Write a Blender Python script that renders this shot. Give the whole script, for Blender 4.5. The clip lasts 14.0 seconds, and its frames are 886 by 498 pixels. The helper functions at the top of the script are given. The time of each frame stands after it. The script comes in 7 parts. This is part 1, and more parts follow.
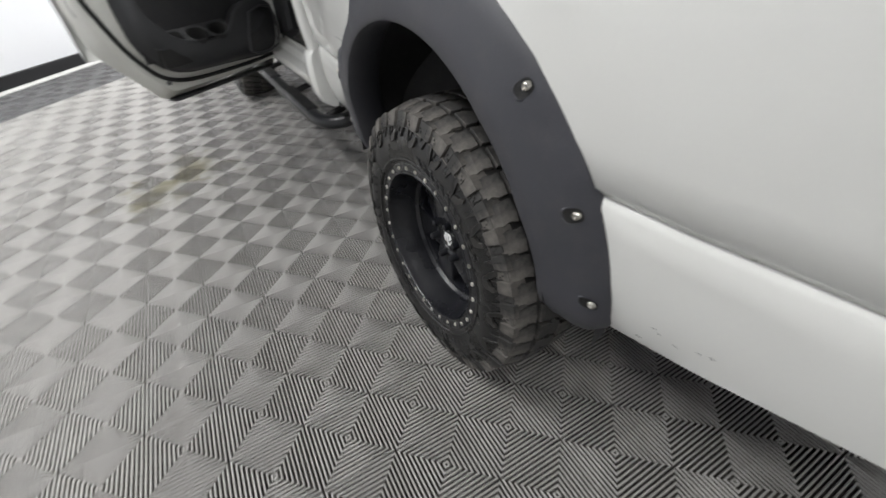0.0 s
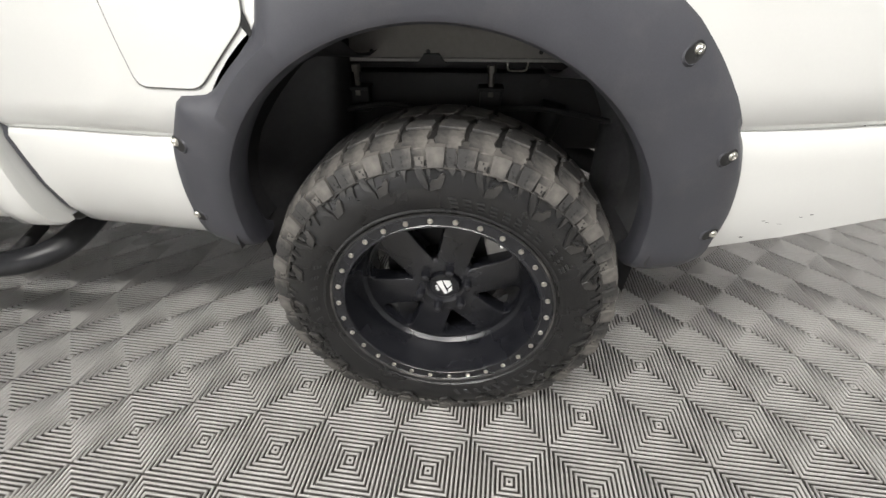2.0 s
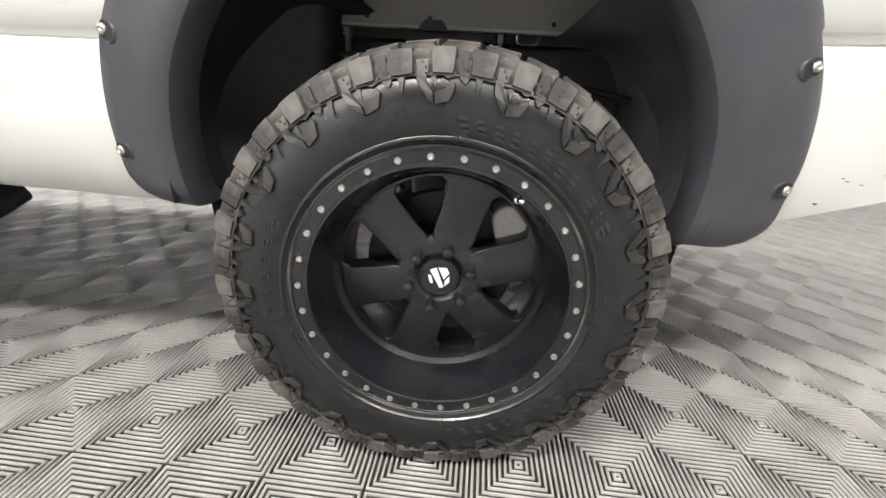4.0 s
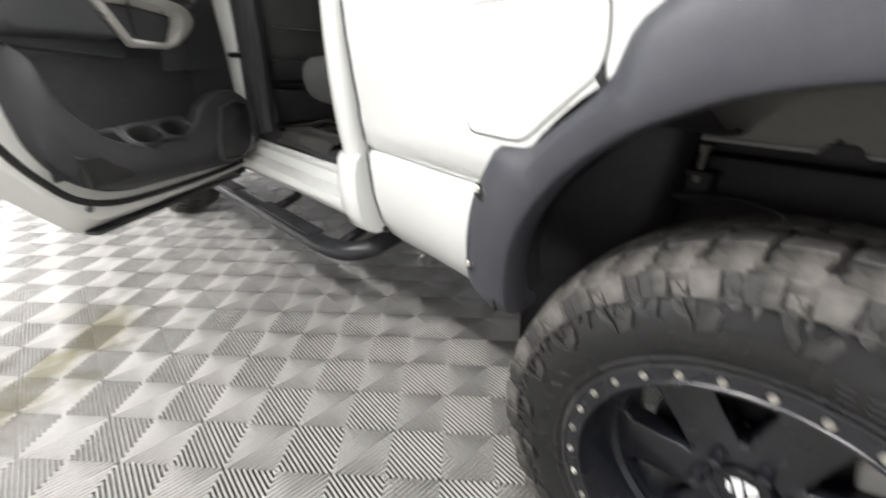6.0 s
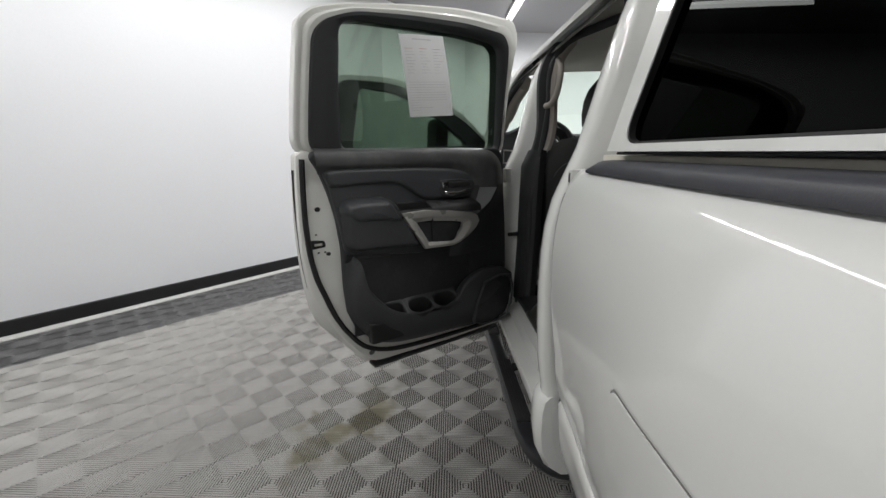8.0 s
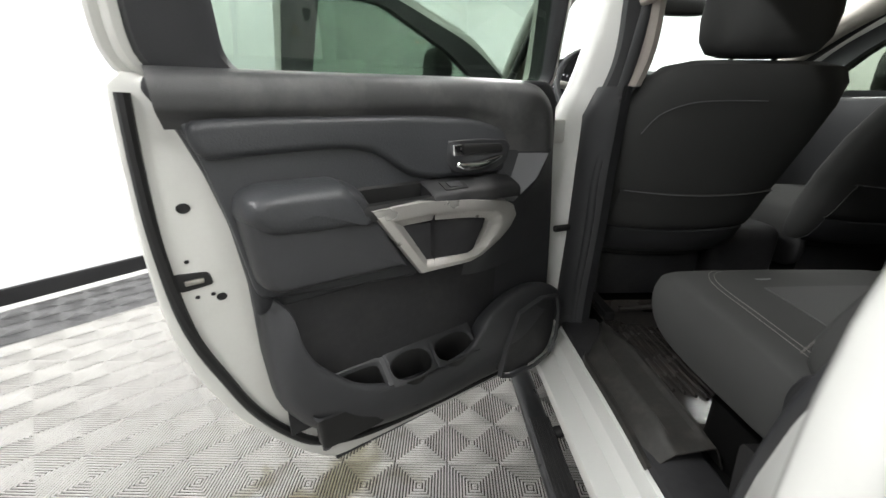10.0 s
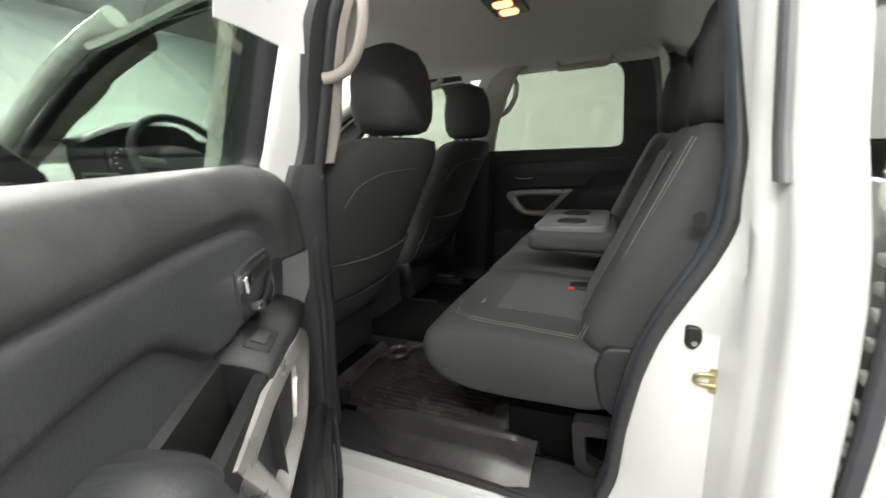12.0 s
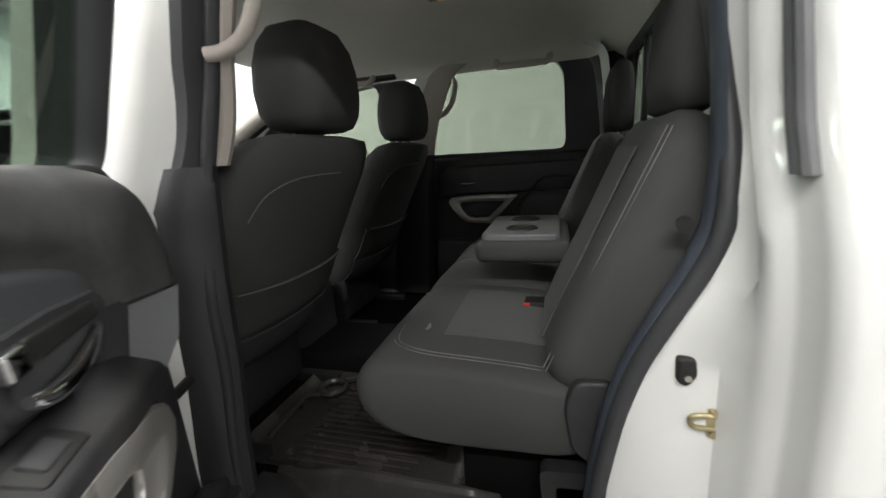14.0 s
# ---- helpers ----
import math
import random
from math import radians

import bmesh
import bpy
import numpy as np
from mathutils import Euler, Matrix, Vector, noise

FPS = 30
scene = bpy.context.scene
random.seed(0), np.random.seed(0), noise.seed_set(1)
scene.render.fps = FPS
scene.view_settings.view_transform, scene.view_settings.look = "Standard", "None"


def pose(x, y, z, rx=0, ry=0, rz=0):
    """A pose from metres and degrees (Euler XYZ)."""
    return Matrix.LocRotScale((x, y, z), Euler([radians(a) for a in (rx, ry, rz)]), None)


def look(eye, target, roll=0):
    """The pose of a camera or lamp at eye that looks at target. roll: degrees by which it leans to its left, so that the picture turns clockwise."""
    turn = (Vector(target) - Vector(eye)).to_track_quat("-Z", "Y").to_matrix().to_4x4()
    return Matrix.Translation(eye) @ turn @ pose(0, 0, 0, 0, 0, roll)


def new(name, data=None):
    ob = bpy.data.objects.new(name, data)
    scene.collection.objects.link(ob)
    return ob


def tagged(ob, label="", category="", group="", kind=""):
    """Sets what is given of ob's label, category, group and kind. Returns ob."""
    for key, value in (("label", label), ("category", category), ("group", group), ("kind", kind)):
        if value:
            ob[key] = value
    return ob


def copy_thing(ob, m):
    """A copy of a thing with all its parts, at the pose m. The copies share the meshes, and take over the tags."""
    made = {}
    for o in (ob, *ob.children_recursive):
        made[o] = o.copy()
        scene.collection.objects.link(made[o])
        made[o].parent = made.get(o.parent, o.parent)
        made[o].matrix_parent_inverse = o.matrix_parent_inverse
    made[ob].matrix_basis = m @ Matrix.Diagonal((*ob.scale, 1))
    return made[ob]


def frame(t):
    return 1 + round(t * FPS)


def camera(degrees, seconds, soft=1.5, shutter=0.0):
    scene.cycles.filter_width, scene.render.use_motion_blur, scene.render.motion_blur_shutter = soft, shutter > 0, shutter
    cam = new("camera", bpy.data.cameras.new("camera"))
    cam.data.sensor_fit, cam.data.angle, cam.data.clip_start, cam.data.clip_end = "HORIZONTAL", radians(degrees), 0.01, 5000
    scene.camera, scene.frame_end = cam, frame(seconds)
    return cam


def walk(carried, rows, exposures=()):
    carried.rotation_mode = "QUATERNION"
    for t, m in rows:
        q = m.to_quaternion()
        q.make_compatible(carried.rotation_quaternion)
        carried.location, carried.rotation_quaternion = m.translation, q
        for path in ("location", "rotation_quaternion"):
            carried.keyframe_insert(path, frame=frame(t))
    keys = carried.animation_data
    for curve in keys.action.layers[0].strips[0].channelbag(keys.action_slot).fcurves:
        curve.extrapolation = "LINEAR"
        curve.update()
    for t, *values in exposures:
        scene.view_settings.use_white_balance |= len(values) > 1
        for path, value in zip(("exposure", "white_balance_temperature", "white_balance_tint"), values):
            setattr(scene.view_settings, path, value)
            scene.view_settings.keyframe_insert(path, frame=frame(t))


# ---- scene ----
cam = camera(95.5, 14.0, shutter=0.3)
PATH = [
    (0, (-0.289, -0.907, 1.255), (0.52, 0.426, 0.002), -2.2),
    (0.5, (-0.381, -0.486, 1.15), (0.819, 0.486, -0.121), -2.8),
    (1, (-0.461, -0.22, 1.142), (1.005, 0.312, -0.109), -1.5),
    (1.5, (-0.552, -0.103, 1.184), (1.004, 0.189, -0.038), -2.1),
    (2, (-0.555, -0.085, 1.169), (1.066, 0.06, 0.006), -0.6),
    (2.2, (-0.54, -0.076, 1.146), (1.111, 0.03, 0.023), -0.0),
    (4.3, (-0.487, -0.038, 0.805), (1.377, 0.034, 0.085), 3.3),
    (4.5, (-0.486, -0.037, 0.812), (1.377, 0.055, 0.09), 3.4),
    (5, (-0.482, -0.035, 0.824), (1.356, 0.165, 0.061), 3.2),
    (5.5, (-0.438, -0.038, 0.921), (1.206, 0.634, 0.003), 0.9),
    (6, (-0.392, 0.042, 1.11), (0.885, 1.309, 0.238), 0.4),
    (6.5, (-0.234, 0.121, 1.321), (0.486, 1.841, 0.596), -0.8),
    (7, (-0.123, 0.093, 1.479), (0.156, 1.994, 0.924), -0.7),
    (7.5, (-0.079, 0.053, 1.513), (0.03, 1.992, 1.034), -0.1),
    (8, (-0.07, 0.043, 1.516), (-0.014, 1.987, 1.047), 0.1),
    (8.5, (-0.073, 0.145, 1.519), (-0.026, 2.082, 1.025), 0.4),
    (8.7, (-0.087, 0.252, 1.512), (-0.026, 2.184, 0.998), 0.7),
    (10.8, (-0.077, 1.087, 1.45), (0.032, 2.943, 0.713), -0.3),
    (11, (-0.117, 1.13, 1.441), (0.219, 2.969, 0.73), -0.0),
    (11.5, (-0.28, 1.254, 1.463), (1.059, 2.623, 0.887), -1.5),
    (12, (-0.376, 1.321, 1.537), (1.396, 2.12, 1.069), -3.2),
    (12.5, (-0.384, 1.325, 1.556), (1.494, 1.887, 1.159), -3.6),
    (13, (-0.388, 1.324, 1.556), (1.503, 1.848, 1.17), -3.8),
    (13.5, (-0.373, 1.333, 1.551), (1.513, 1.856, 1.142), -3.6),
    (14, (-0.195, 1.371, 1.515), (1.677, 1.915, 1.067), -3.8),
]
EXPOSURES = [(0, 0.06, 6450, 10), (0.5, 0.42, 6550, 10), (1, 0.76, 6750, 10), (1.5, 0.82, 6700, 10), (2.0, 0.82, 6700, 10), (4.3, 1.17, 6800, 11), (5, 1.17, 6800, 11), (5.5, 1.22, 6750, 11), (6, 1.08, 6550, 10), (6.5, 0.18, 6450, 9), (7, -0.42, 6450, 9), (7.5, -0.62, 6500, 10), (8.7, -0.54, 6500, 10), (10.8, 1.5, 6650, 8), (11, 1.58, 6700, 8), (11.5, 1.6, 6750, 8), (12, 1.25, 6750, 7), (12.5, 1.05, 6700, 7), (13, 0.5, 6700, 9), (13.5, 0.45, 6650, 10), (14, 0.58, 6600, 10)]
walk(cam, [(t, look(eye, target, roll)) for t, eye, target, roll in PATH], EXPOSURES)

# ---- light: a white photo booth with rows of tube lights under its ceiling ----
world = bpy.data.worlds.new("booth_air")
scene.world = world
world.use_nodes = True
world.node_tree.nodes["Background"].inputs[0].default_value = (0.9, 0.93, 1.0, 1)
world.node_tree.nodes["Background"].inputs[1].default_value = 0.05

CEIL = 3.7
# the pair at y 6.2 is added fill to brighten windscreen and cab
LIGHTS = [(-1.30, 4.55, 50.6), (-2.45, 3.0, 50.6), (-1.7, 1.2, 90), (-1.7, -1.7, 90), (1.2, 6.2, 90), (3.8, 6.2, 90), (1.2, -1.6, 90), (1.2, 0.9, 90), (1.2, 3.4, 90), (3.6, 0.9, 90), (3.6, 3.4, 90)]
for lx, ly, turn in LIGHTS:
    lamp = bpy.data.lights.new("tube_light", "AREA")
    lamp.shape, lamp.size, lamp.size_y = "RECTANGLE", 2.2, 0.14
    lamp.energy, lamp.color = 34.0 if turn != 90 else 36.0 if 0 < lx and -1 < ly < 6 else 22.0 if lx > 0 and ly < 0 else 52.0 if ly < 0 else 115.0 if ly > 6 else 74.0, (1.0, 0.995, 0.985)
    ob = new("tube_light", lamp)
    ob.matrix_world = Matrix.Translation((lx, ly, CEIL - 0.135)) @ pose(0, 0, 0, 0, 0, turn)

# ---- materials ----


def mat(name, col, rough=0.5, metal=0.0, var=0.12, scale=5.0, fine=90.0, bump=0.15, depth=0.001, coat=0.0, spec=0.5, rvar=0.08, dirt=None, dirt_amount=0.0, dirt_scale=3.0, rand=0.0, pos=False):
    m = bpy.data.materials.new(name)
    m.use_nodes = True
    nt = m.node_tree
    n, l = nt.nodes, nt.links
    b = n["Principled BSDF"]
    if pos:
        src = n.new("ShaderNodeNewGeometry").outputs["Position"]
    else:
        src = n.new("ShaderNodeTexCoord").outputs["Object"]
    big, small = n.new("ShaderNodeTexNoise"), n.new("ShaderNodeTexNoise")
    big.inputs["Scale"].default_value, small.inputs["Scale"].default_value = scale, fine
    big.inputs["Detail"].default_value, small.inputs["Detail"].default_value = 4, 3
    l.new(src, big.inputs["Vector"])
    l.new(src, small.inputs["Vector"])
    add = n.new("ShaderNodeMath")
    add.operation = "ADD"
    l.new(big.outputs["Fac"], add.inputs[0])
    l.new(small.outputs["Fac"], add.inputs[1])
    fac = add.outputs[0]
    if rand:
        info = n.new("ShaderNodeObjectInfo")
        mr = n.new("ShaderNodeMath")
        mr.operation = "MULTIPLY_ADD"
        mr.inputs[1].default_value, mr.inputs[2].default_value = rand, -rand / 2
        l.new(info.outputs["Random"], mr.inputs[0])
        a2 = n.new("ShaderNodeMath")
        a2.operation = "ADD"
        l.new(fac, a2.inputs[0])
        l.new(mr.outputs[0], a2.inputs[1])
        fac = a2.outputs[0]
    ramp = n.new("ShaderNodeMapRange")
    ramp.inputs["From Min"].default_value, ramp.inputs["From Max"].default_value = 0.6, 1.4
    l.new(fac, ramp.inputs["Value"])
    mix = n.new("ShaderNodeMix")
    mix.data_type = "RGBA"
    mix.inputs[6].default_value = (*[max(0.0, c * (1 - var)) for c in col], 1)
    mix.inputs[7].default_value = (*[min(1.0, c * (1 + var)) for c in col], 1)
    l.new(ramp.outputs[0], mix.inputs[0])
    colour = mix.outputs[2]
    if dirt:
        dn = n.new("ShaderNodeTexNoise")
        dn.inputs["Scale"].default_value, dn.inputs["Detail"].default_value, dn.inputs["Roughness"].default_value = dirt_scale, 7, 0.65
        l.new(src, dn.inputs["Vector"])
        dr = n.new("ShaderNodeMapRange")
        dr.inputs["From Min"].default_value, dr.inputs["From Max"].default_value = 0.5, 0.72
        dr.inputs["To Max"].default_value = dirt_amount
        l.new(dn.outputs["Fac"], dr.inputs["Value"])
        dm = n.new("ShaderNodeMix")
        dm.data_type = "RGBA"
        dm.inputs[7].default_value = (*dirt, 1)
        l.new(dr.outputs[0], dm.inputs[0])
        l.new(colour, dm.inputs[6])
        colour = dm.outputs[2]
    l.new(colour, b.inputs["Base Color"])
    rr = n.new("ShaderNodeMapRange")
    rr.inputs["From Min"].default_value, rr.inputs["From Max"].default_value = 0.3, 0.7
    rr.inputs["To Min"].default_value, rr.inputs["To Max"].default_value = max(0.02, rough - rvar), min(1.0, rough + rvar)
    l.new(big.outputs["Fac"], rr.inputs["Value"])
    l.new(rr.outputs[0], b.inputs["Roughness"])
    b.inputs["Metallic"].default_value = metal
    b.inputs["Coat Weight"].default_value = coat
    b.inputs["Coat Roughness"].default_value = 0.03
    b.inputs["Specular IOR Level"].default_value = spec
    if bump:
        bp = n.new("ShaderNodeBump")
        bp.inputs["Strength"].default_value, bp.inputs["Distance"].default_value = bump, depth
        l.new(small.outputs["Fac"], bp.inputs["Height"])
        l.new(bp.outputs[0], b.inputs["Normal"])
    return m


def glass(name, tint, through_light, rough=0.0, shine=1.0):
    """Tinted window glass: a clear coat of reflection over a coloured see-through body."""
    m = bpy.data.materials.new(name)
    m.use_nodes = True
    nt = m.node_tree
    n, l = nt.nodes, nt.links
    n.remove(n["Principled BSDF"])
    tr, gl, fr, mx = n.new("ShaderNodeBsdfTransparent"), n.new("ShaderNodeBsdfGlossy"), n.new("ShaderNodeLayerWeight"), n.new("ShaderNodeMixShader")
    tr.inputs[0].default_value = (*[c * through_light for c in tint], 1)
    gl.inputs[0].default_value, gl.inputs["Roughness"].default_value = (0.95 * shine, shine, 0.97 * shine, 1), rough
    pw, ma = n.new("ShaderNodeMath"), n.new("ShaderNodeMath")
    fr.inputs[0].default_value = 0.5
    pw.operation, pw.inputs[1].default_value = "POWER", 5.0
    ma.operation, ma.inputs[1].default_value, ma.inputs[2].default_value = "MULTIPLY_ADD", 0.93, 0.045
    l.new(fr.outputs["Facing"], pw.inputs[0])
    l.new(pw.outputs[0], ma.inputs[0])
    l.new(ma.outputs[0], mx.inputs[0])
    l.new(tr.outputs[0], mx.inputs[1])
    l.new(gl.outputs[0], mx.inputs[2])
    l.new(mx.outputs[0], n["Material Output"].inputs[0])
    return m


def glow(name, col, strength):
    m = bpy.data.materials.new(name)
    m.use_nodes = True
    b = m.node_tree.nodes["Principled BSDF"]
    b.inputs["Base Color"].default_value = (*col, 1)
    b.inputs["Emission Color"].default_value, b.inputs["Emission Strength"].default_value = (*col, 1), strength
    return m


M_WALL = mat("wall_paint", (0.80, 0.81, 0.83), 0.55, var=0.02, scale=1.2, fine=60, bump=0.06)
M_CEIL = mat("ceiling_paint", (0.38, 0.38, 0.39), 0.8, var=0.03, bump=0.08)
M_BASEB = mat("black_rubber_skirting", (0.012, 0.012, 0.013), 0.5, var=0.2)
M_STRIP = mat("pale_floor_trim", (0.6, 0.6, 0.58), 0.45, var=0.08)
M_TILE = mat("grey_plastic_tile", (0.425, 0.416, 0.398), 0.32, var=0.06, scale=2.2, fine=70, bump=0.03, depth=0.0005, rvar=0.05, rand=0.10, dirt=(0.20, 0.182, 0.160), dirt_amount=0.22, dirt_scale=2.6, pos=True, spec=0.5)


def oily_stain(m, centre, size, colour, amount):
    """A brown spill with a ragged outline at one place on the floor."""
    n, l = m.node_tree.nodes, m.node_tree.links
    b = n["Principled BSDF"]
    base = b.inputs["Base Color"].links[0].from_socket
    geo, mp, ln = n.new("ShaderNodeNewGeometry"), n.new("ShaderNodeMapping"), n.new("ShaderNodeVectorMath")
    mp.vector_type = "TEXTURE"
    mp.inputs["Location"].default_value, mp.inputs["Scale"].default_value = centre, size
    ln.operation = "LENGTH"
    l.new(geo.outputs["Position"], mp.inputs[0])
    l.new(mp.outputs[0], ln.inputs[0])
    ns, ad, mr, mx = n.new("ShaderNodeTexNoise"), n.new("ShaderNodeMath"), n.new("ShaderNodeMapRange"), n.new("ShaderNodeMix")
    ns.inputs["Scale"].default_value, ns.inputs["Detail"].default_value = 6.0, 6
    l.new(geo.outputs["Position"], ns.inputs["Vector"])
    ad.operation, ad.inputs[1].default_value = "MULTIPLY_ADD", 2.6
    l.new(ns.outputs["Fac"], ad.inputs[0])
    l.new(ln.outputs["Value"], ad.inputs[2])
    mr.inputs["From Min"].default_value, mr.inputs["From Max"].default_value = 1.9, 1.35
    mr.inputs["To Max"].default_value = amount
    l.new(ad.outputs[0], mr.inputs["Value"])
    mx.data_type = "RGBA"
    mx.inputs[7].default_value = (*colour, 1)
    l.new(mr.outputs[0], mx.inputs[0])
    l.new(base, mx.inputs[6])
    l.new(mx.outputs[2], b.inputs["Base Color"])



def dark_border(m, point, along, colour):
    """Darkens the floor's colour for all that lies beyond one straight line."""
    n, l = m.node_tree.nodes, m.node_tree.links
    b = n["Principled BSDF"]
    base = b.inputs["Base Color"].links[0].from_socket
    geo, sb, dt, mr, mx = n.new("ShaderNodeNewGeometry"), n.new("ShaderNodeVectorMath"), n.new("ShaderNodeVectorMath"), n.new("ShaderNodeMapRange"), n.new("ShaderNodeMix")
    sb.operation, dt.operation = "SUBTRACT", "DOT_PRODUCT"
    sb.inputs[1].default_value = point
    d = Vector(along).normalized()
    dt.inputs[1].default_value = (-d.y, d.x, 0)
    l.new(geo.outputs["Position"], sb.inputs[0])
    l.new(sb.outputs[0], dt.inputs[0])
    mr.inputs["From Min"].default_value, mr.inputs["From Max"].default_value = -0.01, 0.01
    l.new(dt.outputs["Value"], mr.inputs["Value"])
    mx.data_type = "RGBA"
    mx.inputs[7].default_value = (*colour, 1)
    l.new(mr.outputs[0], mx.inputs[0])
    l.new(base, mx.inputs[6])
    l.new(mx.outputs[2], b.inputs["Base Color"])


dark_border(M_TILE, (-2.37, 3.56, 0.0), (0.695, 0.719, 0.0), (0.12, 0.12, 0.122))
oily_stain(M_TILE, (-0.62, 1.93, 0.0), (0.50, 0.38, 1.0), (0.195, 0.178, 0.105), 0.75)
oily_stain(M_TILE, (-0.40, 2.17, 0.0), (0.46, 0.38, 1.0), (0.195, 0.178, 0.105), 0.75)
# darker than the tile: shade deep between the ribs, put into the colour
M_GROOVE = mat("shaded_tile_groove", (0.110, 0.104, 0.094), 0.8, var=0.3, scale=4, fine=90, pos=True)
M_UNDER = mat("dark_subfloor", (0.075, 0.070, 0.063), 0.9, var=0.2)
M_PAINT = mat("white_car_paint", (0.76, 0.765, 0.74), 0.32, var=0.012, scale=2, fine=200, bump=0.0, coat=1.0, rvar=0.04)
M_DOORW = mat("white_inner_paint", (0.72, 0.72, 0.68), 0.35, var=0.02, scale=3, fine=150, bump=0.0, coat=0.5, rvar=0.05, dirt=(0.45, 0.42, 0.36), dirt_amount=0.15, dirt_scale=6)
M_FLARE = mat("grey_black_textured_plastic", (0.055, 0.056, 0.066), 0.45, var=0.12, scale=8, fine=420, bump=0.28, depth=0.0007, rvar=0.06, dirt=(0.16, 0.15, 0.14), dirt_amount=0.12, dirt_scale=14)
M_LINER = mat("black_liner_plastic", (0.024, 0.024, 0.026), 0.55, var=0.25, fine=60, bump=0.2, dirt=(0.08, 0.075, 0.07), dirt_amount=0.3, dirt_scale=7)
M_CHASSIS = mat("dark_chassis_steel", (0.011, 0.011, 0.012), 0.6, var=0.3, bump=0.3, dirt=(0.06, 0.055, 0.05), dirt_amount=0.18)
M_FLANGE = mat("pale_primed_flange", (0.40, 0.39, 0.37), 0.5, var=0.15, bump=0.1, dirt=(0.10, 0.09, 0.08), dirt_amount=0.5)
M_BEDMETAL = mat("primed_bed_underside", (0.27, 0.258, 0.24), 0.55, var=0.1, bump=0.1, dirt=(0.10, 0.09, 0.08), dirt_amount=0.5)
M_GRIME = mat("grimy_zinc_steel", (0.16, 0.15, 0.135), 0.5, metal=0.6, var=0.3, bump=0.2)
M_LUG = mat("dusty_lug_rubber", (0.017, 0.0165, 0.016), 0.45, var=0.3, scale=16, fine=150, bump=0.15, dirt=(0.12, 0.110, 0.101), dirt_amount=0.5, dirt_scale=4)
M_MARK = mat("smooth_raised_rubber", (0.030, 0.030, 0.031), 0.33, var=0.1, bump=0)
M_RUBBER = mat("tyre_rubber", (0.011, 0.011, 0.0115), 0.27, var=0.15, scale=9, fine=160, bump=0.15, depth=0.0006, spec=0.55)
M_TREAD = mat("dusty_tread_rubber", (0.038, 0.037, 0.036), 0.60, var=0.35, scale=14, fine=130, bump=0.25, dirt=(0.255, 0.236, 0.212), dirt_amount=0.8, dirt_scale=5)
M_RIM = mat("satin_black_rim_paint", (0.010, 0.0105, 0.0135), 0.27, var=0.15, scale=7, fine=80, bump=0.01, coat=0.0, spec=0.6, rvar=0.04, dirt=(0.05, 0.05, 0.055), dirt_amount=0.12, dirt_scale=10)
M_SCUFF = mat("scuffed_rim_lip", (0.035, 0.034, 0.034), 0.5, var=0.4, scale=18, fine=120, bump=0.25, dirt=(0.26, 0.24, 0.22), dirt_amount=0.8, dirt_scale=3.5)
M_STEEL = mat("zinc_steel", (0.62, 0.60, 0.55), 0.3, metal=1.0, var=0.15)
M_BRASS = mat("gold_zinc_steel", (0.55, 0.48, 0.30), 0.35, metal=1.0, var=0.15)
M_CHROME = mat("chrome", (0.85, 0.85, 0.86), 0.07, metal=1.0, var=0.02, bump=0)
M_SILVER = mat("silver_trim_plastic", (0.51, 0.497, 0.47), 0.33, metal=0.6, var=0.06, scale=14, fine=300, bump=0.05)
M_SEAM = mat("shadowed_panel_gap", (0.16, 0.16, 0.155), 0.6, var=0.1)
# rubber seals; also colours holes and wells, where it stands for shade
M_BLACK = mat("black_rubber_and_hole_shade", (0.012, 0.012, 0.012), 0.5, var=0.2)
M_TRIM = mat("charcoal_door_plastic", (0.046, 0.047, 0.050), 0.44, var=0.14, scale=7, fine=520, bump=0.3, depth=0.0006, spec=0.35, dirt=(0.08, 0.08, 0.08), dirt_amount=0.10, dirt_scale=9)
M_ROLL = mat("grained_roll_plastic", (0.062, 0.062, 0.063), 0.44, var=0.14, scale=7, fine=480, bump=0.35, depth=0.0007, dirt=(0.20, 0.20, 0.195), dirt_amount=0.35, dirt_scale=8)
M_LEATHER = mat("charcoal_grained_vinyl", (0.047, 0.049, 0.053), 0.42, var=0.12, scale=6, fine=260, bump=0.5, depth=0.0014)
M_CLOTH = mat("charcoal_seat_cloth", (0.060, 0.061, 0.060), 0.85, var=0.15, scale=5, fine=650, bump=0.5, depth=0.0008, spec=0.25)
M_CLOTH2 = mat("pale_charcoal_seat_insert", (0.090, 0.091, 0.091), 0.9, var=0.2, scale=5, fine=450, bump=0.6, depth=0.001, spec=0.2)
M_THREAD = mat("grey_thread", (0.16, 0.156, 0.148), 0.8, var=0.1)
M_FLAP = mat("dusty_grey_liner", (0.040, 0.039, 0.037), 0.34, var=0.25, scale=6, fine=90, bump=0.2, dirt=(0.11, 0.10, 0.09), dirt_amount=0.35, dirt_scale=22)
# dusty, and paler than the front liner: light off the floor put into its colour
M_DUSTYLIT = mat("dusty_lit_arch_plastic", (0.085, 0.085, 0.090), 0.42, var=0.2, scale=6, fine=90, bump=0.2, dirt=(0.20, 0.19, 0.18), dirt_amount=0.4, dirt_scale=10)
M_MAT = mat("black_floor_liner", (0.040, 0.037, 0.035), 0.26, var=0.25, fine=80, bump=0.15, dirt=(0.10, 0.085, 0.072), dirt_amount=0.4, dirt_scale=8)
M_CARPET = mat("black_carpet", (0.005, 0.005, 0.005), 0.95, var=0.3, spec=0.08, fine=500, bump=0.8, depth=0.002)
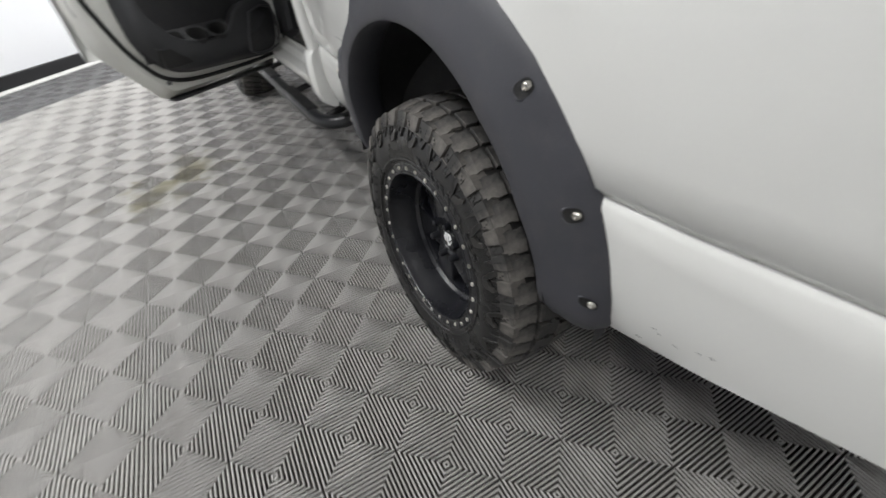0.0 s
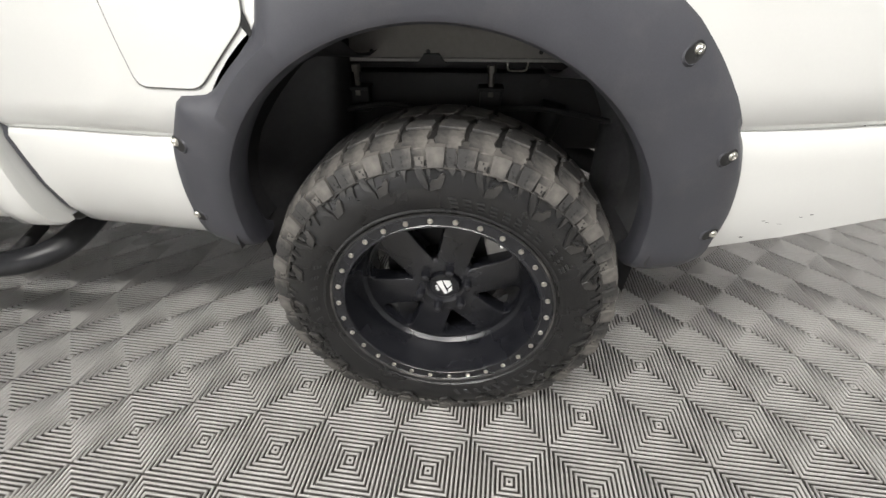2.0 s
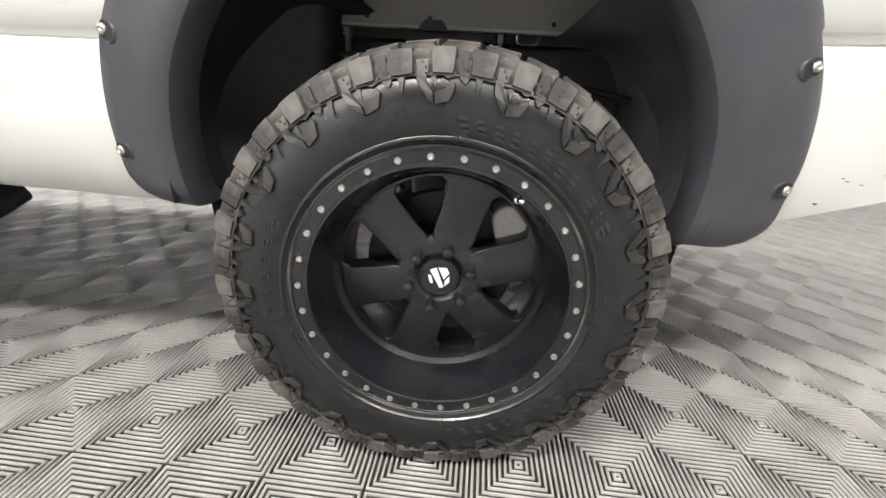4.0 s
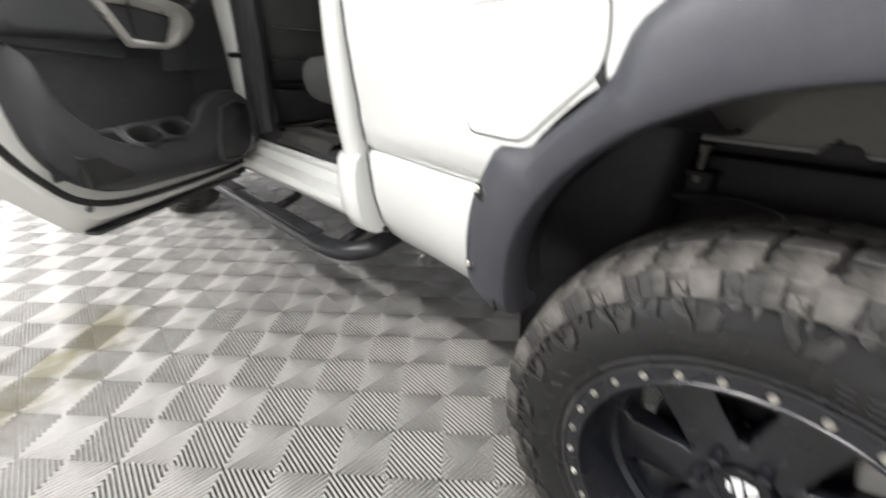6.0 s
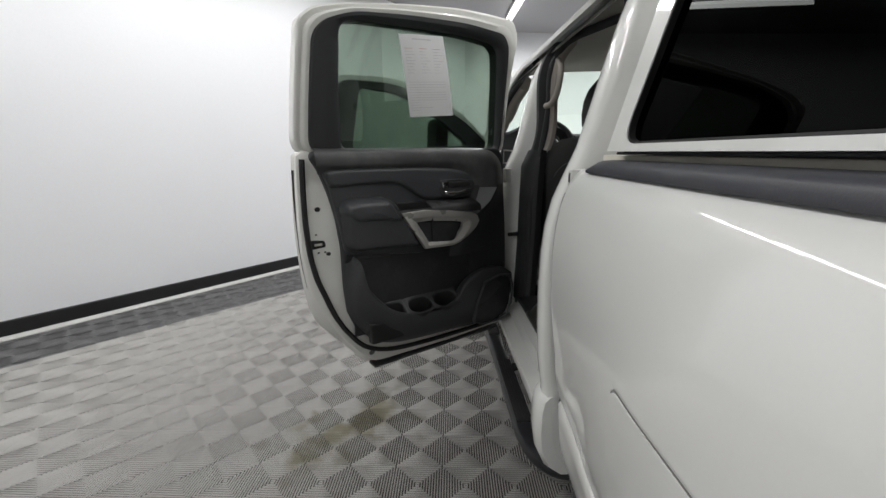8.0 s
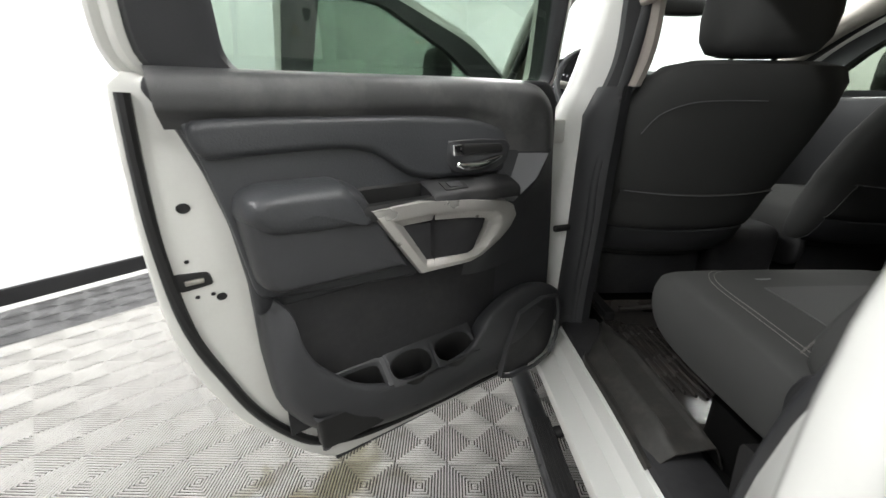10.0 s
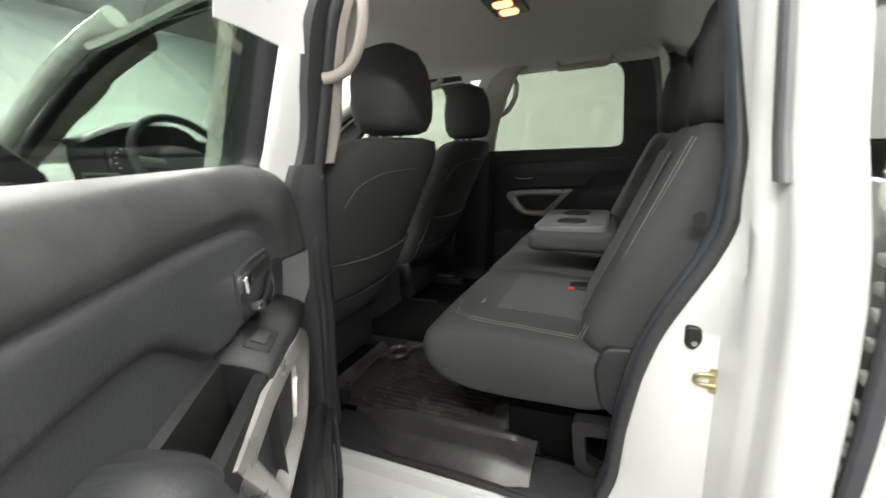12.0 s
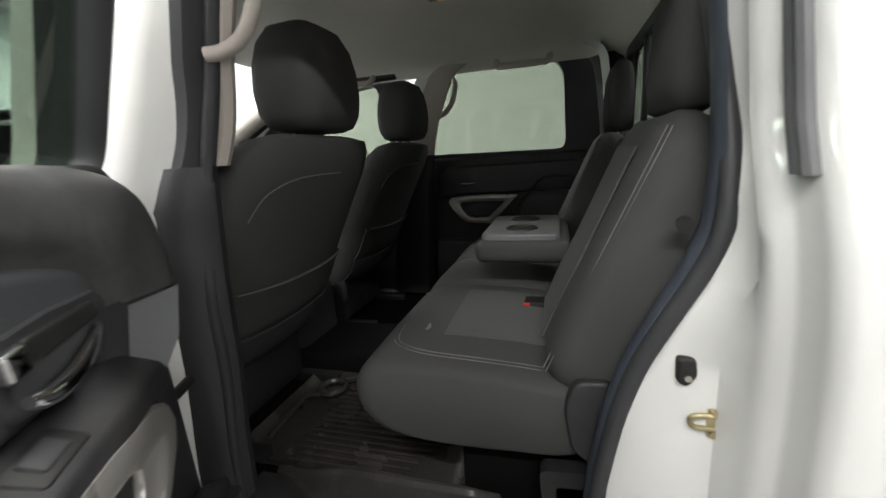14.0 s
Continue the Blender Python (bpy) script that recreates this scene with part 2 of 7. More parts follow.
M_HEADLINER = mat("grey_headliner", (0.80, 0.77, 0.72), 0.95, var=0.05, fine=500, bump=0.3, spec=0.2)
M_BEIGE = mat("greige_pillar_plastic", (0.46, 0.42, 0.38), 0.6, var=0.05, fine=400, bump=0.15)
M_GREYTRIM = mat("mid_grey_trim", (0.13, 0.132, 0.137), 0.45, var=0.08, fine=400, bump=0.2)
M_PALETRIM = mat("pale_grey_trim", (0.17, 0.173, 0.18), 0.42, var=0.06, fine=400, bump=0.15)
M_SEAL = mat("grey_rubber_seal", (0.036, 0.037, 0.040), 0.5, var=0.1, fine=300, bump=0.15)
M_BLUEGREY = mat("slate_pillar_plastic", (0.055, 0.066, 0.085), 0.5, var=0.1, fine=400, bump=0.2)
M_GLASS = glass("green_tinted_glass", (0.86, 0.97, 0.88), 0.58)
M_GLASSF = glass("far_tinted_glass", (0.92, 1.0, 0.88), 0.52, 0.0, 0.35)
M_SCREEN = glass("green_windscreen_glass", (0.86, 0.97, 0.89), 0.92)
M_BOARD = mat("black_powder_coat", (0.018, 0.019, 0.022), 0.32, var=0.15, scale=8, fine=200, bump=0.1, dirt=(0.07, 0.07, 0.07), dirt_amount=0.2, dirt_scale=9)
M_PRIVACY = glass("dark_privacy_glass", (0.5, 0.55, 0.55), 0.008, 0.0, 0.12)
M_PAPER = mat("white_paper", (0.80, 0.80, 0.80), 0.8, var=0.02)
M_INK = mat("grey_print", (0.58, 0.58, 0.59), 0.8, var=0.1)
M_INKRED = mat("faded_red_print", (0.55, 0.33, 0.33), 0.8, var=0.1)
M_RED = mat("red_button", (0.6, 0.03, 0.02), 0.35, var=0.05)
M_CREAM = mat("cream_rail_paint", (0.66, 0.62, 0.54), 0.5, var=0.05)
M_LAMP = glow("warm_bulb", (1.0, 0.47, 0.20), 1.35)
M_TUBE = glow("tube_glow", (1.0, 0.99, 0.97), 6.0)
M_DIAL = mat("dial_face", (0.03, 0.03, 0.035), 0.3, var=0.1)
M_DIALRED = glow("dial_marks", (0.9, 0.25, 0.1), 0.8)
M_DIALWHITE = glow("dial_numbers", (0.8, 0.8, 0.85), 0.6)

# ---- building helpers ----


def finish(name, bm, material, smooth=True, angle=40):
    bmesh.ops.remove_doubles(bm, verts=bm.verts, dist=1e-5)
    bmesh.ops.recalc_face_normals(bm, faces=bm.faces)
    if smooth:
        for face in bm.faces:
            face.smooth = True
        limit = radians(angle)
        for e in bm.edges:
            if len(e.link_faces) == 2 and e.calc_face_angle(0) > limit:
                e.smooth = False
    me = bpy.data.meshes.new(name)
    bm.to_mesh(me)
    bm.free()
    for m in material if isinstance(material, (list, tuple)) else [material]:
        me.materials.append(m)
    return me


def part(name, bm, material, parent, label="", m=None, smooth=True, angle=40):
    ob = new(name, finish(name, bm, material, smooth, angle))
    ob.parent = parent
    if m is not None:
        ob.matrix_local = m
    if label:
        tagged(ob, label)
    return ob


def thing(name, label, category, m=None, group=""):
    ob = new(name)
    ob.empty_display_size = 0.05
    if m is not None:
        ob.matrix_world = m
    return tagged(ob, label, category, group)


def grid(bm, rows, wrap_u=False, wrap_v=False, cap=False, index=0):
    """A sheet through rows of points; wrap_u closes each row, wrap_v joins the last row to the first."""
    vs = [[bm.verts.new(p) for p in row] for row in rows]
    nr, nc = len(vs), len(vs[0])
    for i in range(nr if wrap_v else nr - 1):
        for j in range(nc if wrap_u else nc - 1):
            f = bm.faces.new((vs[i][j], vs[i][(j + 1) % nc], vs[(i + 1) % nr][(j + 1) % nc], vs[(i + 1) % nr][j]))
            f.material_index = index
    if cap:
        for row in (vs[0], vs[-1]):
            bm.faces.new(row).material_index = index
    return vs


def sheet(rows, thick=0.0, **kw):
    """A panel through rows of points, given thickness along its own normals."""
    bm = bmesh.new()
    grid(bm, rows, **kw)
    if thick:
        bmesh.ops.remove_doubles(bm, verts=bm.verts, dist=1e-5)
        bmesh.ops.recalc_face_normals(bm, faces=bm.faces)
        bmesh.ops.solidify(bm, geom=bm.faces[:], thickness=thick)
    return bm


def tube(bm, pts, r, sides=10, closed=False, index=0):
    pts = [Vector(p) for p in pts]
    rows, up = [], Vector((0.13, 0.21, 0.97))
    for i, p in enumerate(pts):
        a = pts[i - 1] if (i or closed) else p
        b = pts[(i + 1) % len(pts)] if (i + 1 < len(pts) or closed) else p
        d = (b - a).normalized()
        u = d.cross(up)
        if u.length < 0.05:
            u = d.cross(Vector((1, 0, 0)))
        u.normalize()
        v = d.cross(u)
        rad = r[i] if isinstance(r, (list, tuple)) else r
        rows.append([p + rad * (math.cos(2 * math.pi * k / sides) * u + math.sin(2 * math.pi * k / sides) * v) for k in range(sides)])
    grid(bm, rows, wrap_u=True, wrap_v=closed, cap=not closed, index=index)


def curve(pts, n=8, closed=False):
    """Points of a smooth line through pts (Catmull-Rom)."""
    pts = [Vector(p) for p in pts]
    out, m = [], len(pts)
    for i in range(m if closed else m - 1):
        p0 = pts[(i - 1) % m] if closed or i else pts[0]
        p1, p2 = pts[i], pts[(i + 1) % m]
        p3 = pts[(i + 2) % m] if closed or i + 2 < m else pts[-1]
        for k in range(n):
            t = k / n
            out.append(0.5 * (2 * p1 + (p2 - p0) * t + (2 * p0 - 5 * p1 + 4 * p2 - p3) * t * t + (3 * p1 - p0 - 3 * p2 + p3) * t ** 3))
    if not closed:
        out.append(pts[-1])
    return out


def box(bm, lo, hi, bevel=0.0, seg=2, index=0):
    vs = [bm.verts.new((x, y, z)) for x in (lo[0], hi[0]) for y in (lo[1], hi[1]) for z in (lo[2], hi[2])]
    fs = [bm.faces.new([vs[k] for k in q]) for q in ((0, 1, 3, 2), (4, 6, 7, 5), (0, 4, 5, 1), (2, 3, 7, 6), (0, 2, 6, 4), (1, 5, 7, 3))]
    for f in fs:
        f.material_index = index
    if bevel:
        es = {e for f in fs for e in f.edges}
        bmesh.ops.recalc_face_normals(bm, faces=fs)
        bmesh.ops.bevel(bm, geom=list(es), offset=bevel, segments=seg, profile=0.5, affect="EDGES")


def prism(bm, outline, place, lo, hi, bevel=0.0, seg=3, index=0):
    """An outline (a, b) pushed from lo to hi; place(a, b, c) gives the point. The face at hi gets rounded edges."""
    n = len(outline)
    a = [bm.verts.new(place(p[0], p[1], lo)) for p in outline]
    b = [bm.verts.new(place(p[0], p[1], hi)) for p in outline]
    fs = [bm.faces.new((a[i], a[(i + 1) % n], b[(i + 1) % n], b[i])) for i in range(n)]
    fs += [bm.faces.new(a), bm.faces.new(b)]
    for f in fs:
        f.material_index = index
    if bevel:
        bmesh.ops.recalc_face_normals(bm, faces=fs)
        bmesh.ops.bevel(bm, geom=list(fs[-1].edges), offset=bevel, segments=seg, profile=0.5, affect="EDGES")


def rounded(pts, r, n=4):
    """An outline with its corners rounded off."""
    pts = [Vector((p[0], p[1])) for p in pts]
    out = []
    for i, p in enumerate(pts):
        a, b = pts[i - 1], pts[(i + 1) % len(pts)]
        ra = min(r, (a - p).length * 0.45, (b - p).length * 0.45)
        p0, p2 = p + (a - p).normalized() * ra, p + (b - p).normalized() * ra
        for k in range(n + 1):
            t = k / n
            out.append((1 - t) ** 2 * p0 + 2 * t * (1 - t) * p + t * t * p2)
    return [(v.x, v.y) for v in out]


def resample(pts, n, closed=True):
    """n points evenly along an outline."""
    pts = [Vector((p[0], p[1])) for p in pts]
    line = pts + [pts[0]] if closed else pts
    d = [0.0]
    for a, b in zip(line, line[1:]):
        d.append(d[-1] + (b - a).length)
    out = []
    for k in range(n):
        s = d[-1] * k / (n if closed else n - 1)
        i = min(max(j for j in range(len(d)) if d[j] <= s + 1e-9), len(line) - 2)
        t = (s - d[i]) / max(d[i + 1] - d[i], 1e-9)
        q = line[i].lerp(line[i + 1], t)
        out.append((q.x, q.y))
    return out


def ring(bm, outer, inner, place, lo, hi, n=72, index=0):
    """A flat frame between two outlines, from lo to hi."""
    o, i = resample(outer, n), resample(inner, n)
    rows = [[place(*p, lo) for p in o], [place(*p, hi) for p in o], [place(*p, hi) for p in i], [place(*p, lo) for p in i]]
    grid(bm, rows, wrap_u=True, wrap_v=True, index=index)


def lerp_table(table, v):
    if v <= table[0][0]:
        return table[0][1]
    for (a, fa), (b, fb) in zip(table, table[1:]):
        if v <= b:
            return fa + (fb - fa) * (v - a) / (b - a)
    return table[-1][1]


def smooth01(t):
    t = min(max(t, 0.0), 1.0)
    return t * t * (3 - 2 * t)


def pillow(bm, centre, size, power=3.0, rings=14, sides=28, m=None, index=0):
    """A rounded cushion: a block whose faces bulge softly."""
    rows = []
    for i in range(rings + 1):
        a = -math.pi / 2 + math.pi * i / rings
        cz, sz = math.cos(a), math.sin(a)
        row = []
        for k in range(sides):
            b = 2 * math.pi * k / sides
            e = 2 / power
            p = Vector((math.copysign(abs(cz) ** e * abs(math.cos(b)) ** e, math.cos(b)), math.copysign(abs(cz) ** e * abs(math.sin(b)) ** e, math.sin(b)), math.copysign(abs(sz) ** e, sz)))
            q = Vector((p.x * size[0], p.y * size[1], p.z * size[2])) * 0.5
            row.append((m @ q if m is not None else q) + Vector(centre))
        rows.append(row)
    grid(bm, rows, wrap_u=True, index=index)


# ---- the booth ----
WDIR = Vector((0.635, 0.772, 0)).normalized()
WNOR = Vector((WDIR.y, -WDIR.x, 0))
W0 = Vector((-2.15, 4.98, 0))
P0, P1 = W0 - WDIR * 6.4, W0 + WDIR * 4.3
CORNERS = [P0, P1, Vector((5.6, P1.y, 0)), Vector((5.6, -5.2, 0)), Vector((P0.x, -5.2, 0))]
WNAMES = ["wall_west", "wall_north", "wall_east", "wall_south", "wall_southwest"]
for k, nm in enumerate(WNAMES):
    a, b = CORNERS[k], CORNERS[(k + 1) % 5]
    d = (b - a).normalized()
    out = Vector((-d.y, d.x, 0))
    bm = bmesh.new()
    quad = [a - d * 0.15, b + d * 0.15, b + d * 0.15 + out * 0.15, a - d * 0.15 + out * 0.15]
    grid(bm, [[q + Vector((0, 0, z)) for q in quad] for z in (-0.05, CEIL + 0.05)], wrap_u=True, cap=True)
    w = new(nm, finish(nm, bm, M_WALL, smooth=False))
    tagged(w, "smooth white painted wall of a photo booth", "wall", kind="structure")
    bm = bmesh.new()
    q0, q1 = a + d * 0.02, b - d * 0.02
    prof = [(0.002, 0.03), (0.016, 0.03), (0.016, 0.15), (0.011, 0.158), (0.002, 0.158)]
    grid(bm, [[q - out * o + Vector((0, 0, z)) for o, z in prof] for q in (q0, q1)], wrap_u=True, cap=True)
    s = new("baseboard", finish("baseboard", bm, M_BASEB, smooth=False))
    tagged(s, "black rubber baseboard along the white wall", "baseboard", kind="structure")
    bm = bmesh.new()
    prof = [(0.002, -0.012), (0.05, -0.012), (0.05, 0.006), (0.02, 0.028), (0.002, 0.028)]
    grid(bm, [[q - out * o + Vector((0, 0, z)) for o, z in prof] for q in (q0, q1)], wrap_u=True, cap=True)
    s = new("trim", finish("trim", bm, M_STRIP, smooth=False))
    tagged(s, "pale edge strip between floor and baseboard", "trim", kind="structure")
bm = bmesh.new()
grid(bm, [[c + Vector((0, 0, z)) for c in CORNERS] for z in (CEIL, CEIL + 0.1)], wrap_u=True, cap=True)
tagged(new("ceiling", finish("ceiling", bm, M_CEIL, smooth=False)), "plain light grey booth ceiling", "ceiling", kind="structure")
bm = bmesh.new()
grid(bm, [[c + Vector((0, 0, z)) for c in CORNERS] for z in (-0.10, -0.0145)], wrap_u=True, cap=True)
floor_ob = tagged(new("floor", finish("floor", bm, M_UNDER, smooth=False)), "dark subfloor covered in ribbed grey plastic tiles", "floor", kind="structure")

for lx, ly, turn in LIGHTS:
    fix = thing("ceiling_light", "long white tube light under the ceiling, some added as fill", "ceiling light", Matrix.Translation((lx, ly, CEIL)) @ pose(0, 0, 0, 0, 0, turn), "tube lights")
    bm = bmesh.new()
    box(bm, (-1.15, -0.05, -0.07), (1.15, 0.05, -0.001), 0.01)
    part("housing", bm, M_CEIL, fix)
    for sy in (-0.035, 0.035):
        bm = bmesh.new()
        tube(bm, [(-1.1, sy, -0.098), (1.1, sy, -0.098)], 0.016, 10)
        part("tube", bm, M_TUBE, fix)

# ---- the truck: front towards +y, near side at small x ----
truck = thing("pickup_truck", "white crew cab pickup truck with its rear door open", "pickup truck")
CX = 1.215  # centre line

BED_PROF = [(0.55, 0.310), (0.585, 0.275), (0.64, 0.243), (0.72, 0.220), (0.80, 0.211), (0.850, 0.207), (0.858, 0.212), (0.866, 0.218), (0.874, 0.212), (0.882, 0.203), (0.95, 0.192), (1.05, 0.184), (1.15, 0.181), (1.25, 0.184), (1.33, 0.194), (1.39, 0.208), (1.43, 0.224), (1.462, 0.243), (1.478, 0.262), (1.482, 0.30)]
ARC_Z = 0.625


def crease_lift(y):
    """The body crease runs higher behind the wheel."""
    return 0.040 + 0.045 * (-0.55 - y) if y < -0.4 else 0.0


def lift_share(z):
    return min(max((z - 0.58) / 0.22, 0.0), 1.0) if z < 0.9 else min(max((1.2 - z) / 0.22, 0.0), 1.0)


def bed_x(y, z):
    z -= crease_lift(y) * lift_share(z)
    front = 0.07 * smooth01((y - 0.2) / 0.95) if y > 0 else 0.05 * smooth01((-y - 0.35) / 1.0)
    d = math.hypot(y, max(z - ARC_Z, 0.0)) - 0.76
    blister = 0.006 * math.exp(-(d / 0.075) ** 2) * smooth01((1.45 - z) / 0.12) * smooth01((z - 0.78) / 0.2)
    return lerp_table(BED_PROF, z) + front * (1 if z < 1.0 else max(0.35, 1 - 1.3 * (z - 1.0))) - blister


def bed_bottom(y):
    if y > 0:
        return 0.565
    return 0.60 if y > -0.6 else 0.60 + 0.30 * (-0.6 - y)


def bed_panel(side):
    ys = [1.000 - 0.0302 * k for k in range(77)]
    zs = [p[0] for p in BED_PROF]
    fine = []
    for a, b in zip(zs, zs[1:]):
        k = max(1, int((b - a) / 0.035))
        fine += [a + (b - a) * i / k for i in range(k)]
    fine.append(zs[-1])
    rows = []
    for y in ys:
        low = bed_bottom(y)
        if abs(y) < 0.545:
            low = max(low, ARC_Z + math.sqrt(max(0.0, 0.545 ** 2 - y * y)))
        row = []
        for z in fine:
            zz = max(z + crease_lift(y) * lift_share(z), low)
            x = bed_x(y, zz)
            row.append(Vector((x if side < 0 else 2 * CX - x, y, zz)))
        rows.append(row)
    first = [Vector((p.x + (0.045 if side < 0 else -0.045), p.y + 0.0, p.z)) for p in rows[0]]
    lip = [Vector((p.x + (0.012 if side < 0 else -0.012), p.y + 0.012, p.z)) for p in rows[0]]
    return sheet([first, lip] + rows)


part("bed_side", bed_panel(-1), M_PAINT, truck, "glossy white bed side panel")
part("bed_side", bed_panel(1), M_PAINT, truck, "glossy white bed side panel")
# bed floor, front wall and tailgate
bm = bmesh.new()
box(bm, (0.655, -1.3, 0.98), (1.77, 1.0, 1.02), 0.005)
for lo, hi in ((0.33, 0.655), (1.77, 2.10)):
    box(bm, (lo, -1.3, 0.98), (hi, -0.52, 1.02), 0.005)
    box(bm, (lo, 0.52, 0.98), (hi, 1.0, 1.02), 0.005)
part("bed_floor", bm, M_BEDMETAL, truck)
bm = bmesh.new()
box(bm, (0.33, 0.945, 0.75), (2.10, 0.965, 1.46), 0.004)
part("bed_front_wall", bm, M_PAINT, truck)
bm = bmesh.new()
box(bm, (0.30, -1.33, 0.80), (2.13, -1.27, 1.47), 0.015)
part("tailgate", bm, M_PAINT, truck)
bm = bmesh.new()
box(bm, (0.30, -1.26, 1.15), (0.315, 0.98, 1.45), 0.004)
box(bm, (0.30, -1.26, 1.03), (0.315, -0.52, 1.15), 0.004)
box(bm, (0.30, 0.52, 1.03), (0.315, 0.98, 1.15), 0.004)
part("bed_inner_wall", bm, M_BEDMETAL, truck, "dark inner bed wall")

# fuel door: a grey patch painted as the shade in its gap, and a slightly proud flap
FUEL = rounded([(0.560, 1.183), (0.317, 1.186), (0.308, 1.13), (0.313, 1.090), (0.440, 0.977), (0.571, 0.978)], 0.022, 5)


def on_bed(y, z, d):
    return Vector((bed_x(y, z) - d, y, z))


def fan(bm, outline, place, depth, n=64, steps=6, index=0):
    """A filled patch that follows a curved surface."""
    o = resample(outline, n)
    cy, cz = sum(p[0] for p in o) / n, sum(p[1] for p in o) / n
    rows = []
    for k in range(steps + 1):
        t = k / steps
        rows.append([place(cy + (p[0] - cy) * t, cz + (p[1] - cz) * t, depth) for p in o])
    grid(bm, rows[1:], wrap_u=True, index=index)
    bm.faces.new([bm.verts.new(p) for p in rows[1]]).material_index = index
    return o


bm = bmesh.new()
fan(bm, [(0.438 + (y - 0.438) * 1.030, 1.085 + (z - 1.085) * 1.034) for y, z in FUEL], on_bed, 0.0022)
part("fuel_door_seam", bm, M_SEAM, truck)
bm = bmesh.new()
o = fan(bm, FUEL, on_bed, 0.0044)
grid(bm, [[on_bed(*p, 0.0044) for p in o], [on_bed(*p, -0.002) for p in o]], wrap_u=True)
notch = part("fuel_door", bm, M_PAINT, truck, "white fuel door flush in the bed side")

# flat black patch that stands for the shade in the finger slot
bm = bmesh.new()
fan(bm, rounded([(0.316, 1.118), (0.308, 1.105), (0.301, 1.075), (0.305, 1.062), (0.321, 1.085)], 0.006), on_bed, 0.0030)
part("finger_slot", bm, M_BLACK, truck)

# small chips in the paint behind the wheel
for y, z, w, t in ((-0.690, 0.655, 0.006, 0.0018), (-0.712, 0.705, 0.004, 0.0009), (-0.722, 0.700, 0.005, 0.0008), (-0.752, 0.695, 0.006, 0.0006), (-0.786, 0.715, 0.005, 0.0008), (-0.805, 0.722, 0.005, 0.0011), (-0.790, 0.918, 0.003, 0.0010)):
    bm = bmesh.new()
    fan(bm, [(y + w * math.cos(a) * (1 + 0.3 * math.sin(3 * a)), z + t * math.sin(a) + 0.1 * w * math.cos(a)) for a in [2 * math.pi * k / 10 for k in range(10)]], on_bed, 0.0012, 12, 2)
    part("paint_chip", bm, M_LINER, truck)

# rail cap of dark plastic along the bed's top edge
for side in (-1, 1):
    bm = bmesh.new()
    rows = []
    for k in range(40):
        y = 0.935 - k * 0.057
        x0 = bed_x(y, 1.46)
        s = smooth01((0.935 - y) / 0.06)
        prof = [(x0 + 0.020, 1.4705), (x0 + 0.0035, 1.4720), (x0 + 0.0025, 1.476), (x0 + 0.003, 1.478 + 0.012 * s), (x0 + 0.008, 1.478 + 0.018 * s), (x0 + 0.018, 1.478 + 0.0215 * s), (x0 + 0.035, 1.478 + 0.0225 * s), (x0 + 0.078, 1.478 + 0.0225 * s), (x0 + 0.078, 1.465)]
        rows.append([Vector((x if side < 0 else 2 * CX - x, y, z)) for x, z in prof])
    grid(bm, rows, wrap_u=True, cap=True)
    part("bed_rail_cap", bm, M_FLARE, truck, "dark grey plastic bed rail cap")

# canopy over the bed, with a dark side window
CAP_BASE, CAP_TOP = 1.525, 2.06


def cap_x(z):
    t = (z - CAP_BASE) / (CAP_TOP - CAP_BASE)
    return 0.302 + 0.085 * t + 0.16 * smooth01((t - 0.78) / 0.22) * t


canopy = part("canopy", (lambda b: (box(b, (0.36, -1.30, 2.055), (2.07, 0.76, 2.085), 0.012), b)[1])(bmesh.new()), M_PAINT, truck, "white fibreglass canopy over the bed")
CWIN_O = [(0.880, 1.5175), (-1.29, 1.5175), (-1.29, 2.05), (0.745, 2.05)]
CWIN_I = rounded([(0.824, 1.531), (-1.05, 1.531), (-1.05, 1.97), (0.70, 1.97)], 0.05, 6)
for side in (-1, 1):
    def on_cap(y, z, d, side=side):
        x = cap_x(z) - d
        return Vector((x if side < 0 else 2 * CX - x, y, z))
    bm = bmesh.new()
    ring(bm, CWIN_O, CWIN_I, on_cap, -0.012, 0.012, 480)
    part("side_wall", bm, M_PAINT, canopy, angle=50)
    bm = bmesh.new()
    ring(bm, CWIN_I, [(y * 0.996, 1.75 + (z - 1.75) * 0.982) for y, z in CWIN_I], on_cap, -0.004, 0.010, 480)
    part("window_seal", bm, M_BLACK, canopy)
    bm = bmesh.new()
    fan(bm, CWIN_I, on_cap, -0.002, 480, 3)
    part("side_window", bm, M_PRIVACY, canopy, "dark tinted canopy side window")
for y0 in (0.868, -1.29):
    bm = bmesh.new()
    grid(bm, [[Vector((cap_x(z) + 0.003, y0 - (z - CAP_BASE) * 0.25 * (y0 > 0), z)), Vector((2 * CX - cap_x(z) - 0.003, y0 - (z - CAP_BASE) * 0.25 * (y0 > 0), z))] for z in (1.5175, 1.7, 1.9, 2.058)])
    part("end_wall", bm, M_PAINT, canopy)
bm = bmesh.new()
box(bm, (0.305, -1.28, 1.5115), (0.345, 0.872, 1.5170), 0.002)
box(bm, (0.346, 0.842, 1.5115), (2.05, 0.872, 1.5170), 0.002)
part("base_seal", bm, M_BLACK, canopy)

bm = bmesh.new()
grid(bm, [[Vector((x, 0.884 - (z - CAP_BASE) * 0.25 + dy, z)) for x, z in [(0.345 + 0.87 * k / 12, 1.772 + dz + 0.07 * math.sin(math.pi / 2 * k / 12)) for k in range(13)]] for dz, dy in ((-0.012, -0.008), (-0.012, 0.0), (0.012, 0.0), (0.012, -0.008))])
part("front_gasket", bm, M_BLACK, canopy, "dark rubber gasket across the canopy front")
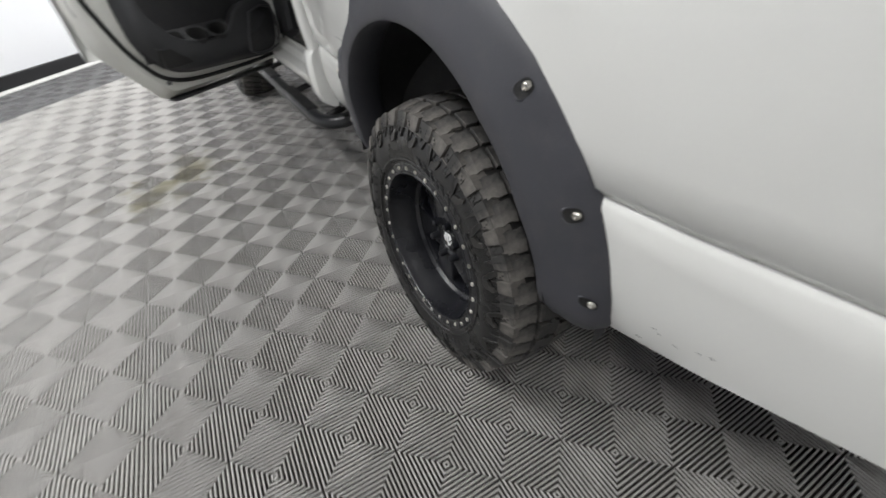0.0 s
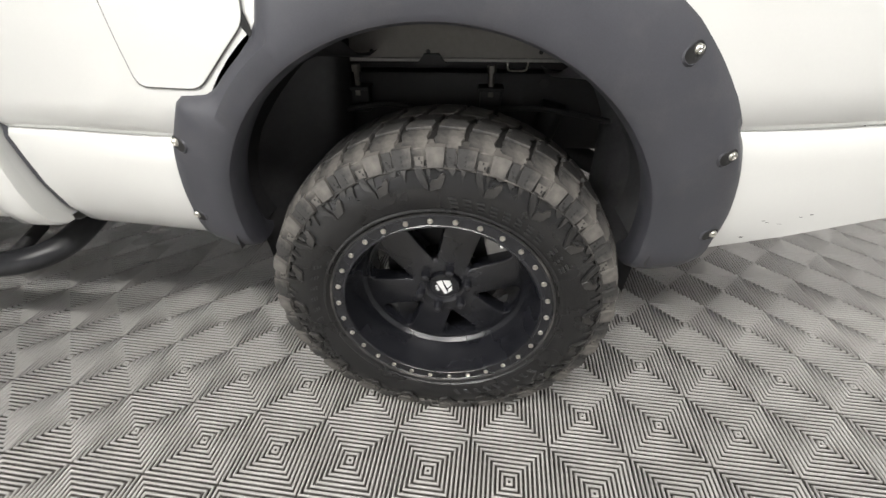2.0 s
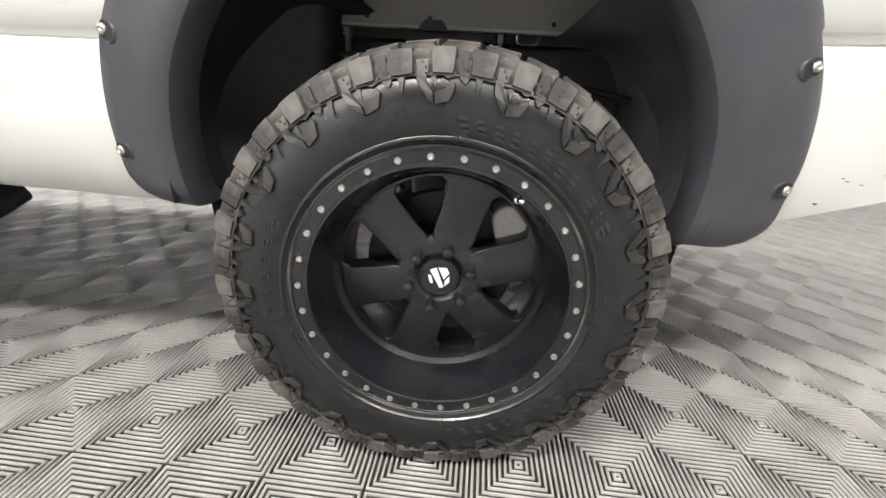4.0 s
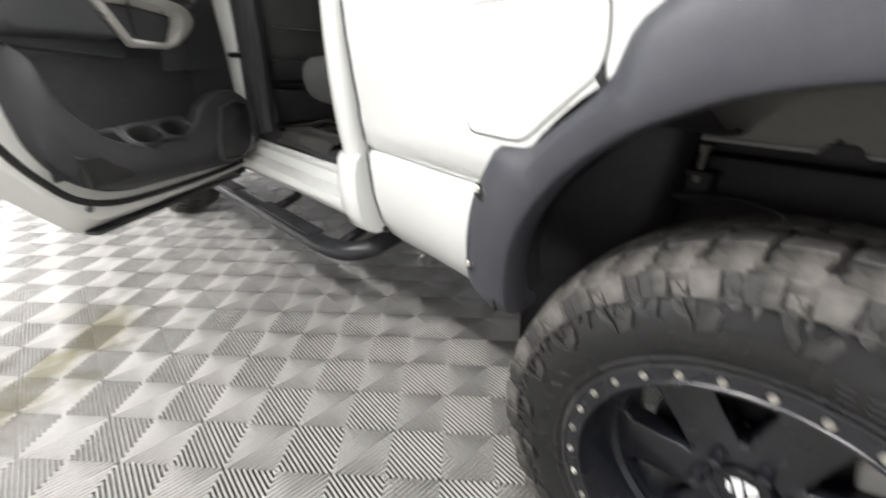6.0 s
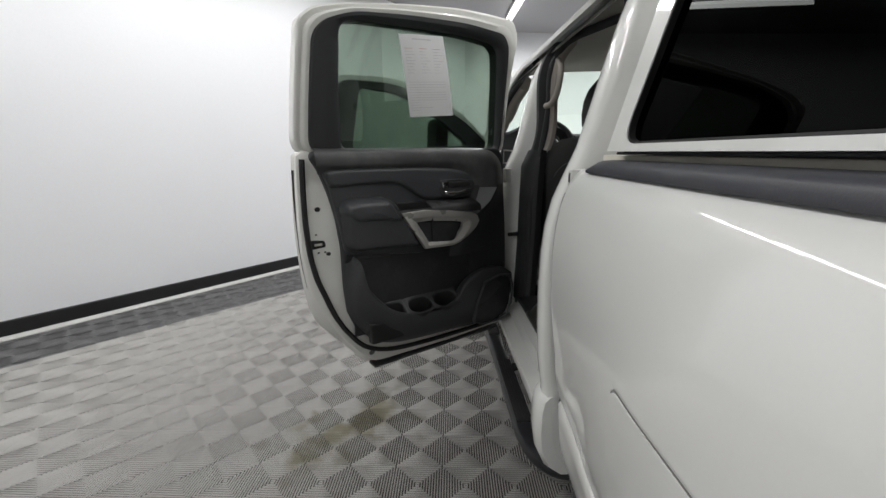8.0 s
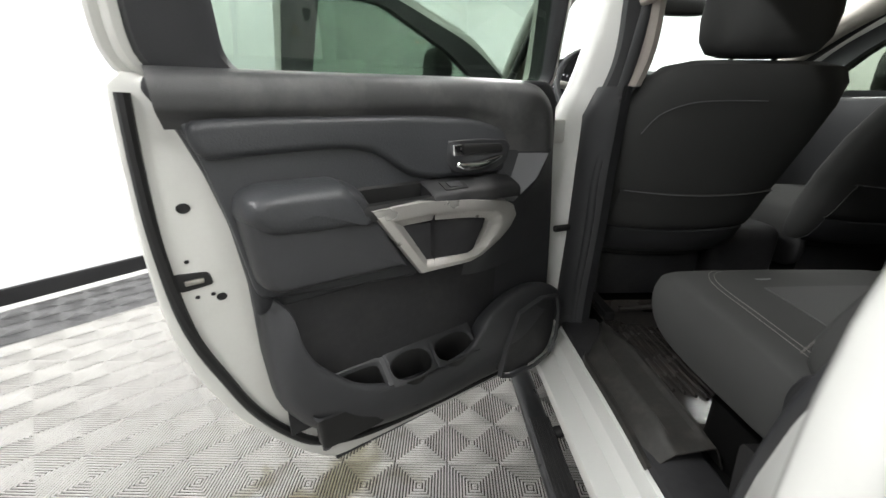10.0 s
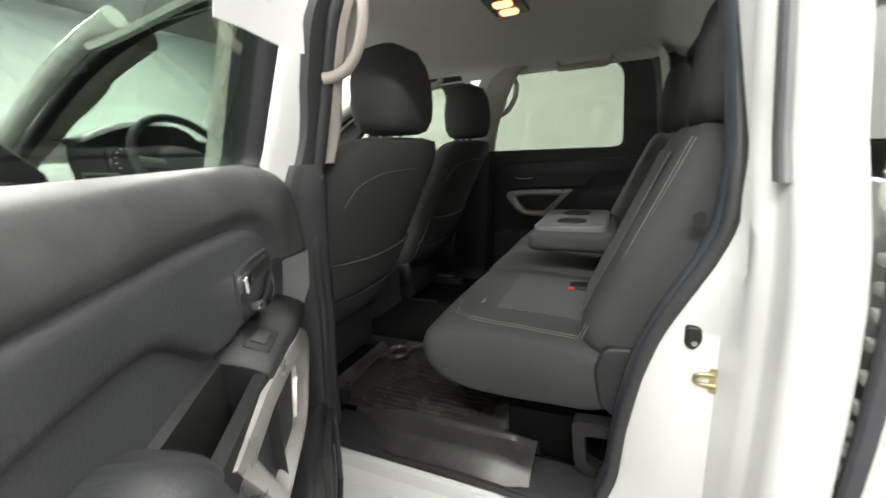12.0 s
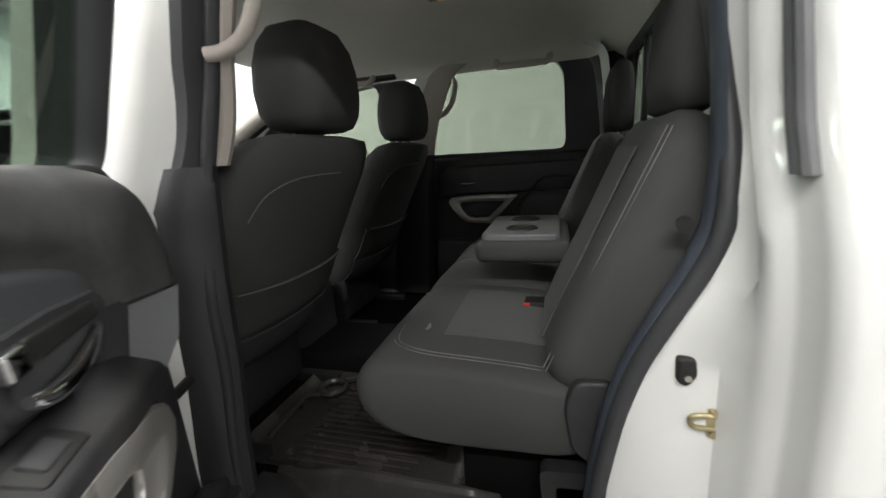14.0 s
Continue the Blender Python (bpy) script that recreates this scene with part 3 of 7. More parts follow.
for side in (-1, 1):
    bm = bmesh.new()
    lo, hi = (0.322, 0.42) if side < 0 else (2 * CX - 0.42, 2 * CX - 0.322)
    box(bm, (lo, -1.27, 1.465), (hi, 0.975, 1.5105), 0.003)
    part("bed_rail_ledge", bm, M_CREAM, truck, "cream painted inner rail of the bed")

# fender flares: pocket style, with recessed bolts
FLARE_OUT = [(-12, 0.590), (0, 0.598), (12, 0.604), (24, 0.607), (33.0, 0.603), (35.0, 0.594), (37.5, 0.558), (41, 0.543), (50, 0.538), (54, 0.541), (57.4, 0.552), (60, 0.575), (62, 0.596), (66, 0.606), (75, 0.620), (90, 0.628), (120, 0.636), (135, 0.638), (156, 0.639), (170, 0.638), (180, 0.633), (192, 0.622)]
TUCK = [(-12, 0.080), (3, 0.060), (25, 0.020), (45, 0.004), (60, 0.0), (132, 0.002), (156, 0.022), (177, 0.060), (192, 0.080)]


def flare(side, y0, label):
    n = 110
    rows = []
    for k in range(n + 1):
        deg = -6 + 194.5 * k / n
        a = radians(deg)
        ro = lerp_table(FLARE_OUT, deg)
        ri = 0.458 + 0.004 * smooth01(deg / 60) * smooth01((180 - deg) / 60)
        e = min(1.0, (deg + 6) / 9, (188.5 - deg) / 9)
        e = math.sqrt(max(0.0, 1 - (1 - e) ** 2))
        ro = ri + 0.05 + (ro - ri - 0.05) * e
        tuck = lerp_table(TUCK, deg) + 0.035 * (1 - e)
        row = []
        for r, x in ((ri + 0.03, 0.275), (ri + 0.008, 0.24), (ri, 0.20), (ri + 0.001, 0.168), (ri + 0.006, 0.156), (ri + 0.016, 0.151), (ri + 0.05, 0.152), (ro - 0.045, 0.160), (ro - 0.018, 0.172), (ro - 0.004, 0.184), (ro, 0.195), (ro, 0.24)):
            y, z = y0 + r * math.cos(a), ARC_Z + r * math.sin(a)
            x = x + tuck
            if r == ro or r == ro - 0.004:
                x = max(x, min(bed_x(y - y0, z) - 0.004, x + 0.05)) if r == ro - 0.004 else bed_x(y - y0, z) + 0.03
            row.append(Vector((x if side < 0 else 2 * CX - x, y, z)))
        rows.append(row)
    bm = bmesh.new()
    grid(bm, rows)
    for row in (rows[0], rows[-1]):
        bm.faces.new([bm.verts.new(q) for q in row])
    return part("fender_flare", bm, M_FLARE, truck, label)


rear_flare = flare(-1, 0.0, "textured dark grey pocket-style fender flare with bolts")
flare(1, 0.0, "textured dark grey pocket-style fender flare with bolts")


def arc_point(deg, r, x):
    a = radians(deg)
    return Vector((x, r * math.cos(a), ARC_Z + r * math.sin(a)))


def flare_x(deg, r):
    """How far out the flare's face lies."""
    ri, ro = 0.462, lerp_table(FLARE_OUT, deg)
    return lerp_table([(ri + 0.05, 0.152), (ro - 0.045, 0.160), (ro - 0.018, 0.172), (ro - 0.004, 0.184)], r) + lerp_table(TUCK, deg)


# bolts near the outer edge of the flare, each on a small black patch painted as a pocket's shade, with a lip on its
# inner side
for deg, r in ((134.7, 0.604), (155.8, 0.607), (174.5, 0.606), (25.6, 0.580), (6.0, 0.572), (108, 0.602), (82, 0.592)):
    p = arc_point(deg, r, flare_x(deg, r) - 0.001)
    inward = -(p - Vector((p.x, 0, ARC_Z))).normalized()
    side_v = Vector((1, 0, 0)).cross(inward)

    def in_pocket(across, along, h, deg=deg, r=r):
        """A place on the flare by the bolt: along the arch, towards the wheel, and its height."""
        rr, dd = r - along, deg + math.degrees(across / r)
        return arc_point(dd, rr, flare_x(dd, rr) - h)

    turn = [2 * math.pi * i / 24 for i in range(24)]
    shape = [(0.0135 * math.copysign(abs(math.sin(t)) ** 0.75, math.sin(t)), 0.006 + 0.0175 * math.copysign(abs(math.cos(t)) ** 0.75, math.cos(t))) for t in turn]
    bm = bmesh.new()
    grid(bm, [[in_pocket(q[0] * k, 0.006 + (q[1] - 0.006) * k, h) for q in shape] for k, h in ((1.0, 0.0016), (0.92, 0.0012), (0.6, 0.0010), (0.02, 0.0010))], wrap_u=True)
    part("bolt_pocket_shade", bm, M_BLACK, rear_flare)
    bm = bmesh.new()
    arc = [shape[i % 24] for i in range(-6, 7)]
    grid(bm, [[in_pocket(q[0] * k, 0.006 + (q[1] - 0.006) * k, h * math.sin(math.pi * (j + 0.3) / 12.6)) for j, q in enumerate(arc)] for k, h in ((1.28, 0.0), (1.17, 0.0022), (1.06, 0.0034), (0.98, 0.0010))])
    part("pocket_lip", bm, M_FLARE, rear_flare)
    bm = bmesh.new()
    rows = []
    for f, rr in ((0.004, 0.0085), (-0.002, 0.0085), (-0.0045, 0.007), (-0.006, 0.004), (-0.0045, 0.0025), (-0.004, 0.0002)):
        rows.append([p + Vector((f, 0, 0)) + inward * rr * math.cos(t) + side_v * rr * math.sin(t) for t in [2 * math.pi * i / 14 for i in range(14)]])
    grid(bm, rows, wrap_u=True)
    part("flare_bolt", bm, M_STEEL, rear_flare)

# inside the wheel arch: plastic liners fore and aft, bed metal above, chassis behind
for lo, hi, nm in ((-4, 62, "front_liner"), (128, 184, "rear_liner")):
    bm = bmesh.new()
    rows = []
    for k in range(25):
        deg = lo + (hi - lo) * k / 24
        bulge = 0.03 * math.sin(math.pi * k / 24)
        curl = smooth01((deg - 42) / 20) if lo < 0 else smooth01((146 - deg) / 18)
        rows.append([arc_point(deg, 0.487 + b * bulge - (0.085 * curl * smooth01((x - 0.36) / 0.12)), x) for x, b in ((0.215, 0), (0.25, 0.1), (0.30, 0.6), (0.36, 1.0), (0.44, 0.9), (0.52, 0.4), (0.60, 0.0), (0.62, -0.5))])
    grid(bm, rows)
    part(nm, bm, M_LINER if lo < 0 else M_DUSTYLIT, truck, "matt black wheel arch liner" if lo < 0 else "dusty grey-black wheel arch liner, coloured paler as if lit from the floor")
for nm, line in (("front_liner_inner", [(0.38, 0.515), (0.44, 0.485), (0.49, 0.43), (0.525, 0.36), (0.55, 0.30), (0.60, 0.275)]), ("rear_liner_inner", [(0.38, -0.535), (0.45, -0.52), (0.505, -0.485), (0.55, -0.45), (0.62, -0.43)])):
    pts = curve([(x, y, 0) for x, y in line], 4)
    rows = [[Vector((p.x + 0.018 * math.sin(7 * z), p.y + (0.05 * max(0.0, z - 0.8) if p.y < 0 else -0.05 * max(0.0, z - 0.8)), z)) for p in pts] for z in (0.36, 0.5, 0.62, 0.74, 0.86, 0.94, 1.0, 1.06)]
    part(nm, sheet(rows), M_LINER if line[0][1] > 0 else M_DUSTYLIT, truck, angle=60)
bm = bmesh.new()
rows = []
for k in range(29):
    deg = 56 + 75 * k / 28
    rows.append([arc_point(deg, r, x) for r, x in ((0.485, 0.205), (0.494, 0.24), (0.505, 0.32), (0.516, 0.45), (0.526, 0.56), (0.545, 0.634))])
grid(bm, rows)
part("wheelhouse", bm, M_BEDMETAL, truck, "grey primed sheet metal under the bed")
rows = [[Vector((x, -0.44 + 0.88 * k / 10, z)) for x, z in ((0.632, 0.952), (0.631, 1.0), (0.628, 1.035), (0.617, 1.064), (0.590, 1.088), (0.545, 1.104), (0.48, 1.114), (0.40, 1.118))] for k in range(11)]
part("wheelhouse_skirt", sheet(rows, 0.003), M_BEDMETAL, truck, angle=60)
bm = bmesh.new()
box(bm, (0.620, -0.42, 0.948), (0.652, 0.40, 0.957), 0.003)
part("wheelhouse_flange", bm, M_FLANGE, truck)
# no holes are cut: black discs stand for the shade inside them
for y in (-0.245, 0.055, 0.21):
    bm = bmesh.new()
    tube(bm, [(0.627, y, 0.972), (0.633, y, 0.972)], 0.006, 10)
    part("flange_hole", bm, M_BLACK, truck)
# black block in place of the notch, for the shade in it
bm = bmesh.new()
prism(bm, [(0.005, 0.944), (0.085, 0.944), (0.066, 0.968), (0.026, 0.968)], lambda y, z, x: Vector((x, y, z)), 0.614, 0.634)
part("flange_notch", bm, M_BLACK, truck)
bm = bmesh.new()
tube(bm, curve([(0.628, -0.158, 0.958), (0.626, -0.160, 0.934), (0.626, -0.168, 0.926), (0.626, -0.204, 0.926), (0.626, -0.212, 0.934), (0.628, -0.214, 0.958)], 4), 0.0026, 6)
part("wire_clip", bm, M_STEEL, truck)
bm = bmesh.new()
box(bm, (0.652, -0.9, 0.925), (2.0, 0.9, 0.955), 0.004)
part("bed_underside", bm, M_CHASSIS, truck)
for xs in (0.645, 1.685):
    bm = bmesh.new()
    box(bm, (xs, -1.2, 0.70), (xs + 0.10, 0.98, 0.918), 0.012)
    box(bm, (xs, 0.98, 0.50), (xs + 0.10, 4.2, 0.64), 0.012)
    part("chassis_rail", bm, M_CHASSIS, truck, "black steel chassis rail")
    bm = bmesh.new()
    for i in range(4):
        pts = [(xs + 0.05, -0.75 + 1.5 * k / 12, 0.60 - 0.10 * math.sin(math.pi * k / 12) * (1 - 0.14 * i) - 0.012 * i) for k in range(1 + i, 12 - i)]
        rows = [[Vector((p[0] + sx, p[1], p[2] + sz)) for sx, sz in ((-0.032, -0.005), (0.032, -0.005), (0.032, 0.005), (-0.032, 0.005))] for p in pts]
        grid(bm, rows, wrap_u=True, cap=True)
    part("leaf_spring", bm, M_CHASSIS, truck)
    bm = bmesh.new()
    tube(bm, [(xs + 0.02, -0.20, 0.44), (xs - 0.01, -0.30, 0.84)], 0.028, 12)
    tube(bm, [(xs + 0.005, -0.245, 0.63), (xs - 0.01, -0.30, 0.84)], 0.036, 12)
    part("shock_absorber", bm, M_CHASSIS, truck)
bm = bmesh.new()
tube(bm, [(0.42, -0.012, 0.447), (2.01, -0.012, 0.447)], 0.045, 16)
pillow(bm, (CX, -0.012, 0.447), (0.30, 0.34, 0.34), 2.2)
part("rear_axle", bm, M_CHASSIS, truck, "black steel rear axle")
for y in (-0.118, 0.255):
    bm = bmesh.new()
    box(bm, (0.590, y - 0.035, 0.878), (0.646, y + 0.035, 0.888), 0.003)
    box(bm, (0.604, y - 0.030, 0.815), (0.646, y + 0.030, 0.880), 0.006)
    part("mount_bracket", bm, M_CHASSIS, truck, "black steel body mount bracket")
    bm = bmesh.new()
    tube(bm, [(0.612, y, 0.942), (0.612, y, 0.924)], 0.013, 6)
    tube(bm, [(0.612, y, 0.926), (0.612, y, 0.888)], 0.0075, 8)
    tube(bm, [(0.612, y, 0.878), (0.612, y, 0.862)], 0.012, 6)
    tube(bm, [(0.612, y, 0.866), (0.612, y, 0.846)], 0.006, 8)
    part("mount_bolt", bm, M_GRIME, truck, "grimy mounting bolt")
# black discs on the rail, painted as the dark of its holes
for a, b, c in ((0.30, 0.805, 0.011), (0.06, 0.80, 0.008), (-0.266, 0.89, 0.013), (0.33, 0.73, 0.009)):
    bm = bmesh.new()
    tube(bm, [(0.642, a, b), (0.6430, a, b)], c, 10)
    part("rail_hole", bm, M_BLACK, truck)
bm = bmesh.new()
tube(bm, curve([(0.56, 0.42, 0.80), (0.58, 0.2, 0.845), (0.57, 0.0, 0.83), (0.58, -0.25, 0.84), (0.56, -0.5, 0.80)], 6), 0.008, 8)
part("brake_line", bm, M_CHASSIS, truck)
bm = bmesh.new()
tube(bm, curve([(0.85, 1.0, 0.55), (0.82, 0.5, 0.60), (0.78, 0.2, 0.72), (0.76, -0.2, 0.72), (0.70, -0.6, 0.58), (0.60, -0.9, 0.56)], 6), 0.035, 12)
part("exhaust_pipe", bm, M_CHASSIS, truck)

# ---- the cab ----
CAB_PROF = [(0.575, 0.345), (0.60, 0.305), (0.64, 0.272), (0.70, 0.252), (0.78, 0.246), (0.845, 0.250), (0.862, 0.256), (0.875, 0.246), (0.95, 0.236), (1.05, 0.229), (1.15, 0.226), (1.25, 0.227), (1.33, 0.234), (1.40, 0.250), (1.46, 0.275), (1.53, 0.304), (1.62, 0.328), (1.72, 0.354), (1.82, 0.382), (1.90, 0.410), (1.96, 0.445), (2.00, 0.49)]
OPEN_REAR = [(0.70, 1.34), (0.78, 1.325), (0.84, 1.307), (0.96, 1.295), (1.086, 1.272), (1.18, 1.243), (1.258, 1.205), (1.33, 1.168), (1.40, 1.145), (1.50, 1.14), (1.62, 1.149), (1.80, 1.168), (1.90, 1.185), (1.94, 1.21), (1.955, 1.26)]
OPEN_FRONT = [(0.70, 2.085), (0.78, 2.09), (0.90, 2.085), (1.10, 2.065), (1.30, 2.058), (1.52, 2.036), (1.70, 1.995), (1.85, 1.938), (1.92, 1.895), (1.955, 1.83)]


def cab_x(z):
    return lerp_table(CAB_PROF, z)


def jamb_x(z):
    """The inner edge of the door opening, seen along the truck."""
    return max(cab_x(z) + 0.158 - 0.115 * smooth01((z - 1.55) / 0.4), 0.428)


def mir(p, side):
    return Vector((p[0] if side < 0 else 2 * CX - p[0], p[1], p[2]))


ZC = [0.60 + 1.36 * k / 60 for k in range(61)]
for side in (-1, 1):
    rows = []
    for z in ZC:
        x, yr = cab_x(z), lerp_table(OPEN_REAR, z)
        d = smooth01((z - 0.62) / 0.1)
        rows.append([mir(p, side) for p in (
            (x + 0.10, 1.036, z), (x + 0.025, 1.038, z), (x + 0.006, 1.043, z), (x - 0.001, 1.055, z), (x - 0.004, 1.075, z), (x - 0.002, 1.098, z), (x + 0.006, 1.111, z), (x + 0.022, 1.117, z),
            (x + 0.060, 1.118, z), (x + 0.068, 1.120 + 0.004 * d, z), (x + 0.074, 1.135, z), (x + 0.10, 1.142, z), (max(x + 0.115, 0.385), min(yr - 0.045, 1.155), z), (max(x + 0.135, 0.405), yr - 0.012, z), (max(x + 0.155, 0.425), yr, z), (max(x + 0.20, 0.47), yr - 0.03, z))])
    part("rear_pillar", sheet(rows), M_PAINT, truck, "white rear cab pillar and door jamb", angle=60)
    rows, strip = [], []
    for z in ZC:
        x, yf, xo = cab_x(z), lerp_table(OPEN_FRONT, z), jamb_x(z)
        k = (xo - x) / 0.158
        rows.append([mir(p, side) for p in (
            (x + 0.08 * k, yf + 0.20, z), (x + 0.05 * k, yf + 0.15, z), (x + 0.052 * k, yf + 0.095, z), (x + 0.075 * k, yf + 0.07, z), (x + 0.10 * k, yf + 0.062, z), (xo - 0.028, yf + 0.03, z), (xo, yf + 0.012, z), (xo + 0.045, yf + 0.03, z))])
        strip.append([mir(p, side) for p in ((xo - 0.032, yf + 0.052, z), (xo - 0.040, yf + 0.044, z), (xo - 0.036, yf + 0.022, z), (xo - 0.018, yf + 0.010, z), (xo + 0.004, yf + 0.004, z))])
    part("centre_pillar", sheet(rows), M_PAINT, truck, "white centre pillar of the cab", angle=60)
    part("pillar_seal", sheet(strip), M_SEAL, truck, "dark grey rubber pillar seal")
    # sill under the opening
    rows = []
    for k in range(30):
        y = 1.04 + k * 0.075
        rows.append([mir(p, side) for p in ((0.46, y, 0.56), (0.345, y, 0.575), (0.30, y, 0.605), (0.285, y, 0.64), (0.290, y, 0.665), (0.315, y, 0.675), (0.345, y, 0.678), (0.352, y, 0.70), (0.362, y, 0.712), (0.395, y, 0.715), (0.398, y, 0.728), (0.41, y, 0.735), (0.47, y, 0.732))])
    part("sill", sheet(rows), M_PAINT, truck, "white painted door sill", angle=35)
    # roof rail over the openings
    rows = []
    for k in range(37):
        y = 1.00 + k * 0.05
        zf = 0.05 * smooth01((y - 2.2) / 0.6)
        rows.append([mir(p, side) for p in ((0.425, y, 1.945 - zf), (0.418, y, 1.935 - zf), (0.405, y, 1.94 - zf), (0.400, y, 1.955 - zf), (0.425, y, 1.975 - zf), (0.455, y, 1.995 - zf), (0.50, y, 2.02 - zf), (0.58, y + 0.02 * (k == 36), 2.048 - zf * 0.8), (0.72, y + 0.10 * (k == 36), 2.075 - zf * 0.5), (CX, y + 0.20 * (k == 36), 2.105))])
    part("roof_side", sheet(rows), M_PAINT, truck, "white cab roof", angle=50)
    # cap at the foot of the rear pillar
    if side < 0:
        bm = bmesh.new()
        rows = []
        for z, gx in ((0.585, 0.05), (0.61, 0.015), (0.66, -0.008), (0.72, -0.016), (0.79, -0.016), (0.825, -0.010), (0.842, 0.004), (0.85, 0.03)):
            x = 0.247 + gx
            rows.append([Vector(p) for p in ((0.33, 1.038, z), (x + 0.012, 1.038, z), (x, 1.052, z), (x - 0.003, 1.08, z), (x, 1.115, z), (x + 0.012, 1.135, z), (0.30, 1.145, z), (0.33, 1.145, z))])
        grid(bm, rows, wrap_u=True, cap=True)
        part("pillar_foot", bm, M_PAINT, truck, "rounded white end of the lower cab trim")

# ---- wheel: deep black rim in a dusty all-terrain tyre; local x points inward ----
WHEEL_AT = Vector((0.340, -0.012, 0.447))


def wp(r, phi, a):
    """A point of the wheel: radius, angle from the top towards the truck's front (degrees), distance outward."""
    t = radians(phi)
    return Vector((-a, r * math.sin(t), r * math.cos(t)))


def lathe(bm, profile, n=96, index=0, close=False):
    grid(bm, [[wp(r, 360 * k / n, a) for k in range(n)] for r, a in profile], wrap_u=True, wrap_v=close, index=index)


SIDE = [(0.268, 0.134), (0.272, 0.145), (0.280, 0.1515), (0.292, 0.1585), (0.304, 0.1635), (0.318, 0.1670), (0.332, 0.1685), (0.346, 0.1680), (0.358, 0.1660), (0.370, 0.1625), (0.382, 0.1575), (0.392, 0.152), (0.402, 0.146), (0.412, 0.139), (0.420, 0.130)]
RT = 0.4490
CROWN = [(0.0, 0.0), (0.06, 0.0010), (0.085, 0.0035), (0.110, 0.0085), (0.130, 0.0140), (0.152, 0.0230)]  # the tread rounds off towards the shoulder


def side_a(r):
    return lerp_table(SIDE, r)


def flatten(bm):
    for v in bm.verts:
        if v.co.z < -0.4462:
            v.co.z = -0.4462


def lug(bm, outline, at, top, bottom, shrink=0.88, index=0):
    """A moulded block: outline points through at(point, height), smaller at the top."""
    n = len(outline)
    cs = sum(p[0] for p in outline) / n
    ca = sum(p[1] for p in outline) / n
    lo = [bm.verts.new(at(p, bottom)) for p in outline]
    mid = [bm.verts.new(at((cs + (p[0] - cs) * (1 + shrink) / 2, ca + (p[1] - ca) * (1 + shrink) / 2), top - (top - bottom) * 0.12)) for p in outline]
    hi = [bm.verts.new(at((cs + (p[0] - cs) * (shrink - 0.03), ca + (p[1] - ca) * (shrink - 0.03)), top)) for p in outline]
    for a, b in ((lo, mid), (mid, hi)):
        for i in range(n):
            bm.faces.new((a[i], a[(i + 1) % n], b[(i + 1) % n], b[i])).material_index = index
    bm.faces.new(hi).material_index = index


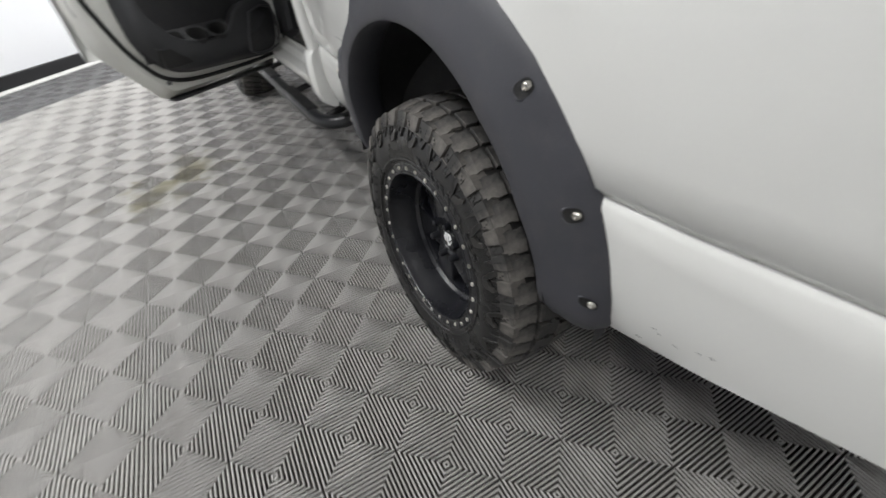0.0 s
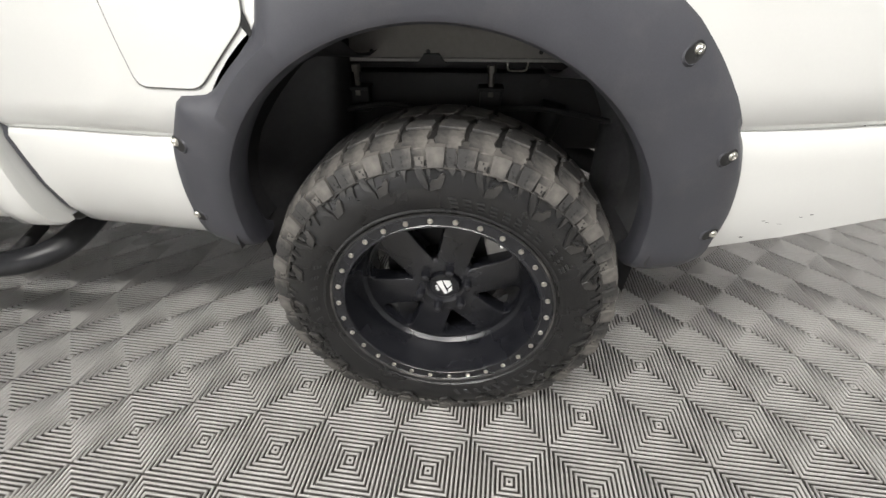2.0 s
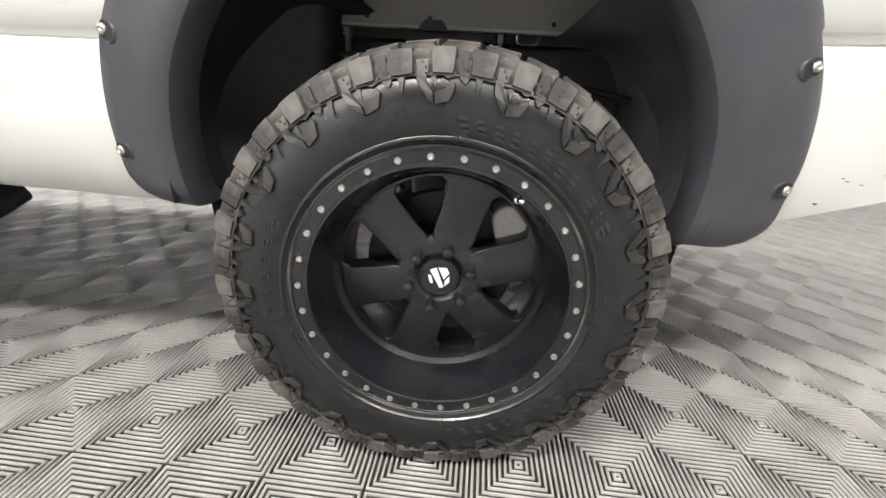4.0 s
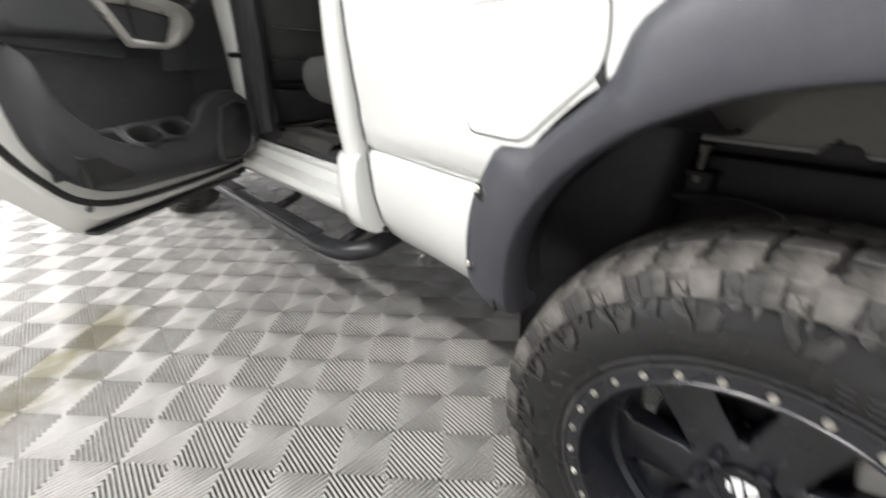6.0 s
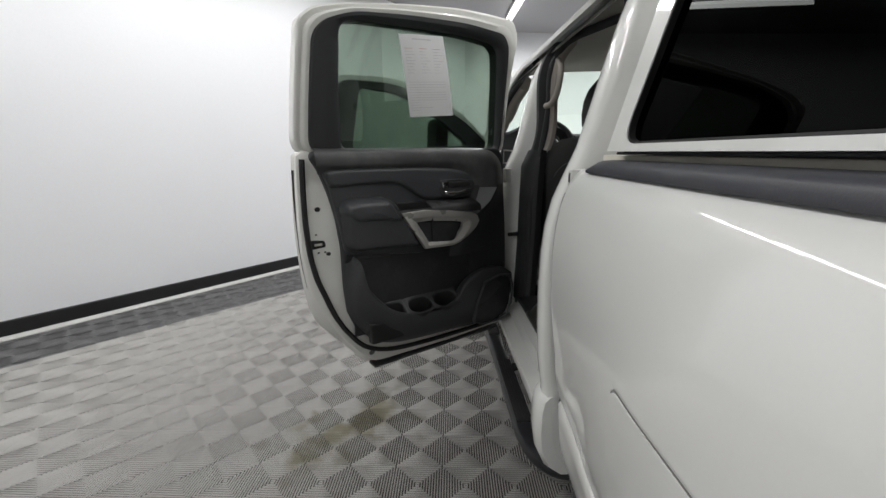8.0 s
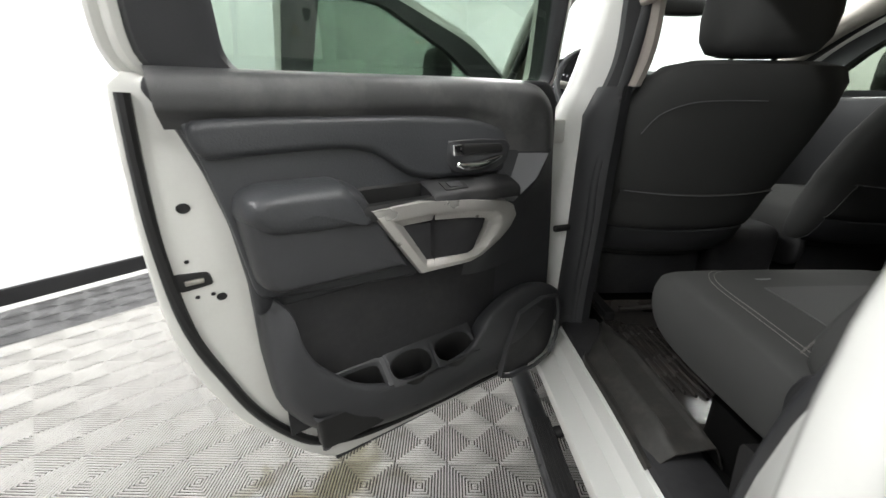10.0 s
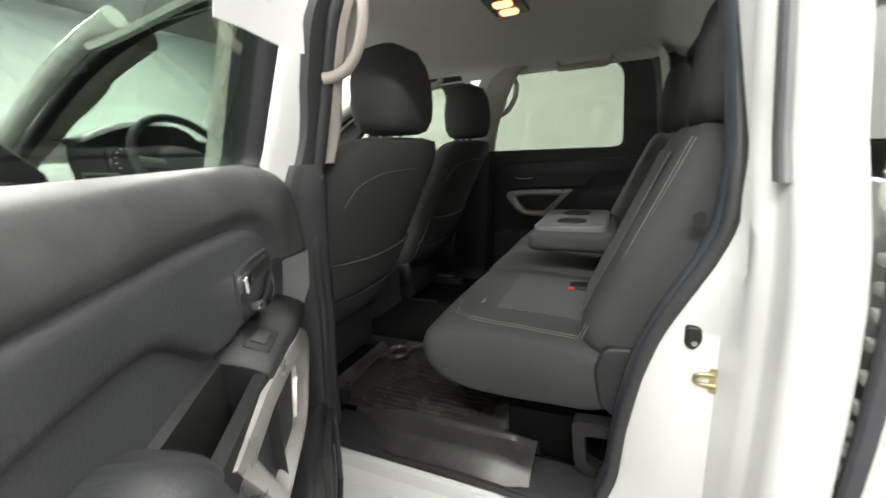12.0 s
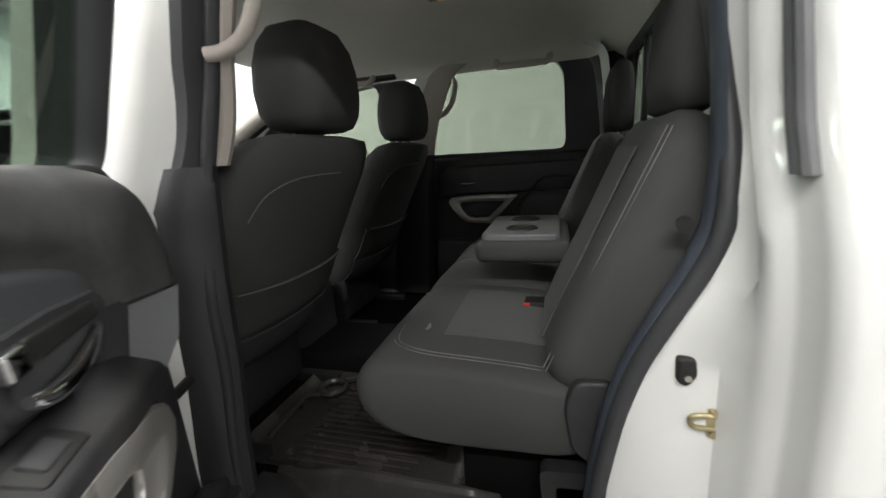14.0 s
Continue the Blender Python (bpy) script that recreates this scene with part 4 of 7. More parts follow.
def make_wheel(parent, name, m, full):
    wheel = new(name)
    wheel.parent = parent
    wheel.matrix_local = m
    tagged(wheel, "black off-road wheel with a chunky all-terrain tyre")
    bm = bmesh.new()
    carc = SIDE + [(0.425, 0.115), (0.434, 0.06), (0.434, 0.0), (0.434, -0.06), (0.425, -0.115)] + [(r, -a) for r, a in reversed(SIDE)]
    lathe(bm, carc, 128)
    # a raised rib where the sidewall meets the tread, and a rim guard line
    lathe(bm, [(0.2905, 0.1605), (0.2935, 0.1645), (0.2965, 0.1645), (0.2995, 0.1625)], 128)
    flatten(bm)
    tread = bmesh.new()
    lathe(tread, [(0.4300, 0.110), (0.4335, 0.085), (0.4395, 0.06), (0.4405, 0.0), (0.4395, -0.06), (0.4335, -0.085), (0.4300, -0.110)], 96)
    lathe(tread, [(0.3905, 0.1530), (0.402, 0.1515), (0.412, 0.1480), (0.4185, 0.142), (0.4245, 0.128), (0.4302, 0.108)], 128)
    flatten(tread)
    part("tread_base", tread, M_LUG, wheel)
    tyre = part("tyre", bm, M_RUBBER, wheel, "black tyre with dusty brown-grey tread", angle=50)
    def tread_at(flip):
        return lambda p, h: wp(h - lerp_table(CROWN, p[1]), flip * math.degrees(p[0] / RT), p[1] * flip)

    def side_at(p, h):
        return wp(p[1], math.degrees(p[0] / 0.43), side_a(p[1]) + h)

    def shoulder_at(p, h):
        return wp(p[1], math.degrees(p[0] / 0.43), h - 0.34 * max(0.0, p[1] - 0.392))

    def moulded(name, outline, at, top, bottom, shrink, material, places):
        """One moulded block, repeated round the tyre on a shared mesh."""
        bm = bmesh.new()
        lug(bm, outline, at, top, bottom, shrink)
        me = finish(name, bm, material, smooth=False)
        for phi in places:
            ob = new(name, me)
            ob.parent = wheel
            ob.matrix_local = Matrix.Rotation(radians(-phi), 4, "X")

    MID = [(0.000, 0.003), (0.056, 0.002), (0.067, 0.022), (0.060, 0.030), (0.073, 0.050), (0.077, 0.076), (0.020, 0.079), (0.013, 0.052), (0.019, 0.044), (0.006, 0.026)]
    SH_A = [(0.022, 0.088), (0.044, 0.084), (0.082, 0.088), (0.083, 0.106), (0.079, 0.120), (0.085, 0.151), (0.027, 0.151), (0.023, 0.126), (0.028, 0.112)]
    SH_B = [(0.020, 0.088), (0.050, 0.084), (0.080, 0.087), (0.078, 0.104), (0.084, 0.118), (0.079, 0.144), (0.022, 0.144), (0.026, 0.124), (0.019, 0.110)]
    for flip, off in ((1, 0.0), (-1, 4.5)):
        moulded("tread_block", MID, tread_at(flip), RT, 0.43, 0.995, M_TREAD, [off + 9 * k for k in range(40)])
        moulded("tread_block", SH_A, tread_at(flip), RT - 0.0025, 0.405, 0.985, M_TREAD, [off + 18 * k for k in range(20)])
        moulded("tread_block", SH_B, tread_at(flip), RT - 0.0025, 0.405, 0.985, M_TREAD, [off + 9 + 18 * k for k in range(20)])
    turns = [3 + 18 * k for k in range(20)]
    lathe_rib = [(0.3875, 0.148), (0.3885, 0.1590), (0.3910, 0.1592), (0.3925, 0.148)]
    for outline, top in (
        ([(0.001, 0.346), (0.011, 0.353), (0.026, 0.372), (0.031, 0.386), (0.031, 0.396), (0.016, 0.396), (0.013, 0.384), (0.006, 0.370), (0.001, 0.360)], 0.0065),
        ([(-0.001, 0.346), (-0.001, 0.362), (-0.008, 0.367), (-0.020, 0.369), (-0.024, 0.376), (-0.034, 0.381), (-0.039, 0.374), (-0.030, 0.353), (-0.027, 0.351)], 0.0065),
        ([(-0.003, 0.370), (-0.005, 0.396), (0.007, 0.396), (0.004, 0.378)], 0.0040),
        ([(-0.012, 0.396), (-0.040, 0.396), (-0.037, 0.388), (-0.026, 0.384), (-0.014, 0.388)], 0.0050),
        ([(0.048, 0.396), (0.066, 0.396), (0.061, 0.380), (0.057, 0.364), (0.053, 0.380)], 0.0055),
        ([(0.074, 0.396), (0.094, 0.396), (0.090, 0.384), (0.080, 0.377), (0.074, 0.384)], 0.0045),
    ):
        moulded("sidewall_lug", outline, side_at, top, -0.002, 0.95, M_LUG, turns)
    for s0, w0, a1, r1 in ((-0.035, 0.0395, 0.1630, 0.4300), (0.0075, 0.0230, 0.1575, 0.4265), (0.0335, 0.0415, 0.1620, 0.4295), (0.0780, 0.0190, 0.1570, 0.4260)):
        moulded("shoulder_block", [(s0, r1), (s0 + w0 * 0.5, r1 + 0.0008), (s0 + w0, r1), (s0 + w0 - 0.0005, 0.412), (s0 + w0 - 0.002, 0.3915), (s0 + 0.002, 0.3915), (s0 + 0.0005, 0.412)], shoulder_at, a1, 0.12, 0.97, M_TREAD, turns)
    for s0, r0, r1 in ((0.014, 0.398, 0.403), (0.019, 0.406, 0.410), (0.085, 0.398, 0.403), (0.090, 0.406, 0.410), (0.056, 0.397, 0.401), (0.056, 0.405, 0.409), (0.056, 0.413, 0.417)):
        moulded("tread_sipe", [(s0 - 0.0018, r1), (s0 + 0.0018, r1), (s0 + 0.0018, r0), (s0 - 0.0018, r0)], shoulder_at, 0.1590 if s0 != 0.056 else 0.1626, 0.145, 0.9, M_BLACK, turns)
    bm = bmesh.new()
    lathe(bm, lathe_rib, 128)
    flatten(bm)
    part("shoulder_rib", bm, M_TREAD, wheel)
    # raised marks on the sidewall: plain slanted bars
    for w, r0, r1, places in (
        (0.021, 0.308, 0.332, [-5.5 - 5.2 * i for i in range(8)] + [-50.6, -60.6]),
        (0.009, 0.308, 0.332, [-55.6]),
        (0.014, 0.314, 0.330, [66 + 6.4 * i for i in range(6)] + [-172 + 5.4 * i for i in range(9)]),
    ):
        sl, h = 0.006, (r1 - r0) * 0.2
        for k in (0.0, 0.4, 0.8):
            zb = r0 + (r1 - r0) * k
            lo, hi = sl * (2 * k - 1), sl * (2 * k - 0.6)
            moulded("sidewall_mark", [(w / 2 + hi, zb + h), (-w / 2 + hi, zb + h), (-w / 2 + lo, zb), (w / 2 + lo, zb)], side_at, 0.0034, -0.001, 0.90, M_MARK, places)

    # rim: bolted outer ring, deep barrel, six spokes
    bm = bmesh.new()
    lathe(bm, [(0.270, 0.128), (0.2815, 0.140), (0.2825, 0.150), (0.2805, 0.1545), (0.2765, 0.1560), (0.2755, 0.1545), (0.2545, 0.1545), (0.2525, 0.1565), (0.2485, 0.1570), (0.2465, 0.154), (0.2455, 0.146), (0.240, 0.128), (0.231, 0.095), (0.2245, 0.068), (0.2225, 0.050), (0.2175, 0.045), (0.2115, 0.046), (0.2095, 0.040), (0.2075, 0.020), (0.2070, -0.06), (0.224, -0.10), (0.238, -0.135), (0.262, -0.150), (0.272, -0.145), (0.266, -0.12), (0.216, -0.06), (0.216, 0.05), (0.262, 0.12)], 128, close=True)
    rim = part("rim", bm, M_RIM, wheel, "satin black deep dish rim with scuffs", angle=32)
    bm = bmesh.new()
    lathe(bm, [(0.2815, 0.1440), (0.2855, 0.1500), (0.2850, 0.1560), (0.2815, 0.1572), (0.2795, 0.1556)], 128)
    part("rim_lip", bm, M_SCUFF, wheel, "scuffed grey rim edge")
    bm = bmesh.new()
    lathe(bm, [(0.0005, 0.052), (0.030, 0.052), (0.048, 0.058), (0.056, 0.0645), (0.080, 0.0640), (0.090, 0.0605), (0.096, 0.054), (0.098, 0.040), (0.098, 0.0), (0.07, -0.02), (0.0005, -0.02)], 64)
    part("hub_centre", bm, M_RIM, wheel)
    for s in range(6):
        phi = 44 + 60 * s
        rows = []
        for r, hw, top, drop in ((0.070, 0.036, 0.0635, 0.001), (0.084, 0.040, 0.0635, 0.002), (0.096, 0.0440, 0.0625, 0.004), (0.108, 0.0450, 0.0610, 0.006), (0.125, 0.0450, 0.0585, 0.008), (0.145, 0.0455, 0.0555, 0.008), (0.170, 0.0475, 0.0515, 0.008), (0.190, 0.0490, 0.049, 0.005), (0.200, 0.0530, 0.048, 0.004), (0.2065, 0.061, 0.0468, 0.003), (0.2125, 0.072, 0.0455, 0.002)):
            row = []
            for t, dz in ((-1.02, -0.045), (-1.0, -0.006), (-0.975, -0.0022), (-0.93, -0.0006), (-0.88, 0.0), (0, 0.0012), (0.88, 0.0), (0.93, -0.0006), (0.975, -0.0022), (1.0, -0.006), (1.02, -0.045)):
                row.append(wp(math.hypot(r, hw * t * 0.3) if r < 0.205 else r, phi + math.degrees(hw * t / r), top + dz))
            rows.append(row)
        part("spoke", sheet(rows), M_RIM, wheel, angle=38)
    for s in range(6):
        phi = 46 + 60 * s
        p = wp(0.0660, phi, 0)
        bm = bmesh.new()
        rows = []
        for f, rr in ((0.055, 0.0165), (0.062, 0.0160), (0.0655, 0.0150), (0.066, 0.0125), (0.084, 0.0118), (0.090, 0.0100), (0.0925, 0.006), (0.0930, 0.0003)):
            rows.append([p + Vector((-f, rr * math.cos(t), rr * math.sin(t))) for t in [2 * math.pi * i / 12 for i in range(12)]])
        grid(bm, rows, wrap_u=True)
        part("lug_nut", bm, M_RIM, wheel)
    bm = bmesh.new()
    lathe(bm, [(0.0445, 0.050), (0.0440, 0.062), (0.0415, 0.0655), (0.0385, 0.0655), (0.0370, 0.0630), (0.0005, 0.0650)], 48)
    cap_ob = part("centre_cap", bm, M_RIM, wheel, "black centre cap with a white emblem")
    # emblem as plain white shapes
    for shape in ([(-0.020, 0.016), (-0.006, 0.022), (0.010, -0.022), (0.002, -0.024)], [(-0.002, 0.022), (0.016, 0.022), (0.021, 0.010), (0.010, -0.004), (0.006, 0.004)], [(0.012, -0.008), (0.022, 0.004), (0.022, -0.010), (0.012, -0.020)], [(-0.024, 0.004), (-0.017, 0.004), (-0.012, -0.014), (-0.018, -0.014)]):
        bm = bmesh.new()
        prism(bm, shape, lambda a, b, c: Vector((-c, -a, b)), 0.0640, 0.0662)
        part("emblem_piece", bm, M_PAPER, cap_ob, smooth=False)
    bm = bmesh.new()
    rows = []
    for f, rr in ((-0.002, 0.0066), (0.0025, 0.0066), (0.0040, 0.0055), (0.0042, 0.0030), (0.0030, 0.0024), (0.0028, 0.0002)):
        rows.append([Vector((-f, rr * math.cos(t), rr * math.sin(t))) for t in [2 * math.pi * i / 12 for i in range(12)]])
    grid(bm, rows, wrap_u=True)
    me = finish("ring_bolt", bm, M_STEEL)
    for k in range(30):
        p = wp(0.265, 4.5 - 12 * k, 0.1545)
        ob = new("ring_bolt", me)
        ob.parent = wheel
        ob.matrix_local = Matrix.Translation(p)
    bm = bmesh.new()
    a, b = wp(0.2300, -35.5, 0.105), wp(0.2405, -35.8, 0.146)
    tube(bm, [a, a.lerp(b, 0.35), a.lerp(b, 0.36), a.lerp(b, 0.62), a.lerp(b, 0.63), a.lerp(b, 0.95), b], [0.0062, 0.0062, 0.0045, 0.0045, 0.0058, 0.0055, 0.003], 12)
    part("valve_stem", bm, M_CHROME, wheel, "chrome valve stem")
    # brake behind the spokes
    bm = bmesh.new()
    lathe(bm, [(0.05, -0.01), (0.165, -0.012), (0.168, -0.016), (0.168, -0.034), (0.165, -0.038), (0.05, -0.04)], 64)
    part("brake_disc", bm, M_CHASSIS, wheel, "dark rusty brake disc")
    bm = bmesh.new()
    prism(bm, rounded([(-0.20, 0.02), (-0.19, 0.10), (-0.14, 0.155), (-0.10, 0.13), (-0.12, 0.05), (-0.13, 0.0)], 0.02), lambda y, z, c: Vector((-c, y, z)), -0.06, 0.012, 0.008)
    part("brake_caliper", bm, M_FLANGE, wheel, "grey cast brake caliper")
    return wheel


wheel_near = make_wheel(truck, "wheel", Matrix.Translation(WHEEL_AT), True)
FAR_X = 2 * CX - WHEEL_AT.x
for x, y, rz in ((WHEEL_AT.x + 0.01, 3.62, 0), (FAR_X, WHEEL_AT.y, 180), (FAR_X - 0.01, 3.62, 180)):
    w = copy_thing(wheel_near, pose(x, y, WHEEL_AT.z, 0, 0, rz))

# ---- running board: a bent oval tube on brackets ----
board = new("running_board")
board.parent = truck
tagged(board, "black tubular running board")
bm = bmesh.new()
path = curve([(0.56, 1.195, 0.50), (0.48, 1.205, 0.465), (0.40, 1.225, 0.438), (0.335, 1.285, 0.425), (0.305, 1.40, 0.42), (0.302, 1.60, 0.42), (0.302, 2.4, 0.42), (0.302, 3.0, 0.42), (0.33, 3.12, 0.425), (0.45, 3.18, 0.44), (0.56, 3.19, 0.47)], 6)
tube(bm, path, 0.042, 16)
for v in bm.verts:
    v.co.z = 0.425 + (v.co.z - 0.425) * 0.9
part("tube", bm, M_BOARD, board, "black powder-coated tube")
for y0, y1 in ((1.45, 1.95), (2.25, 2.8)):
    bm = bmesh.new()
    box(bm, (0.268, y0, 0.452), (0.336, y1, 0.4635), 0.004)
    for k in range(5):
        box(bm, (0.275 + 0.012 * k, y0 + 0.02, 0.4636), (0.281 + 0.012 * k, y1 - 0.02, 0.4665), 0.001, 1)
    part("step_pad", bm, M_LINER, board, "ribbed black step pad")
for y in (1.33, 1.9, 2.6):
    bm = bmesh.new()
    tube(bm, [(0.31, y, 0.43), (0.45, y, 0.47), (0.62, y, 0.72)], 0.02, 10)
    part("bracket", bm, M_CHASSIS, board)

# ---- rear door, standing open; local u from hinge to latch, w towards the cabin ----
HINGE = Vector((0.341, 2.10, 0.0))
DU = Vector((-0.825, -0.565, 0)).normalized()
DN = Vector((-DU.y, DU.x, 0))
DM = Matrix(((DU.x, DN.x, 0, HINGE.x), (DU.y, DN.y, 0, HINGE.y), (0, 0, 1, 0), (0, 0, 0, 1)))


def dp(u, z, w):
    return Vector((u, w, z))


SKIN = [(-0.02, 0.585), (0.40, 0.572), (0.795, 0.565), (0.86, 0.645), (0.93, 0.729), (1.0, 0.81), (1.028, 0.875), (1.048, 1.0), (1.058, 1.12), (1.062, 1.24), (1.058, 1.40), (1.05, 1.52), (0.07, 1.52), (0.03, 1.28), (-0.01, 0.9)]
FLANGE = [(0.03, 0.62), (0.40, 0.612), (0.80, 0.622), (0.86, 0.675), (0.93, 0.76), (0.99, 0.85), (1.035, 0.95), (1.062, 1.04), (1.074, 1.14), (1.078, 1.25), (1.076, 1.40), (1.07, 1.52), (0.09, 1.52), (0.06, 1.28), (0.035, 0.9)]
bm = bmesh.new()
so, fl = rounded(SKIN, 0.02, 3), rounded(FLANGE, 0.02, 3)
n = 120
so, fl = resample(so, n), resample(fl, n)
cu, cz = 0.52, 1.05
inner = [(cu + (u - cu) * 0.985, cz + (z - cz) * 0.985) for u, z in fl]
rows = [[dp(cu + (u - cu) * 0.97, cz + (z - cz) * 0.97, -0.135) for u, z in so], [dp(*p, -0.128) for p in so], [dp(*p, -0.118) for p in so], [dp(*p, -0.108) for p in [(cu + (u - cu) * 0.99, cz + (z - cz) * 0.985) for u, z in so]], [dp(u * 0.35 + v[0] * 0.65, z * 0.35 + v[1] * 0.65, -0.05) for (u, z), v in zip(so, fl)], [dp(*p, -0.012) for p in fl], [dp(*p, -0.003) for p in [(cu + (u - cu) * 0.995, cz + (z - cz) * 0.995) for u, z in fl]], [dp(*p, 0.0) for p in inner]]
grid(bm, rows, wrap_u=True, cap=True)
door = part("rear_door", bm, M_DOORW, truck, "white rear door standing wide open", m=DM, angle=40)

# window frame: white outer band, black inner band
F_OUT = [(0.045, 1.50), (0.10, 1.68), (0.135, 1.86), (0.15, 1.985), (0.20, 2.04), (0.46, 2.035), (0.70, 2.008), (0.93, 1.972), (1.03, 1.945), (1.068, 1.915), (1.073, 1.70), (1.07, 1.50)]
F_MID = [(0.110, 1.505), (0.155, 1.68), (0.20, 1.86), (0.222, 1.935), (0.265, 1.975), (0.46, 1.982), (0.71, 1.967), (0.91, 1.945), (1.0, 1.91), (1.035, 1.87), (1.036, 1.70), (1.03, 1.505)]
F_IN = [(0.128, 1.52), (0.178, 1.68), (0.238, 1.86), (0.262, 1.918), (0.300, 1.940), (0.46, 1.948), (0.70, 1.938), (0.87, 1.930), (0.925, 1.92), (0.945, 1.90), (0.93, 1.70), (0.907, 1.52)]
LEAN = 0.36  # the window frame leans into the cabin towards the roof


def dl(u, z, w):
    return Vector((u, w + LEAN * max(0.0, z - 1.5), z))


def loop(pts, n=6):
    return [(v.x, v.y) for v in curve([(p[0], p[1], 0) for p in pts], n, closed=True)]


def band(bm, prof_loops, wrap=True):
    """Loops of (outline, w) joined one to the next."""
    grid(bm, [[dl(*p, w) for p in o] for o, w in prof_loops], wrap_u=True, wrap_v=wrap)


fo, fm, fi = ([tuple(q) for q in f] for f in (F_OUT, F_MID, F_IN))


def sub(pts, n=4):
    out = []
    for i in range(len(pts)):
        a, b = pts[i], pts[(i + 1) % len(pts)]
        out += [(a[0] + (b[0] - a[0]) * k / n, a[1] + (b[1] - a[1]) * k / n) for k in range(n)]
    return out


def mixo(a, b, t):
    return [(p[0] + (q[0] - p[0]) * t, p[1] + (q[1] - p[1]) * t) for p, q in zip(a, b)]


so_, sm_, si_ = (resample(rounded(f, r, 5), 200) for f, r in ((fo, 0.075), (fm, 0.065), (fi, 0.05)))
bm = bmesh.new()
band(bm, [(mixo(so_, sm_, 0.1), -0.095), (so_, -0.085), (so_, -0.03), (mixo(so_, sm_, 0.15), -0.022), (mixo(so_, sm_, 0.45), -0.02), (mixo(so_, sm_, 0.55), -0.002), (mixo(so_, sm_, 0.7), 0.004), (sm_, 0.004), (sm_, -0.095)])
part("window_frame", bm, M_DOORW, door, "white painted window frame", angle=35)
bm = bmesh.new()
band(bm, [(mixo(sm_, si_, -0.02), -0.06), (mixo(sm_, si_, 0.0), 0.002), (mixo(sm_, si_, 0.06), 0.014), (mixo(sm_, si_, 0.5), 0.016), (mixo(sm_, si_, 0.9), 0.006), (si_, -0.005), (si_, -0.06)])
part("window_surround", bm, M_TRIM, door, "black window surround", angle=35)
bm = bmesh.new()
prism(bm, [(u + (-0.010 if u < 0.5 else 0.010), z + (0.008 if z > 1.6 else -0.02)) for u, z in F_IN], dl, -0.020, -0.016)
win = part("window_glass", bm, M_GLASS, door, "green tinted window glass", smooth=False)
win.visible_shadow = False

# weatherstrip that runs along the door's edge
bm = bmesh.new()
seal = curve([dp(u, z, 0.004) for u, z in ((1.052, 1.49), (1.056, 1.38), (1.056, 1.26), (1.047, 1.14), (1.030, 1.05), (1.0, 0.965), (0.962, 0.870), (0.912, 0.787), (0.845, 0.712), (0.75, 0.670), (0.62, 0.652), (0.40, 0.644), (0.20, 0.643), (0.06, 0.650))], 8)
tube(bm, seal, 0.0105, 8)
part("weatherstrip", bm, M_BLACK, door, "black rubber weatherstrip")
bm = bmesh.new()
tube(bm, curve([dp(u, z, -0.06) for u, z in ((1.066, 1.45), (1.068, 1.30), (1.060, 1.12), (1.045, 1.0))], 5), 0.007, 8)
part("edge_seal", bm, M_BLACK, door)
bm = bmesh.new()
box(bm, (0.03, -0.11, 0.560), (0.78, -0.050, 0.574), 0.005)
part("lower_seal", bm, M_SEAL, door, "dark sealing strip under the door")
# latch, holes and rubber plugs on the edge
bm = bmesh.new()
prism(bm, rounded([(1.045, 1.196), (0.99, 1.19), (0.985, 1.165), (1.04, 1.16)], 0.008), dp, -0.004, 0.0035, 0.001, 1)
latch = part("latch", bm, M_BLACK, door, "black door latch")
bm = bmesh.new()
box(bm, (1.0, 0.003, 1.172), (1.03, 0.008, 1.182), 0.002)
part("latch_fork", bm, M_STEEL, latch)
for u, z, r in ((1.008, 1.309, 0.011), (0.977, 1.136, 0.009), (0.815, 0.672, 0.013), (1.02, 1.215, 0.004), (1.015, 1.145, 0.004), (0.99, 1.145, 0.004)):
    bm = bmesh.new()
    rows = [[dp(u + rr * r * math.cos(t), z + rr * r * 0.8 * math.sin(t), h) for t in [2 * math.pi * i / 16 for i in range(16)]] for h, rr in ((-0.002, 1.0), (0.002, 1.0), (0.0025, 0.85), (0.0012, 0.7), (0.0012, 0.01))]
    grid(bm, rows, wrap_u=True)
    part("plug", bm, M_BLACK if r < 0.012 else M_GREYTRIM, door)
bm = bmesh.new()
tube(bm, [dp(0.02, 1.10, 0.01), dp(-0.06, 1.10, 0.03)], 0.011, 8)
part("check_strap", bm, M_BLACK, door)
for z in (0.82, 1.40):
    bm = bmesh.new()
    box(bm, (-0.045, -0.06, z - 0.035), (0.035, -0.015, z + 0.035), 0.008)
    part("hinge", bm, M_DOORW, door)

# inner trim
TRIM = [(0.115, 0.657), (0.06, 0.70), (0.045, 0.77), (0.05, 0.90), (0.065, 1.15), (0.085, 1.33), (0.095, 1.50), (0.13, 1.535), (0.98, 1.528), (1.022, 1.515), (1.03, 1.495), (1.0, 1.447), (0.968, 1.36), (0.945, 1.27), (0.930, 1.15), (0.928, 1.0), (0.918, 0.885), (0.885, 0.81), (0.83, 0.752), (0.76, 0.71), (0.68, 0.692), (0.40, 0.676)]
bm = bmesh.new()
prism(bm, rounded(TRIM, 0.02, 3), dp, -0.002, 0.030, 0.012, 4)
trim = part("door_trim", bm, M_TRIM, door, "charcoal plastic inner door trim", angle=50)


def raised(name, outline, lo, hi, material, bevel, label="", r=0.02, seg=4, parent=None):
    bm = bmesh.new()
    prism(bm, rounded(outline, r, 4), dp, lo, hi, bevel, seg)
    return part(name, bm, material, parent or door, label, angle=50)


